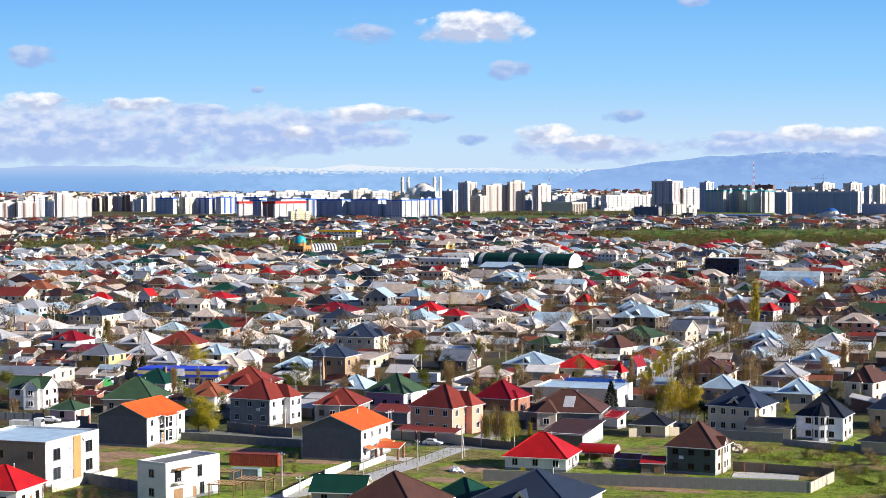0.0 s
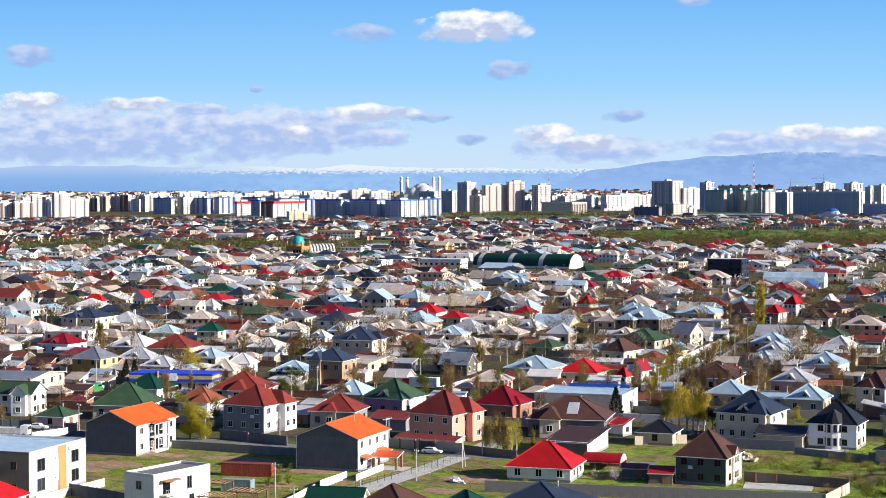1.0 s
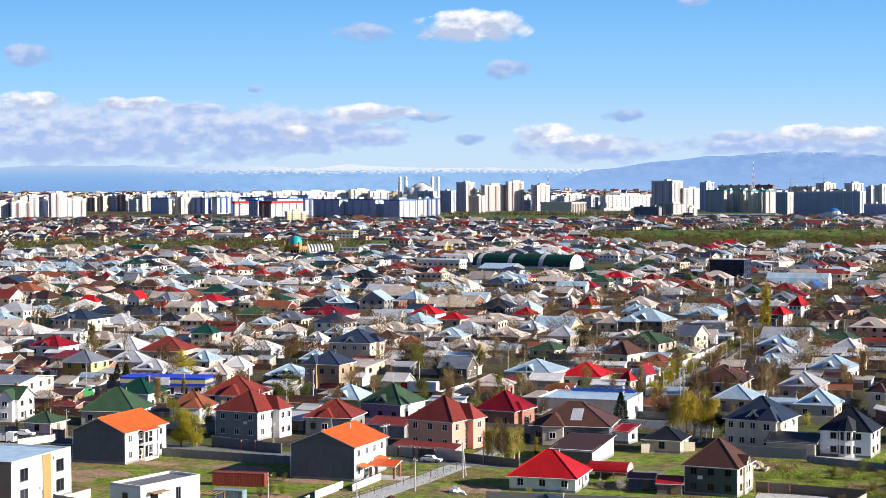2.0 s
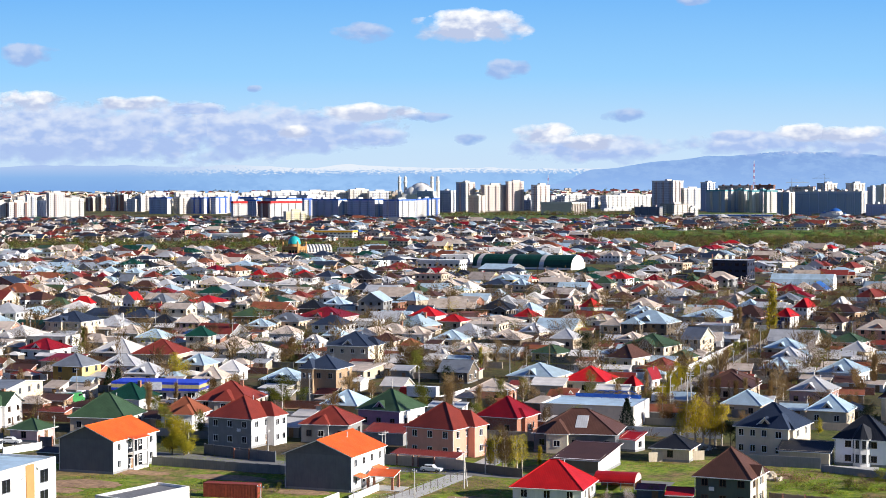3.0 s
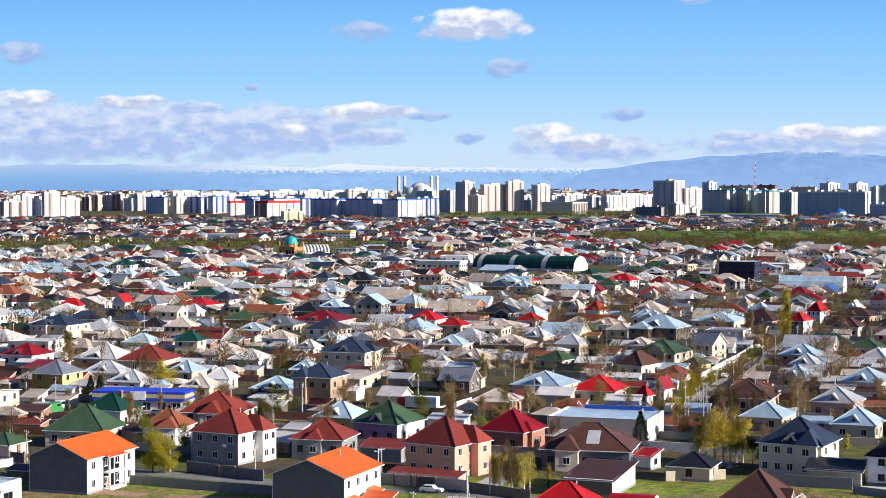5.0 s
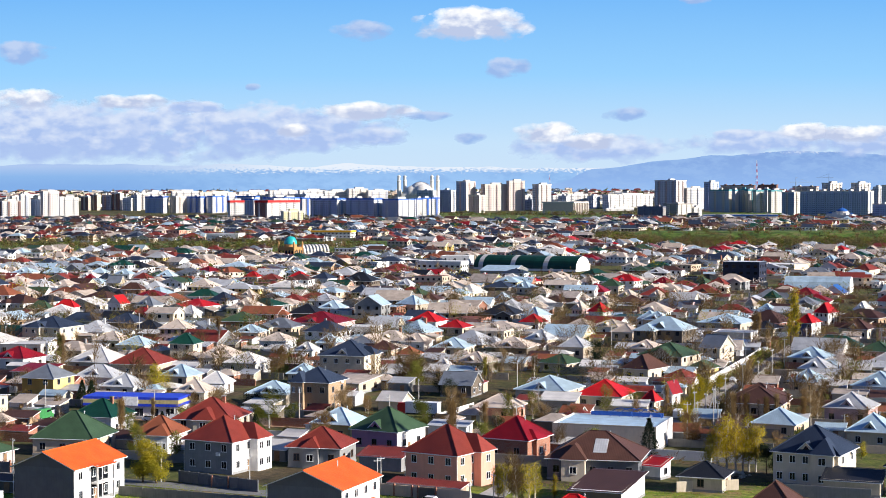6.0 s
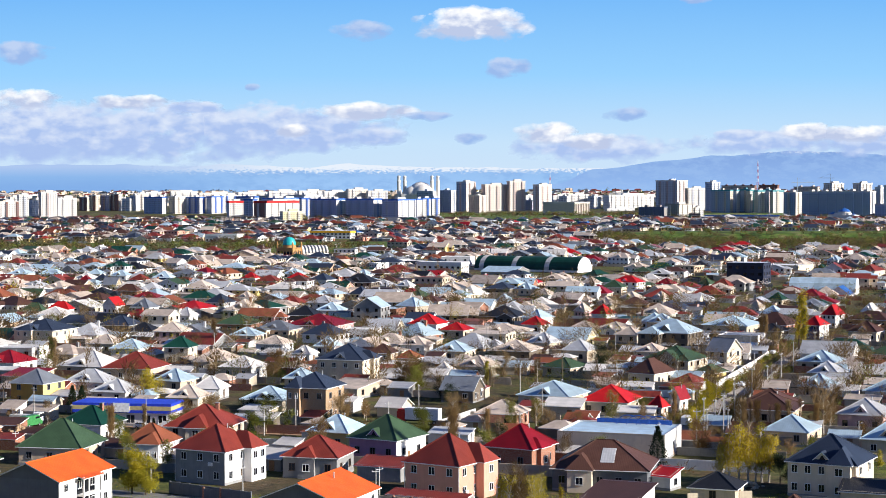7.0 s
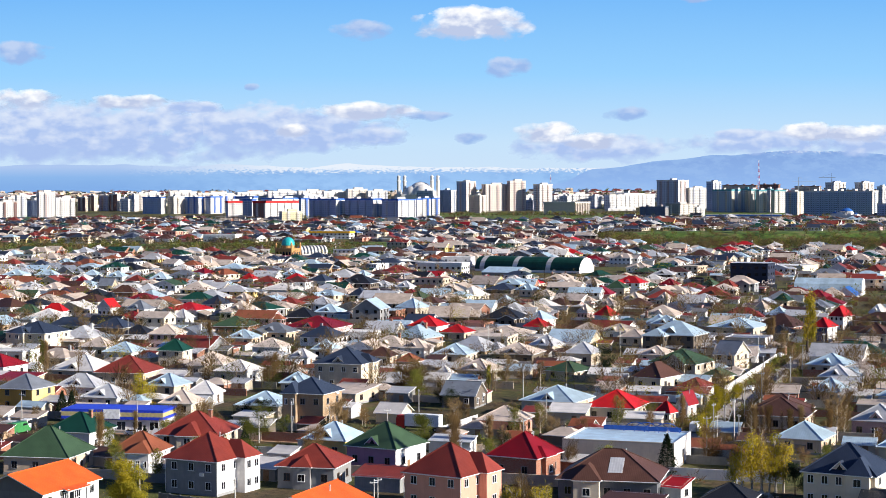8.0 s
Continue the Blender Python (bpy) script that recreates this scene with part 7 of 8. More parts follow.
# landmarks' grounds
KEEP += [(10, 125, 1170, 1275), (165, 222, 1100, 1160), (190, 240, 1005, 1050), (-140, -85, 1425, 1500), (-90, -62, 486, 508), (-135, -78, 1735, 1775), (-300, -240, 2335, 2370),
         (520, 590, 2390, 2450), (370, 490, 2480, 2520), (150, 185, 2085, 2115), (-265, -150, 1738, 1752)]
SPOTS = fill_town()


def clump(rnd, h, r, mat, count, upright=1.0, flake=0.42):
    """A small far tree: a stem and a crown of leaf flakes in an uneven cloud."""
    b = MB()
    b.tube([(0, 0, 0), (0, 0, h * 0.6)], 0.12, 0.05, BARK, 4)
    lobes = [(rnd.gauss(0, r * 0.35), rnd.gauss(0, r * 0.35), h * rnd.uniform(0.4, 0.85), r * rnd.uniform(0.35, 0.65)) for _ in range(5)]
    tips = []
    for i in range(count):
        lx, ly, lz, lr = rnd.choice(lobes)
        tips.append((lx + rnd.gauss(0, lr * 0.55), ly + rnd.gauss(0, lr * 0.55), lz + rnd.gauss(0, lr * 0.6 * upright)))
    if mat is LEAF_BUD and flake < 0.25:
        twig_cloud(b, tips, rnd, mat, h, 2.2)
    else:
        leaf_cloud(b, tips, rnd, flake, mat)
    return b


def plant_town():
    rnd = random.Random(5)
    odds = ["bud"] * 26 + ["green"] * 8 + ["yellow"] * 2 + ["dark"] * 3 + ["blossom"] * 2
    protos = {k: [clump(rnd, 6.0, 3.0, LEAVES[k], 230, 1.0, 0.13) for _ in range(4)] for k in sorted(set(odds))}
    tiny = {k: [clump(rnd, 6.0, 3.0, LEAVES[k], 30, 1.0, 0.34) for _ in range(4)] for k in sorted(set(odds))}
    bushy = [clump(rnd, 6.0, 3.4, m, 90, 0.8, 0.34) for m in (LEAF_OLIVE, LEAF_BUD, LEAF_OLIVE, LEAF_GREEN, LEAF_OLIVE, LEAF_BUD)]
    poplar = [clump(rnd, 9.0, 1.3, LEAF_BUD, 110, 2.4, 0.2) for k in range(3)]
    far = MB()
    near = 0
    for x, y, w in sorted(SPOTS, key=lambda s: s[1]):
        if y > 1600 and rnd.random() < 0.4:
            continue
        for _ in range(2 if w > 2 else 1):
            if rnd.random() > (0.6 if y < 1200 else 0.85):
                continue
            px_, py_ = x + rnd.uniform(-3, 3), y + rnd.uniform(-3, 3)
            if on_street(px_, py_) < 3.4 and py_ < 735 or not clear(px_, py_, -1.2):
                continue
            k = rnd.choice(odds)
            hh = rnd.uniform(4.5, 9.5)
            if py_ < 800 and near < 150:
                near += 1
                kind = "conifer" if k == "dark" and rnd.random() < 0.35 else rnd.choice(["round", "round", "round", "shrub", "shrub", "birch", "birch", "poplar"])
                if kind == "poplar" or k == "yellow" and rnd.random() < 0.6:
                    k = "bud"
                tree(round(px_, 1), round(py_, 1), round(hh * (1.35 if kind == "poplar" else 0.9 if kind != "shrub" else 0.6), 1), kind, k, rnd.randrange(2))
            elif rnd.random() < 0.10:
                far.merge(rnd.choice(poplar), (px_, py_, ground_z(px_, py_), rnd.random() * 6, rnd.uniform(0.8, 1.4)))
            else:
                far.merge(rnd.choice((protos if py_ < 950 else tiny)[k]), (px_, py_, ground_z(px_, py_), rnd.random() * 6, hh / 6.0))
    # wooded bands: by the little mosque and below the bank
    for x0, x1, y0, y1, n in ((-520, -50, 1505, 1580, 560), (-520, -160, 1580, 1690, 140), (150, 600, 1620, 1770, 1900), (160, 600, 1770, 1795, 150), (170, 600, 1795, 1830, 80), (0, 330, 2690, 2780, 260), (-500, -60, 2545, 2600, 200), (330, 640, 2480, 2560, 200)):
        for _ in range(n):
            px_, py_ = rnd.uniform(x0, x1), rnd.uniform(y0, y1)
            if clear(px_, py_, 0):
                far.merge(rnd.choice(bushy), (px_, py_, ground_z(px_, py_), rnd.random() * 6, rnd.uniform(0.75, 1.4)))
    tagged(part("far_trees", far), "budding garden trees between the far houses", "trees", kind="stuff")


plant_town()


def brush():
    """Bare shrubs, vines and garden scrub filling the gaps between walls and houses."""
    rnd = random.Random(77)
    protos = []
    for k in range(6):
        b = MB()
        tips = [(rnd.gauss(0, 0.9), rnd.gauss(0, 0.9), abs(rnd.gauss(0.5, 0.5))) for _ in range(24)]
        twig_cloud(b, tips, rnd, LEAF_BUD if k % 3 else LEAF_GREEN, 2.0, 1.8)
        leaf_cloud(b, tips[:12], rnd, 0.2, LEAF_BUD if k % 2 else LEAF_GREEN)
        protos.append(b)
    mb = MB()
    for x, y, w in SPOTS:
        if y > 1150:
            continue
        for _ in range(1):
            a, b = x + rnd.uniform(-9, 9), y + rnd.uniform(-9, 9)
            if b > 415 and clear(a, b, -2.5) and (on_street(a, b) > 3.2 or b > 1100):
                mb.merge(rnd.choice(protos), (a, b, 0, rnd.random() * 6, rnd.uniform(0.6, 1.5)))
    for k in range(330):                     # along the long street
        v = rnd.uniform(-30, 250)
        s = rnd.choice([-1, 1]) * rnd.uniform(3.4, 6.5)
        mb.merge(rnd.choice(protos), (56.9 + UY.x * v + UX.x * s, 483.4 + UY.y * v + UX.y * s, 0, rnd.random() * 6, rnd.uniform(0.7, 1.6)))
    tagged(part("garden_scrub", mb), "brown spring scrub and shrubs in gardens and verges", "shrubs", kind="stuff")


brush()


def hillside():
    """Small houses and trees on the rising land past the tower blocks."""
    rnd = random.Random(9)
    mb, tr = MB(), MB()
    protos = [clump(rnd, 7.0, 5.0, LEAVES[k], 26, 0.8, 1.2) for k in ("dark", "green", "bud", "dark")]
    for _ in range(1500):
        x, y = rnd.uniform(-1350, 1350), 3300 + 1620 * rnd.random() ** 0.6
        z = ground_z(x, y)
        if rnd.random() < 0.6:
            simple_house(mb, mb, rnd.uniform(11, 24), rnd.uniform(9, 14), rnd.uniform(3.5, 8), rnd.uniform(2, 4), rnd.choice(["hip", "gablex", "hip", "flat"]),
                         ROOFS[rnd.choice(["maroon", "beige", "white", "grey", "brown", "dark", "maroon"])], WALLS[rnd.choice(["white", "cream", "beige", "white"])], rnd, False,
                         (x, y, z, radians(rnd.uniform(-40, 40))), False)
        else:
            tr.merge(rnd.choice(protos), (x, y, z, rnd.random() * 6, rnd.uniform(0.8, 1.5)))
    tagged(part("hillside_houses", mb), "scattered pale houses on the rising land", "houses", kind="stuff")
    tagged(part("hillside_trees", tr), "dark trees among the hillside houses", "trees", kind="stuff")


hillside()


# ---- landmarks and tower blocks ----
# most fronts take dull colours for shade and haze, flanks pale ones for sunlight
CITY_BODY = dict(
    white=plaster("block_white", (0.67, 0.645, 0.61)), cream=plaster("block_cream", (0.65, 0.59, 0.52)), grey=plaster("block_shade_trim_grey", (0.58, 0.60, 0.66)),
    azure=plaster("block_azure", (0.05, 0.15, 0.55)), red=plaster("block_red", (0.50, 0.03, 0.03)), blue=plaster("block_shade_trim_blue", (0.44, 0.51, 0.67)), brown=plaster("block_brown", (0.24, 0.12, 0.09)), sand=plaster("block_sand", (0.60, 0.52, 0.42)),
    raw=plaster("block_raw_concrete", (0.30, 0.28, 0.26)), teal=plaster("block_teal", (0.10, 0.30, 0.34)), navy=plaster("block_shade_trim_navy", (0.37, 0.43, 0.55)),
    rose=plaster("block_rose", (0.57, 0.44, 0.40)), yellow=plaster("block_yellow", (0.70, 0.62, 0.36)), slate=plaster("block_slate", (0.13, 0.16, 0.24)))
CITY_PANE = simple("block_pane", (0.12, 0.13, 0.16), 0.5, 0, 0.3, 0.2)


CITY_WORDS = {"white": "white", "cream": "cream", "grey": "grey", "blue": "pale blue", "brown": "brown", "sand": "sand-coloured", "raw": "bare concrete", "teal": "teal", "navy": "grey-blue",
              "azure": "bright blue", "red": "red", "rose": "rose", "yellow": "pale yellow", "slate": "dark"}
CITY_MESHES = {}


def block(x, y, W, D, h, turn, front, side, trim, bay):
    """A tower block: body with a front mostly coloured as in hazy shade and a flank as in sun, cornice, stair-heads,
    projecting bays and rows of windows on the two sides that face the town.
    """
    t = thing("apartment_block", x, y, ground_z(x, y), turn, CITY_WORDS[front] + " and " + CITY_WORDS[side] + " multi-storey apartment block on the town's far edge", "apartment block", "tower blocks")
    fm, sm, tm, bm = (CITY_BODY[k] for k in (front, side, trim, bay))
    a, c = W / 2, D / 2
    mb = MB()
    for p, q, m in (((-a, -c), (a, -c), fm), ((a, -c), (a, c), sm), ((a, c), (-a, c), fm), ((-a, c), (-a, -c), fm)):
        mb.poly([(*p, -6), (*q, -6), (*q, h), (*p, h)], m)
    part("wall", mb, t)
    band = {"red": 2.8, "azure": 1.7, "teal": 2.2}.get(trim, 1.0)
    rf = MB()
    rf.box(-a - 0.4, a + 0.4, -c - 0.4, c + 0.4, h - band, h + 0.5, tm, ROOFS["tar"])
    for k in range(max(1, int(W / 22))):                       # stair-heads
        u = -a + (k + 0.5) * W / max(1, int(W / 22))
        rf.box(u - 2.6, u + 2.6, -c * 0.3, c * 0.6, h + 0.5, h + 3.0, sm)
    part("roof", rf, t)
    floors = max(2, round(h / 3.0))
    fh = h / floors
    wd = MB()
    for face, length in (("f", W), ("r", D)):
        n = max(2, round(length / 3.7))
        stacks = [k for k in range(n) if k % 4 == 2 and n > 3]
        for k in range(n):
            u = -length / 2 + (k + 0.5) * length / n
            out, ww = (1.25, length / n * 0.62) if k in stacks else (0.05, 1.5)
            if k in stacks:
                key = (round(length / n, 1), round(h - band), bay)
                if key not in CITY_MESHES:
                    b = MB()
                    b.box(-length / n * 0.42, length / n * 0.42, -1.2, 0.0, 1.0, round(h - band) + (0.6 if trim in ("azure", "teal") else 0.0), bm)
                    CITY_MESHES[key] = b.mesh("bay")
                part("bay", CITY_MESHES[key], t, m=pose(u, -c, 0) if face == "f" else pose(a, u, 0, 0, 0, 90))
            for fl in range(floors):
                z0 = (fl + 0.32) * fh
                z1 = z0 + 1.35
                if z1 > h - band - 0.2:
                    continue
                if face == "f":
                    wd.poly([(u - ww / 2, -c - out, z0), (u + ww / 2, -c - out, z0), (u + ww / 2, -c - out, z1), (u - ww / 2, -c - out, z1)], CITY_PANE)
                else:
                    wd.poly([(a + out, u - ww / 2, z0), (a + out, u + ww / 2, z0), (a + out, u + ww / 2, z1), (a + out, u - ww / 2, z1)], CITY_PANE)
    tagged(part("glazing", wd, t), kind="stuff")
    return t


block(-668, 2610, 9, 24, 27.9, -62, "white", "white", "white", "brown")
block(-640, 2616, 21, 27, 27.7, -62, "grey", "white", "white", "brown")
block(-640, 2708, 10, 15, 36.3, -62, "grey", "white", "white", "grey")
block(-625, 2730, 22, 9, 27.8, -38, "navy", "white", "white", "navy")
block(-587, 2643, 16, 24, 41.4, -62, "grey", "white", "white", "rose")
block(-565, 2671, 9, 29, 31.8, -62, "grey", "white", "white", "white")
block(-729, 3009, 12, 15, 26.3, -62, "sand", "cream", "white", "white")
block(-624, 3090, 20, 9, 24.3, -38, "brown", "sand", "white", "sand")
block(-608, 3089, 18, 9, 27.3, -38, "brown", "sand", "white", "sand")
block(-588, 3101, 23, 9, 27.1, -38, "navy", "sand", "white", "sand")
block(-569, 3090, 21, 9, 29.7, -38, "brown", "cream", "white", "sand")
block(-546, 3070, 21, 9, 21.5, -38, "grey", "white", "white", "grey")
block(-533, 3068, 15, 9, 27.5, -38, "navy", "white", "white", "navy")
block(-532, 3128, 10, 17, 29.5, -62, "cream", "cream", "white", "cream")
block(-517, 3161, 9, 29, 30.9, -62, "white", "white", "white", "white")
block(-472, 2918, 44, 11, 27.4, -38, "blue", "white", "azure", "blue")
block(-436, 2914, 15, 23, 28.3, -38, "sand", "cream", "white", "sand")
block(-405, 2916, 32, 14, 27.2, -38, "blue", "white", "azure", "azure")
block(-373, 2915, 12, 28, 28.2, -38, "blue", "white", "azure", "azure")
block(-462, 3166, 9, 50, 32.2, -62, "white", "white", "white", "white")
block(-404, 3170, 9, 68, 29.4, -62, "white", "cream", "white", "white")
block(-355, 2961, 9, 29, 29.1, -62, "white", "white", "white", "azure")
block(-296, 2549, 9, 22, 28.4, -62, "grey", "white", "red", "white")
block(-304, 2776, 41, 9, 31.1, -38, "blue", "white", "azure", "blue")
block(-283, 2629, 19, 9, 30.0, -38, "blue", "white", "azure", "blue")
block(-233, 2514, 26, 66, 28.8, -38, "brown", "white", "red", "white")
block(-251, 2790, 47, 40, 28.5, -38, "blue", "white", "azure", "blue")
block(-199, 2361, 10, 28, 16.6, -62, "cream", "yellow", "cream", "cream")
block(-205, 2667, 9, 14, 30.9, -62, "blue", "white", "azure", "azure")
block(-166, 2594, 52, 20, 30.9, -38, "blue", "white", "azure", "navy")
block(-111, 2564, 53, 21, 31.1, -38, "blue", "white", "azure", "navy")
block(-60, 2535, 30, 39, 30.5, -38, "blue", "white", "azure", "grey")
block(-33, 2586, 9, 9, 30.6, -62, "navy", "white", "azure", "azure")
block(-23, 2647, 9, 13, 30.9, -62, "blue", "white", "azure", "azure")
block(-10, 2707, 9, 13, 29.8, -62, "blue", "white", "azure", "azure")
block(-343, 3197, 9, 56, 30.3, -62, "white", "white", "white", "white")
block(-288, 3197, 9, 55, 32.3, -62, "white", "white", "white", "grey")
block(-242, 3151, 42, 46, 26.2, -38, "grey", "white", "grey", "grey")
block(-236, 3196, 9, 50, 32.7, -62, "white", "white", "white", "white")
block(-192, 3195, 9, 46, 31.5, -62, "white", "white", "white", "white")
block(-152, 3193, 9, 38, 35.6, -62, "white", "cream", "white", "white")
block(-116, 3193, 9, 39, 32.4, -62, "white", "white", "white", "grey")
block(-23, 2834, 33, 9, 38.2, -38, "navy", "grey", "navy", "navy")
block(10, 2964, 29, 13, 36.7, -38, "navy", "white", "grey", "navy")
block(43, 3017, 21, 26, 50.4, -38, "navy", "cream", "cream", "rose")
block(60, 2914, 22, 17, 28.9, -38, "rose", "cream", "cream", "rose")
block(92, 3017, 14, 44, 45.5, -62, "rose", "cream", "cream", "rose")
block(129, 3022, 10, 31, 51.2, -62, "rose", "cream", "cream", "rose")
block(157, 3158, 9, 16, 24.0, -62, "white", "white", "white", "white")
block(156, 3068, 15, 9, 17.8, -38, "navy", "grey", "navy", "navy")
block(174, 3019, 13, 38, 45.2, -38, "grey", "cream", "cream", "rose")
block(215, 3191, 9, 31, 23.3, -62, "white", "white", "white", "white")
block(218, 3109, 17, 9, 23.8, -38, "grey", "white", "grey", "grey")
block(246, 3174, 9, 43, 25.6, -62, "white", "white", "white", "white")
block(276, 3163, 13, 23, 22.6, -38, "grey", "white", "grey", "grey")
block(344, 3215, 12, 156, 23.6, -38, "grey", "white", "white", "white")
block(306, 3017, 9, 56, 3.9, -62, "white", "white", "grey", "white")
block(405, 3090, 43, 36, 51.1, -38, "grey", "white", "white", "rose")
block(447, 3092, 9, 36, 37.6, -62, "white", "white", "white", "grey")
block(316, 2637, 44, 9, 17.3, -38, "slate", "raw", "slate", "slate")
block(363, 2687, 26, 45, 20.3, -38, "raw", "cream", "raw", "cream")
block(392, 2698, 9, 15, 14.6, -62, "white", "white", "white", "white")
block(465, 3015, 13, 28, 48.9, -38, "blue", "white", "white", "blue")
block(465, 2915, 35, 10, 37.2, -38, "navy", "sand", "teal", "sand")
block(488, 2917, 9, 12, 37.2, -38, "navy", "white", "teal", "sand")
block(504, 2918, 15, 10, 38.1, -38, "navy", "teal", "teal", "sand")
block(512, 2907, 9, 14, 37.3, -62, "sand", "white", "teal", "teal")
block(522, 2888, 9, 15, 36.7, -62, "sand", "white", "teal", "sand")
block(539, 2907, 9, 10, 38.2, -38, "navy", "white", "teal", "teal")
block(548, 2879, 9, 22, 36.8, -62, "sand", "white", "teal", "sand")
block(553, 2775, 21, 22, 36.1, -38, "navy", "cream", "white", "sand")
block(608, 2702, 112, 21, 38.7, -38, "navy", "cream", "white", "blue")
block(686, 3074, 16, 48, 46.1, -38, "grey", "cream", "cream", "cream")
block(736, 3073, 15, 47, 46.0, -38, "grey", "cream", "cream", "cream")
block(737, 2960, 10, 16, 40.7, -38, "grey", "white", "white", "grey")
block(746, 2917, 14, 32, 44.0, -38, "grey", "cream", "cream", "cream")
block(649, 2523, 60, 12, 22.2, -38, "blue", "white", "white", "blue")
block(739, 4332, 92, 9, 25.2, -38, "sand", "brown", "brown", "sand")
block(820, 4371, 55, 9, 26.0, -38, "brown", "brown", "brown", "brown")
block(906, 4325, 65, 13, 22.1, -38, "sand", "cream", "brown", "sand")


def vault(x, y, W, D, h, turn, mats, wall_mat, label, name="vaulted_hangar", bands=9, side=1.5):
    """A long barrel-roofed hall, its axis along local x, with end walls and roof bands."""
    t = thing(name, x, y, ground_z(x, y), turn, label, "hall")
    for k in range(bands):
        x0, x1 = -W / 2 + k * W / bands, -W / 2 + (k + 1) * W / bands
        b = MB()
        arc = [(math.cos(q * math.pi / 14) * D / 2, side + math.sin(q * math.pi / 14) * (h - side)) for q in range(15)]
        for (ya, za), (yb, zb) in zip(arc, arc[1:]):
            b.poly([(x0, yb, zb), (x0, ya, za), (x1, ya, za), (x1, yb, zb)], mats[k % len(mats)])
        part("roof_band", b, t)
    w = MB()
    for s in (-1, 1):
        w.poly([(s * W / 2, ya, za) for ya, za in (arc if s > 0 else arc[::-1])] + ([(W / 2, -D / 2, 0), (W / 2, D / 2, 0)] if s > 0 else [(-W / 2, D / 2, 0), (-W / 2, -D / 2, 0)]), wall_mat)
    w.box(-W / 2 + 0.01, W / 2 - 0.01, -D / 2 - 0.05, D / 2 + 0.05, 0, side, wall_mat)
    part("wall", w, t)
    return t


vault(63, 1265, 81, 21, 10.3, -32, [ROOFS["teal"]] + ([ROOFS["white"]] + [ROOFS["teal"]] * 6) * 3, WALLS["white"], "long dark green vaulted hangar with white bands and end", bands=22)
vault(212, 1030, 36, 22, 9, -19, [ROOFS["sky"]], WALLS["white"], "pale blue vaulted storage hall with a white end", bands=8)
vault(-104, 1472, 22, 14, 8, 25, [ROOFS["white"], ROOFS["slate"]], WALLS["white"], "small vaulted hall with white and navy striped roof", bands=15)


def black_house():
    t = thing("commercial_building", 190, 1140, 0, -25, "black clad three-storey commercial building with dark windows", "building")
    part("wall", body(23, 18, 12.5, WALLS["black"], 0.6), t)
    r = MB()
    r.box(-11.8, 11.8, -9.3, 9.3, 12.5, 13.1, WALLS["black"], ROOFS["zinc"])
    part("roof", r, t)
    for k in range(5):
        for fl in range(3):
            window(t, "f", 23 * (k + 0.5) / 5, 1.3 + fl * 4, 2.4, 1.8, 23, 18, WALLS["grey"])
    for k in range(3):
        for fl in range(3):
            window(t, "r", 18 * (k + 0.5) / 3, 1.3 + fl * 4, 2.6, 2.0, 23, 18, WALLS["grey"])
    return t


black_house()


def little_mosque():
    """A brick prayer hall with an arcade, corner turrets and a turquoise dome on a drum."""
    t = thing("small_mosque", -121, 1449, ground_z(-121, 1449), -30, "sand-brick mosque with a turquoise dome and arcade", "mosque")
    wall = WALLS["tan"]
    part("wall", body(15, 12, 6.6, wall, 0.6), t)
    p = MB()
    p.box(-7.8, 7.8, -6.3, 6.3, 6.6, 7.2, wall)
    p.lathe([(5.0, 7.2), (5.0, 9.2), (5.3, 9.3)], wall, 20)
    part("drum", p, t)
    d = MB()
    d.lathe([(5.3 * math.cos(q * math.pi / 20) ** 0.8 if q < 10 else 0.0, 9.3 + 6.4 * math.sin(q * math.pi / 20)) for q in range(11)], simple("turquoise_dome", (0.02, 0.36, 0.36), 0.4, 0, 0.15), 24)
    d.tube([(0, 0, 15.5), (0, 0, 17.4)], 0.15, 0.05, STEEL)
    part("dome", d, t, "turquoise tiled dome", smooth=True)
    for k in range(5):
        b = MB()
        b.box(-0.95, 0.95, -0.1, 0.05, 0.6, 3.4, PANE)
        b.lathe([(0.95, 3.4), (0.7, 4.1), (0.0, 4.6)], PANE, 8)
        part("arch", b, t, m=pose(-6 + k * 3.0, -6.05, 0))
    for k in range(4):
        b = MB()
        b.box(-0.8, 0.8, -0.1, 0.05, 0.6, 3.4, PANE)
        b.lathe([(0.8, 3.4), (0.6, 4.0), (0.0, 4.4)], PANE, 8)
        part("arch", b, t, m=pose(7.55, -4.5 + k * 3.0, 0, 0, 0, 90))
    for sx, sy in ((-1, -1), (1, -1), (1, 1), (-1, 1)):
        m = MB()
        m.lathe([(0.8, 0), (0.8, 9.5), (1.1, 9.7), (0.7, 10.4), (0.0, 12.4)], wall, 10)
        part("turret", m, t, m=pose(sx * 7.4, sy * 5.9, 0))
    return t


little_mosque()


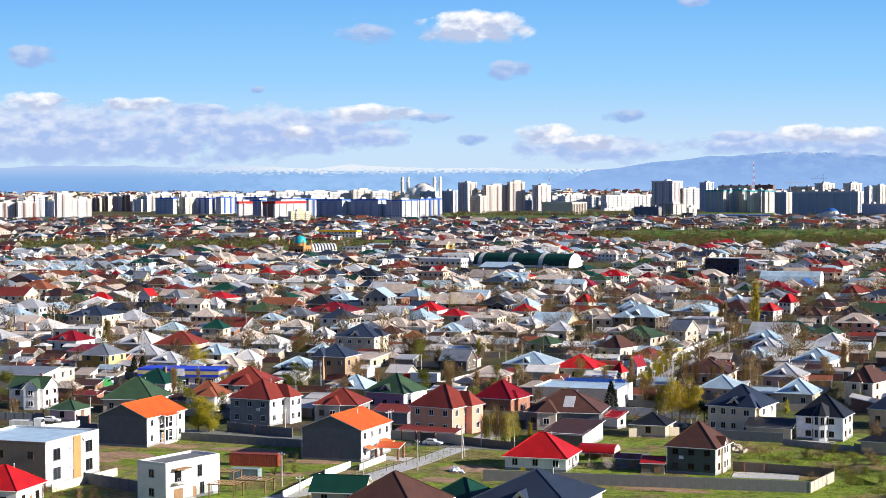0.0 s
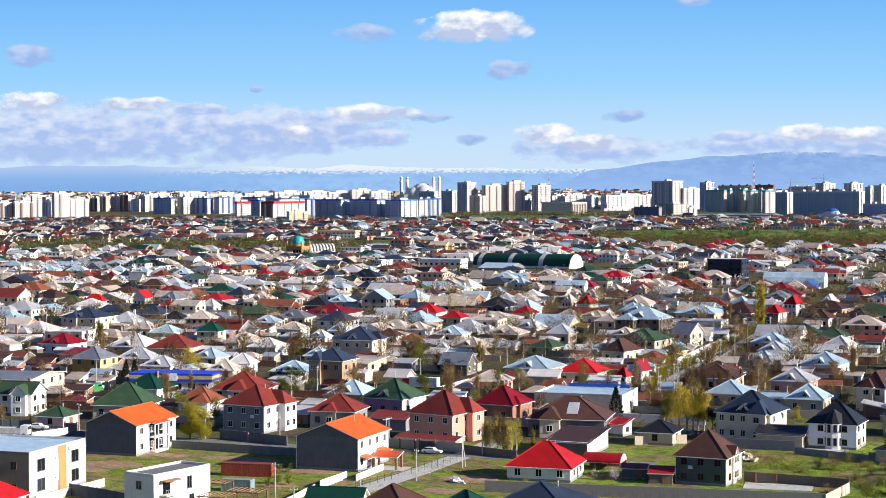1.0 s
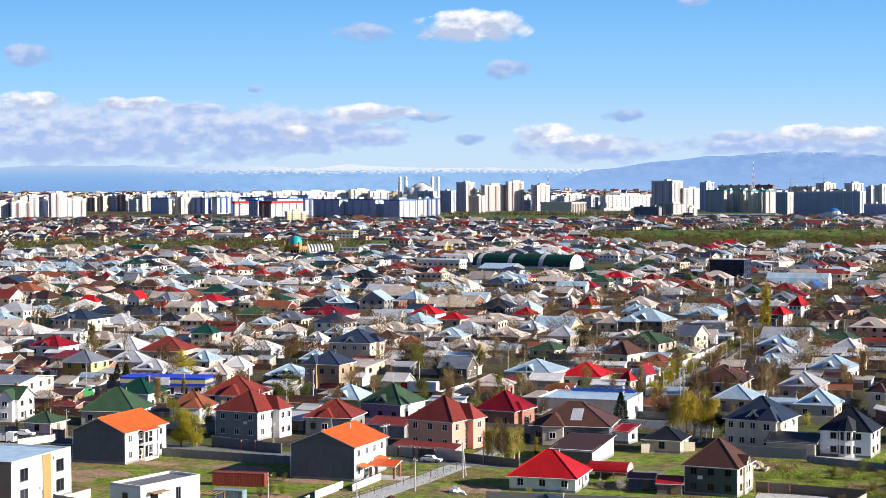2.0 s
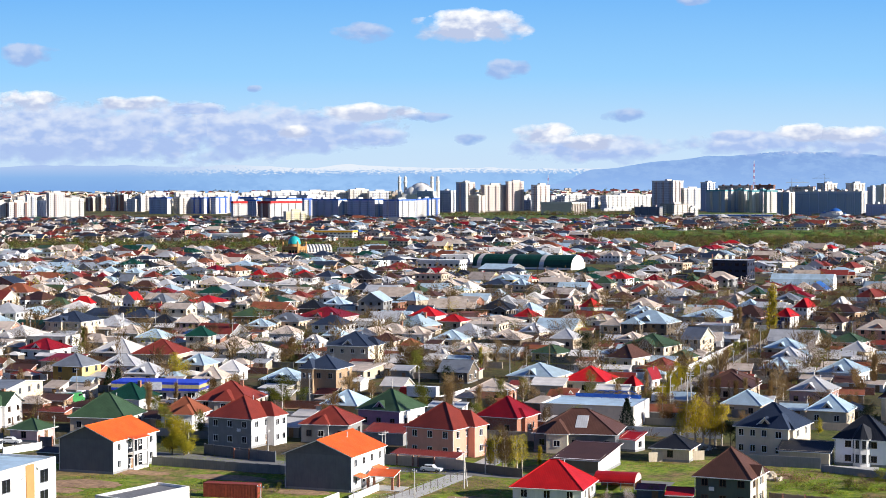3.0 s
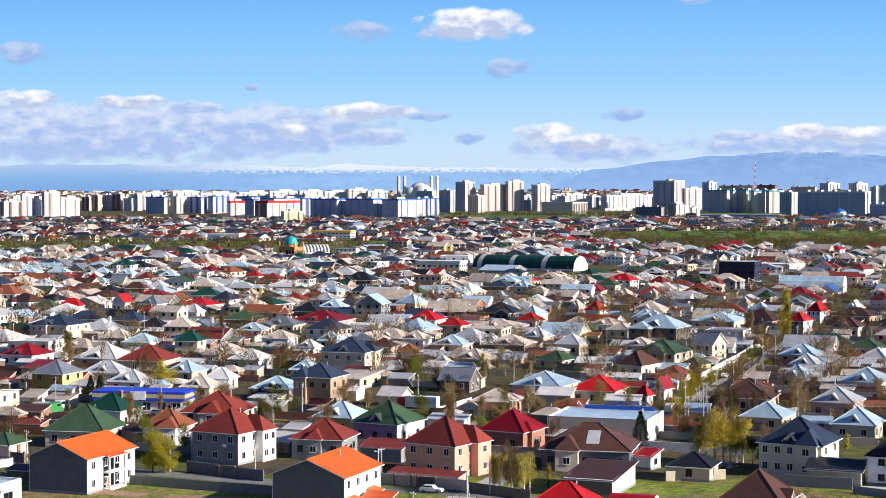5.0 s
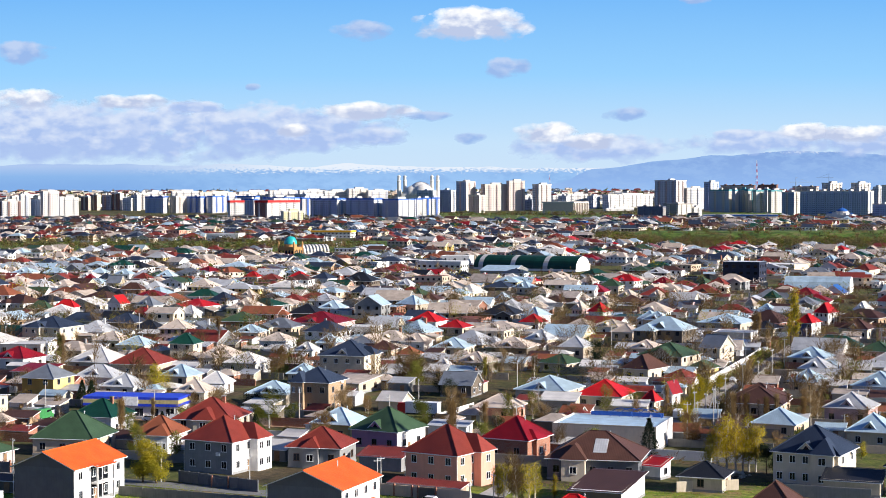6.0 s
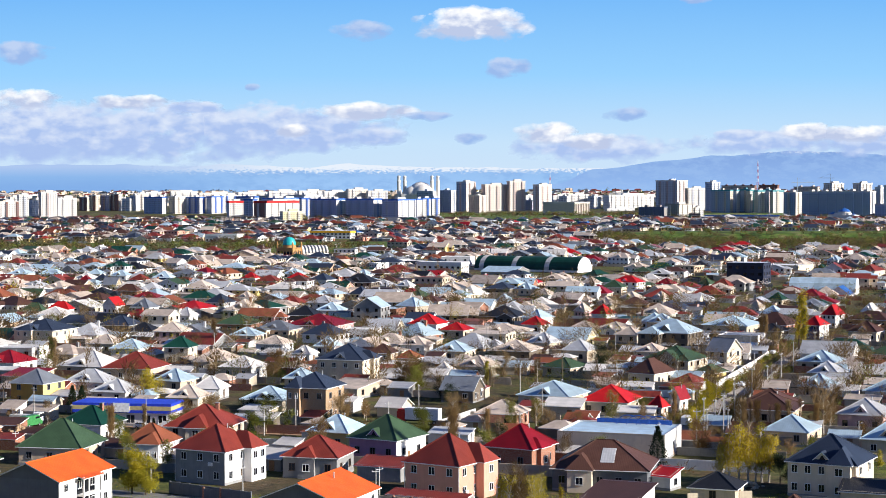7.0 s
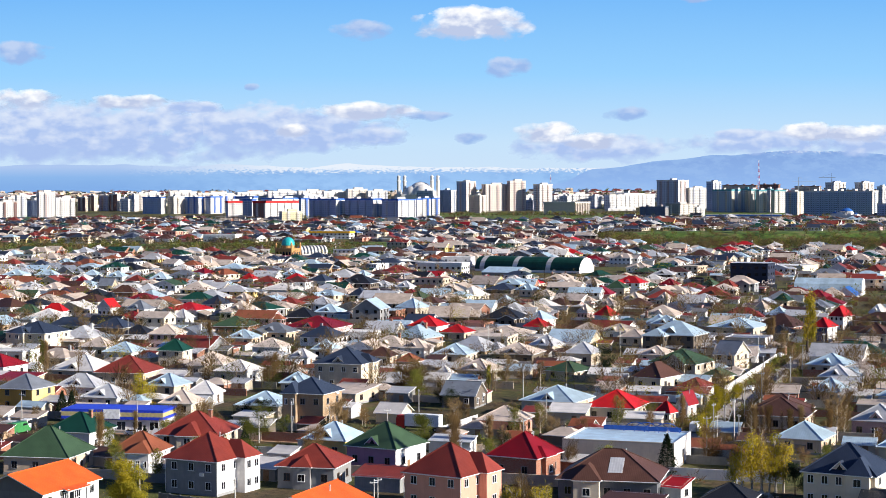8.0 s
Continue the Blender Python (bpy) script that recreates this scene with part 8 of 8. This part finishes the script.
def great_mosque():
    """A wide white dome made of overlapping shells between two pairs of minarets."""
    white = CITY_BODY["white"]
    t = thing("great_mosque", -36, 2900, ground_z(-36, 2900) - 6, -8, "large white domed mosque with four slender minarets", "mosque")
    w = MB()
    w.box(-26, 26, -20, 20, -4, 38, white)
    part("wall", w, t)
    for x, y, r, top in ((3, 0, 22, 57.5), (8, -9, 18, 54), (-9, -6, 16, 51)):
        d = MB()
        d.lathe([(r * math.cos(q * math.pi / 24), 36 + (top - 36) * math.sin(q * math.pi / 24)) for q in range(12)] + [(0.0, top + 0.4)], white, 28)
        part("dome_shell", d, t, smooth=True, m=pose(x, y, 0))
    fin = MB()
    fin.tube([(3, 0, 57), (3, 0, 61)], 0.3, 0.1, STEEL)
    part("finial", fin, t)
    m = MB()
    m.lathe([(3.6, -4), (3.3, 38), (2.9, 42), (2.7, 57), (3.5, 57.8), (3.5, 59.4), (2.4, 60), (2.3, 65), (3.0, 65.6), (2.6, 67), (0.5, 68.2), (0.0, 70)], white, 12)
    mm = m.mesh("minaret")
    for x, y in ((-32.5, -6), (-24.5, 6), (22.5, -6), (30.5, 6)):
        part("minaret", mm, t, m=pose(x, y, 0))
    return t


great_mosque()


def lattice_mast(x, y, z, h, w):
    t = thing("radio_mast", x, y, z, 0, "tall red and white lattice radio mast", "mast")
    mats = (simple("mast_red", (0.5, 0.05, 0.04)), FRAME)
    n = 12
    for k in range(n):
        b = MB()
        a0, a1 = w * (1 - k / n * 0.85), w * (1 - (k + 1) / n * 0.85)
        z0, z1 = h * k / n, h * (k + 1) / n
        cs = ((-1, -1), (1, -1), (1, 1), (-1, 1))
        for i, (sx, sy) in enumerate(cs):
            b.tube([(sx * a0, sy * a0, z0), (sx * a1, sy * a1, z1)], 0.22, 0.22, mats[k % 2], 4)
            tx, ty = cs[(i + 1) % 4]
            b.tube([(sx * a0, sy * a0, z0), (tx * a1, ty * a1, z1)], 0.14, 0.14, mats[k % 2], 4)
        part("section", b, t)
    return t


lattice_mast(780, 4300, 47, 90, 3.2)
lattice_mast(205, 3300, 25, 67, 3)


def tower_crane(x, y, z, h, jib, turn):
    t = thing("tower_crane", x, y, z, turn, "construction tower crane above the blocks", "crane")
    mat = simple("crane_paint", (0.25, 0.3, 0.34))
    for name, pts, r in (("mast", [(0, 0, 0), (0, 0, h)], 0.8), ("jib", [(-jib * 0.35, 0, h), (jib, 0, h)], 0.6), ("apex", [(0, 0, h), (0, 0, h + 9)], 0.5),
                         ("stay", [(0, 0, h + 9), (jib * 0.8, 0, h + 0.4)], 0.15)):
        b = MB()
        b.tube(pts, r, r, mat, 4)
        part(name, b, t)
    return t


tower_crane(690, 3400, 27, 50, 34, 8)
tower_crane(822, 3700, 33, 55, 26, 170)


def civic_hall():
    t = thing("civic_hall", 200, 2822, ground_z(200, 2822), -32, "wide stone civic hall with a colonnade", "building")
    part("wall", body(56, 50, 18, CITY_BODY["sand"], 1.0), t)
    r = MB()
    r.box(-29, 29, -26, 26, 18, 20.5, CITY_BODY["cream"])
    part("cornice", r, t)
    col = MB()
    col.lathe([(1.1, 0), (1.1, 18)], CITY_BODY["cream"], 8)
    cm = col.mesh("column")
    for k in range(9):
        part("column", cm, t, m=pose(29.2, -23 + k * 5.7, 0))
    gl = MB()
    gl.box(28.02, 28.1, -24, 24, 2, 16, CITY_BODY["brown"])
    part("glazing", gl, t)
    return t


civic_hall()


def blue_church():
    """A low white church with stepped roofs and blue domes."""
    t = thing("domed_church", 551, 2430, ground_z(551, 2430), -30, "white church with blue domes by the blocks", "church")
    w = MB()
    w.box(-19, 19, -10, 10, -2, 9, CITY_BODY["white"])
    w.box(-10, 10, -7, 7, 9, 12, CITY_BODY["white"])
    part("wall", w, t)
    for x, r, z in ((2, 8.5, 13), (-14, 5, 10), (15, 3.5, 9)):
        b = MB()
        b.lathe([(r, 8), (r, z), (r * 1.05, z + 0.6)], CITY_BODY["white"], 16)
        b.lathe([(r * 1.05, z + 0.6), (r * 0.85, z + r * 0.28), (r * 0.45, z + r * 0.5), (0.5, z + r * 0.62), (0.25, z + r * 0.9), (0.0, z + r * 1.1)], ROOFS["blue"], 16)
        part("dome", b, t, "blue metal dome on a white drum", m=pose(x, 0, 0))
    return t


blue_church()


def long_hall(x, y, W, D, h, z, turn, wall, stripe, label):
    t = thing("market_hall", x, y, z, turn, label, "hall")
    part("wall", body(W, D, h, wall, 0.4), t)
    r = MB()
    r.box(-W / 2 - 0.4, W / 2 + 0.4, -D / 2 - 0.4, D / 2 + 0.4, h - 0.6, h + 1.4, stripe, ROOFS["white"])
    part("fascia", r, t)
    pane = MB()
    pane.box(-0.9, 0.9, -0.06, 0.02, 0, 1.4, PANE)
    pm = pane.mesh("window")
    for fl in range(max(1, int(h / 3.2))):
        for k in range(int(W / 4)):
            part("window", pm, t, m=pose(-W / 2 + (k + 0.5) * W / int(W / 4), -D / 2, 1.1 + fl * 3.1))
        for k in range(int(D / 4)):
            part("window", pm, t, m=pose(W / 2, -D / 2 + (k + 0.5) * D / int(D / 4), 1.1 + fl * 3.1, 0, 0, 90))
    return t


long_hall(425, 2500, 104, 20, 6, 18, -12, CITY_BODY["white"], ROOFS["blue"], "long low blue and white market hall")
long_hall(-106, 1762, 41, 16, 6.5, 12, -16, WALLS["white"], simple("yellow_fascia", (0.85, 0.42, 0.03)), "long low yellow-fronted market hall")
long_hall(-205, 1700, 32, 14, 6, 11, -16, WALLS["white"], WALLS["white"], "plain white warehouse with a flat roof")
long_hall(168, 2104, 11, 8, 7, 14.7, -20, ROOFS["blue"], ROOFS["blue"], "small bright blue sheet-metal hall")
long_hall(1, 1240, 32, 16, 7.0, 1.5, -20, WALLS["white"], WALLS["white"], "plain white three-storey block behind the houses")
long_hall(-30, 1290, 36, 14, 5, 2.5, -20, WALLS["grey"], ROOFS["slate"], "low grey workshop with a slate fascia")
fence(-262, 1745, -152, 1745, 2.6, WALLS["white"], "long whitewashed wall along a green field", step=10)


def frame_building(x, y, z, W, D, floors, turn):
    """Unfinished concrete skeleton: slabs on columns."""
    t = thing("building_frame", x, y, z, turn, "unfinished concrete building frame with open floors", "building")
    cm = MB()
    cm.box(-0.3, 0.3, -0.3, 0.3, 0, 3.6, CITY_BODY["raw"])
    cmm = cm.mesh("column")
    for fl in range(floors + 1):
        s = MB()
        s.box(-W / 2, W / 2, -D / 2, D / 2, fl * 3.6 - 0.4, fl * 3.6, CITY_BODY["raw"])
        part("slab", s, t)
        if fl < floors:
            for i in range(int(W / 7) + 1):
                for yy in (-D / 2 + 0.4, D / 2 - 0.4):
                    part("column", cmm, t, m=pose(-W / 2 + 0.4 + i * (W - 0.8) / int(W / 7), yy, fl * 3.6))
    return t


frame_building(-272, 2352, 16.3, 50, 14, 3, -10)


def corner_shop():
    """Roadside shop with a striped fascia."""
    t = thing("roadside_shop", -76, 498, 0, -10, "low roadside shop with a blue and yellow striped fascia", "shop")
    W, D = 24, 9
    part("wall", body(W, D, 3.2, WALLS["white"], 0.4), t)
    bl, ye, wh = simple("fascia_blue", (0.02, 0.05, 0.5), 0.5), simple("fascia_yellow", (0.5, 0.42, 0.2), 0.5), simple("sign_white", (0.85, 0.85, 0.85), 0.5)
    for z0, z1, m in ((3.2, 3.9, bl), (3.9, 4.9, ye), (4.9, 5.5, bl)):
        b = MB()
        b.box(-W / 2 - 0.4, W / 2 + 0.4, -D / 2 - 0.8, D / 2, z0, z1, m)
        part("fascia", b, t)
    s = MB()
    s.box(-2, 2, -D / 2 - 0.95, -D / 2 - 0.8, 3.4, 5.6, wh)
    part("sign", s, t, "blank white sign panel")
    for k in range(6):
        window(t, "f", W * (k + 0.5) / 6, 0.7, 2.2, 2.0, W, D)


corner_shop()


# ---- distance: mountains and clouds, far behind the town ----
def glow(name, build):
    n = Nodes(name)
    n.t.nodes.remove(n.b)
    build(n, n.t.nodes["Material Output"])
    return n.m


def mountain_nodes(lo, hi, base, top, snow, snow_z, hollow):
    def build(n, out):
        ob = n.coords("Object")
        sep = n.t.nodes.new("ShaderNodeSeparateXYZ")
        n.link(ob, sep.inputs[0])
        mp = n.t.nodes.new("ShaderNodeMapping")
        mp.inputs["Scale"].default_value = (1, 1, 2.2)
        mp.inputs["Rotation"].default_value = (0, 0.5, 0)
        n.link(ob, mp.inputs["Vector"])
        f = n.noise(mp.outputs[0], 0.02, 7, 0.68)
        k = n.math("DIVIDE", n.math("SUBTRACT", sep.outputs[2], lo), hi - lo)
        # distance haze and fold shading are painted into the emitted colour
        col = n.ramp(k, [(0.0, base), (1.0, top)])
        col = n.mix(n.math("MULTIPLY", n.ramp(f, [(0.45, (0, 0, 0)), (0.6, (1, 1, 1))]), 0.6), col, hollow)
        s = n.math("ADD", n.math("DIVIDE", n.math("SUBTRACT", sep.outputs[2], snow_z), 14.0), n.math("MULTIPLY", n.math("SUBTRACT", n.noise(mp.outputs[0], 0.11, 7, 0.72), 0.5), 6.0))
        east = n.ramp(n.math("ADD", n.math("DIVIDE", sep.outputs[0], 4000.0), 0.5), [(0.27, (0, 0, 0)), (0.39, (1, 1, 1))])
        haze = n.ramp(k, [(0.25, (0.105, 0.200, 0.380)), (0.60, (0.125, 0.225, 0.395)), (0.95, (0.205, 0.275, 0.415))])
        col = n.mix(n.math("MULTIPLY", n.math("SUBTRACT", 1.0, east), 0.92), col, haze)      # denser painted haze in the west
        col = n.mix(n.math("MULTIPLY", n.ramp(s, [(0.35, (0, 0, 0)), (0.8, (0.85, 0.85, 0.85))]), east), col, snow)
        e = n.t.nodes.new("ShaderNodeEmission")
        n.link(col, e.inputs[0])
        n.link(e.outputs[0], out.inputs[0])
    return build


def range_mesh(name, y, profile, rough, seed, mat, label):
    """A mountain range: a ridge line with slopes falling towards the town, folded by noise."""
    mb = MB()
    xs = [-2600 + 13 * i for i in range(401)]
    rows = 7
    grid = []
    for x in xs:
        for (x0, h0), (x1, h1) in zip(profile, profile[1:]):
            if x0 <= x <= x1:
                k = (x - x0) / (x1 - x0)
                k = k * k * (3 - 2 * k)
                top = h0 + (h1 - h0) * k
        top += noise.fractal(Vector((x * 0.006, seed, 0)), 0.8, 2.1, 6) * rough
        grid.append([(x, y - 45 * (1 - j / (rows - 1)) ** 1.2 + 6 * noise.noise(Vector((x * 0.02, j * 0.7, seed))), 20 + (top - 20) * j / (rows - 1)) for j in range(rows)])
    for a, b in zip(grid, grid[1:]):
        for j in range(rows - 1):
            mb.poly([a[j], b[j], b[j + 1], a[j + 1]], mat)
    tagged(part(name, mb), label, "mountains", kind="structure")


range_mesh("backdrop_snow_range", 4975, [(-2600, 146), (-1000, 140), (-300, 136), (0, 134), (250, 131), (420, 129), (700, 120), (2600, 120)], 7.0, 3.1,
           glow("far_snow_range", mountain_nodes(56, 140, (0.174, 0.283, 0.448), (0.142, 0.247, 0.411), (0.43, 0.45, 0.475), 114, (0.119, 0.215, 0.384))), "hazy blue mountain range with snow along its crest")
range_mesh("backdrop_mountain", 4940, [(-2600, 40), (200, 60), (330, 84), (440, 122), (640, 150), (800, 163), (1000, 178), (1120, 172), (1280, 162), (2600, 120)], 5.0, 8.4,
           glow("near_mountain", mountain_nodes(56, 178, (0.146, 0.242, 0.420), (0.110, 0.183, 0.352), (0.40, 0.43, 0.46), 168, (0.160, 0.250, 0.410))), "broad haze-blue mountain with folds and traces of snow")


def cloud_nodes(lit, shade, gain):
    def build(n, out):
        uv, ob = n.coords("UV"), n.coords("Object")
        info = n.t.nodes.new("ShaderNodeObjectInfo")
        off = n.t.nodes.new("ShaderNodeVectorMath")
        off.operation = "ADD"
        n.link(ob, off.inputs[0])
        sc = n.t.nodes.new("ShaderNodeVectorMath")
        sc.operation = "SCALE"
        sc.inputs[0].default_value = (9000, 0, 5000)
        n.link(info.outputs["Random"], sc.inputs["Scale"])
        n.link(sc.outputs[0], off.inputs[1])
        mp = n.t.nodes.new("ShaderNodeMapping")
        mp.inputs["Scale"].default_value = (0.75, 1, 1.35)
        n.link(off.outputs[0], mp.inputs["Vector"])
        f = n.noise(mp.outputs[0], 0.016, 7, 0.52)
        g = n.noise(mp.outputs[0], 0.024, 6, 0.5)
        sep = n.t.nodes.new("ShaderNodeSeparateXYZ")
        n.link(uv, sep.inputs[0])
        u = n.math("SUBTRACT", n.math("MULTIPLY", sep.outputs[0], 2.0), 1.0)
        v = n.math("SUBTRACT", n.math("MULTIPLY", sep.outputs[1], 2.0), 1.0)
        r = n.math("ADD", n.math("POWER", n.math("ABSOLUTE", u), 2.0), n.math("POWER", n.math("ABSOLUTE", n.math("MAXIMUM", v, n.math("MULTIPLY", v, 1.25))), 2.0))
        dens = n.math("ADD", n.math("SUBTRACT", 0.78, r), n.math("MULTIPLY", n.math("SUBTRACT", f, 0.5), gain))
        alpha = n.ramp(dens, [(0.18, (0, 0, 0)), (0.30, (0.35, 0.35, 0.35)), (0.58, (0.97, 0.97, 0.97))])
        light = n.math("ADD", n.math("MULTIPLY", v, 0.55), n.math("MULTIPLY", n.math("SUBTRACT", g, 0.40), 2.0))
        col = n.mix(n.ramp(light, [(0.0, (0, 0, 0)), (0.55, (1, 1, 1))]), shade, lit)
        e = n.t.nodes.new("ShaderNodeEmission")
        n.link(col, e.inputs[0])
        tr = n.t.nodes.new("ShaderNodeBsdfTransparent")
        mx = n.t.nodes.new("ShaderNodeMixShader")
        n.link(alpha, mx.inputs[0])
        n.link(tr.outputs[0], mx.inputs[1])
        n.link(e.outputs[0], mx.inputs[2])
        n.link(mx.outputs[0], out.inputs[0])
    return build


CLOUD_WHITE = glow("cumulus", cloud_nodes((0.512, 0.512, 0.512), (0.247, 0.283, 0.384), 1.9))
CLOUD_GREY = glow("shaded_cumulus", cloud_nodes((0.25, 0.31, 0.43), (0.155, 0.235, 0.40), 2.0))
CLOUD_BANK = glow("cloud_bank", cloud_nodes((0.335, 0.375, 0.455), (0.195, 0.26, 0.415), 1.7))


def cloud(az, el, half_w, half_h, mat=CLOUD_WHITE, depth=0.0, label="white fair-weather cumulus cloud low over the horizon"):
    """A far cloud: azimuth and elevation in metres across a distance of 4.9 km."""
    mb = MB()
    n = 6
    for i in range(n):
        for j in range(3):
            x0, x1 = -1 + 2 * i / n, -1 + 2 * (i + 1) / n
            z0, z1 = -1 + 2 * j / 3, -1 + 2 * (j + 1) / 3
            q = [(x0, z0), (x1, z0), (x1, z1), (x0, z1)]
            mb.poly([(a * half_w, 12 * (a * a + b * b), b * half_h) for a, b in q], mat)
    mb.uv = [w for k in range(0, len(mb.v)) for w in ((mb.v[k][0] / half_w + 1) / 2, (mb.v[k][2] / half_h + 1) / 2)]
    ob = part("cloud", mb, m=pose(az, 4880 - depth, el))
    ob.visible_shadow = False
    tagged(ob, label, "cloud", "clouds", "structure")
    return ob


def sky_backdrop():
    """A plain sheet of clear sky, graded from deep to pale blue, behind the mountains."""
    def build(n, out):
        sep = n.t.nodes.new("ShaderNodeSeparateXYZ")
        n.link(n.coords("Object"), sep.inputs[0])
        k = n.math("DIVIDE", sep.outputs[2], 720.0)
        col = n.ramp(k, [(0.16, (0.29, 0.365, 0.45)), (0.28, (0.27, 0.365, 0.46)), (0.55, (0.150, 0.305, 0.475)), (1.0, (0.062, 0.205, 0.445))])
        e = n.t.nodes.new("ShaderNodeEmission")
        n.link(col, e.inputs[0])
        n.link(e.outputs[0], out.inputs[0])
    mb = MB()
    mat = glow("clear_sky", build)
    mb.poly([(-2600, 0, -40), (2600, 0, -40), (2600, 0, 900), (-2600, 0, 900)], mat)
    ob = part("backdrop_sky", mb, m=pose(0, 4986, 0))
    ob.visible_shadow = False
    tagged(ob, "clear pale blue spring sky above the mountains", "sky", kind="structure")


sky_backdrop()
cloud(-880, 238, 820, 132, CLOUD_BANK, 3, label="long grey-lilac cloud bank over the mountains")
cloud(-420, 242, 430, 95, CLOUD_BANK, 6, label="long grey-lilac cloud bank over the mountains")
cloud(-1142, 238, 460, 125, CLOUD_BANK, 9, label="long grey-lilac cloud bank over the mountains")
cloud(447, 185, 303, 61, CLOUD_BANK, 12, label="long grey-lilac cloud bank over the mountains")
cloud(875, 200, 303, 53, CLOUD_BANK, 15, label="long grey-lilac cloud bank over the mountains")
cloud(1177, 202, 214, 57, CLOUD_BANK, 18, label="long grey-lilac cloud bank over the mountains")
cloud(-1170, 324, 156, 44, CLOUD_WHITE, 21)
cloud(-865, 317, 167, 31, CLOUD_WHITE, 24)
cloud(-204, 290, 167, 36, CLOUD_WHITE, 27)
cloud(-409, 237, 67, 27, CLOUD_WHITE, 30)
cloud(-693, 301, 106, 25, CLOUD_BANK, 33, label="long grey-lilac cloud bank over the mountains")
cloud(85, 532, 211, 75, CLOUD_WHITE, 36)
cloud(-210, 512, 103, 45, CLOUD_GREY, 39, label="small shaded grey-blue cloud in the clear sky")
cloud(192, 408, 86, 41, CLOUD_GREY, 42, label="small shaded grey-blue cloud in the clear sky")
cloud(-1155, 455, 119, 45, CLOUD_GREY, 45, label="small shaded grey-blue cloud in the clear sky")
cloud(-522, 354, 29, 16, CLOUD_GREY, 48, label="small shaded grey-blue cloud in the clear sky")
cloud(525, 278, 90, 29, CLOUD_GREY, 51, label="small shaded grey-blue cloud in the clear sky")
cloud(293, 225, 115, 49, CLOUD_WHITE, 54)
cloud(419, 206, 110, 35, CLOUD_WHITE, 57)
cloud(1017, 226, 99, 40, CLOUD_WHITE, 60)
cloud(1150, 223, 121, 40, CLOUD_WHITE, 63)
cloud(819, 217, 88, 25, CLOUD_BANK, 66, label="long grey-lilac cloud bank over the mountains")
cloud(700, 593, 70, 18, CLOUD_GREY, 69, label="small shaded grey-blue cloud in the clear sky")
cloud(-167, 219, 106, 39, CLOUD_BANK, 72, label="long grey-lilac cloud bank over the mountains")
cloud(77, 212, 69, 24, CLOUD_GREY, 75, label="small shaded grey-blue cloud in the clear sky")
cloud(-37, 272, 92, 20, CLOUD_GREY, 78, label="small shaded grey-blue cloud in the clear sky")
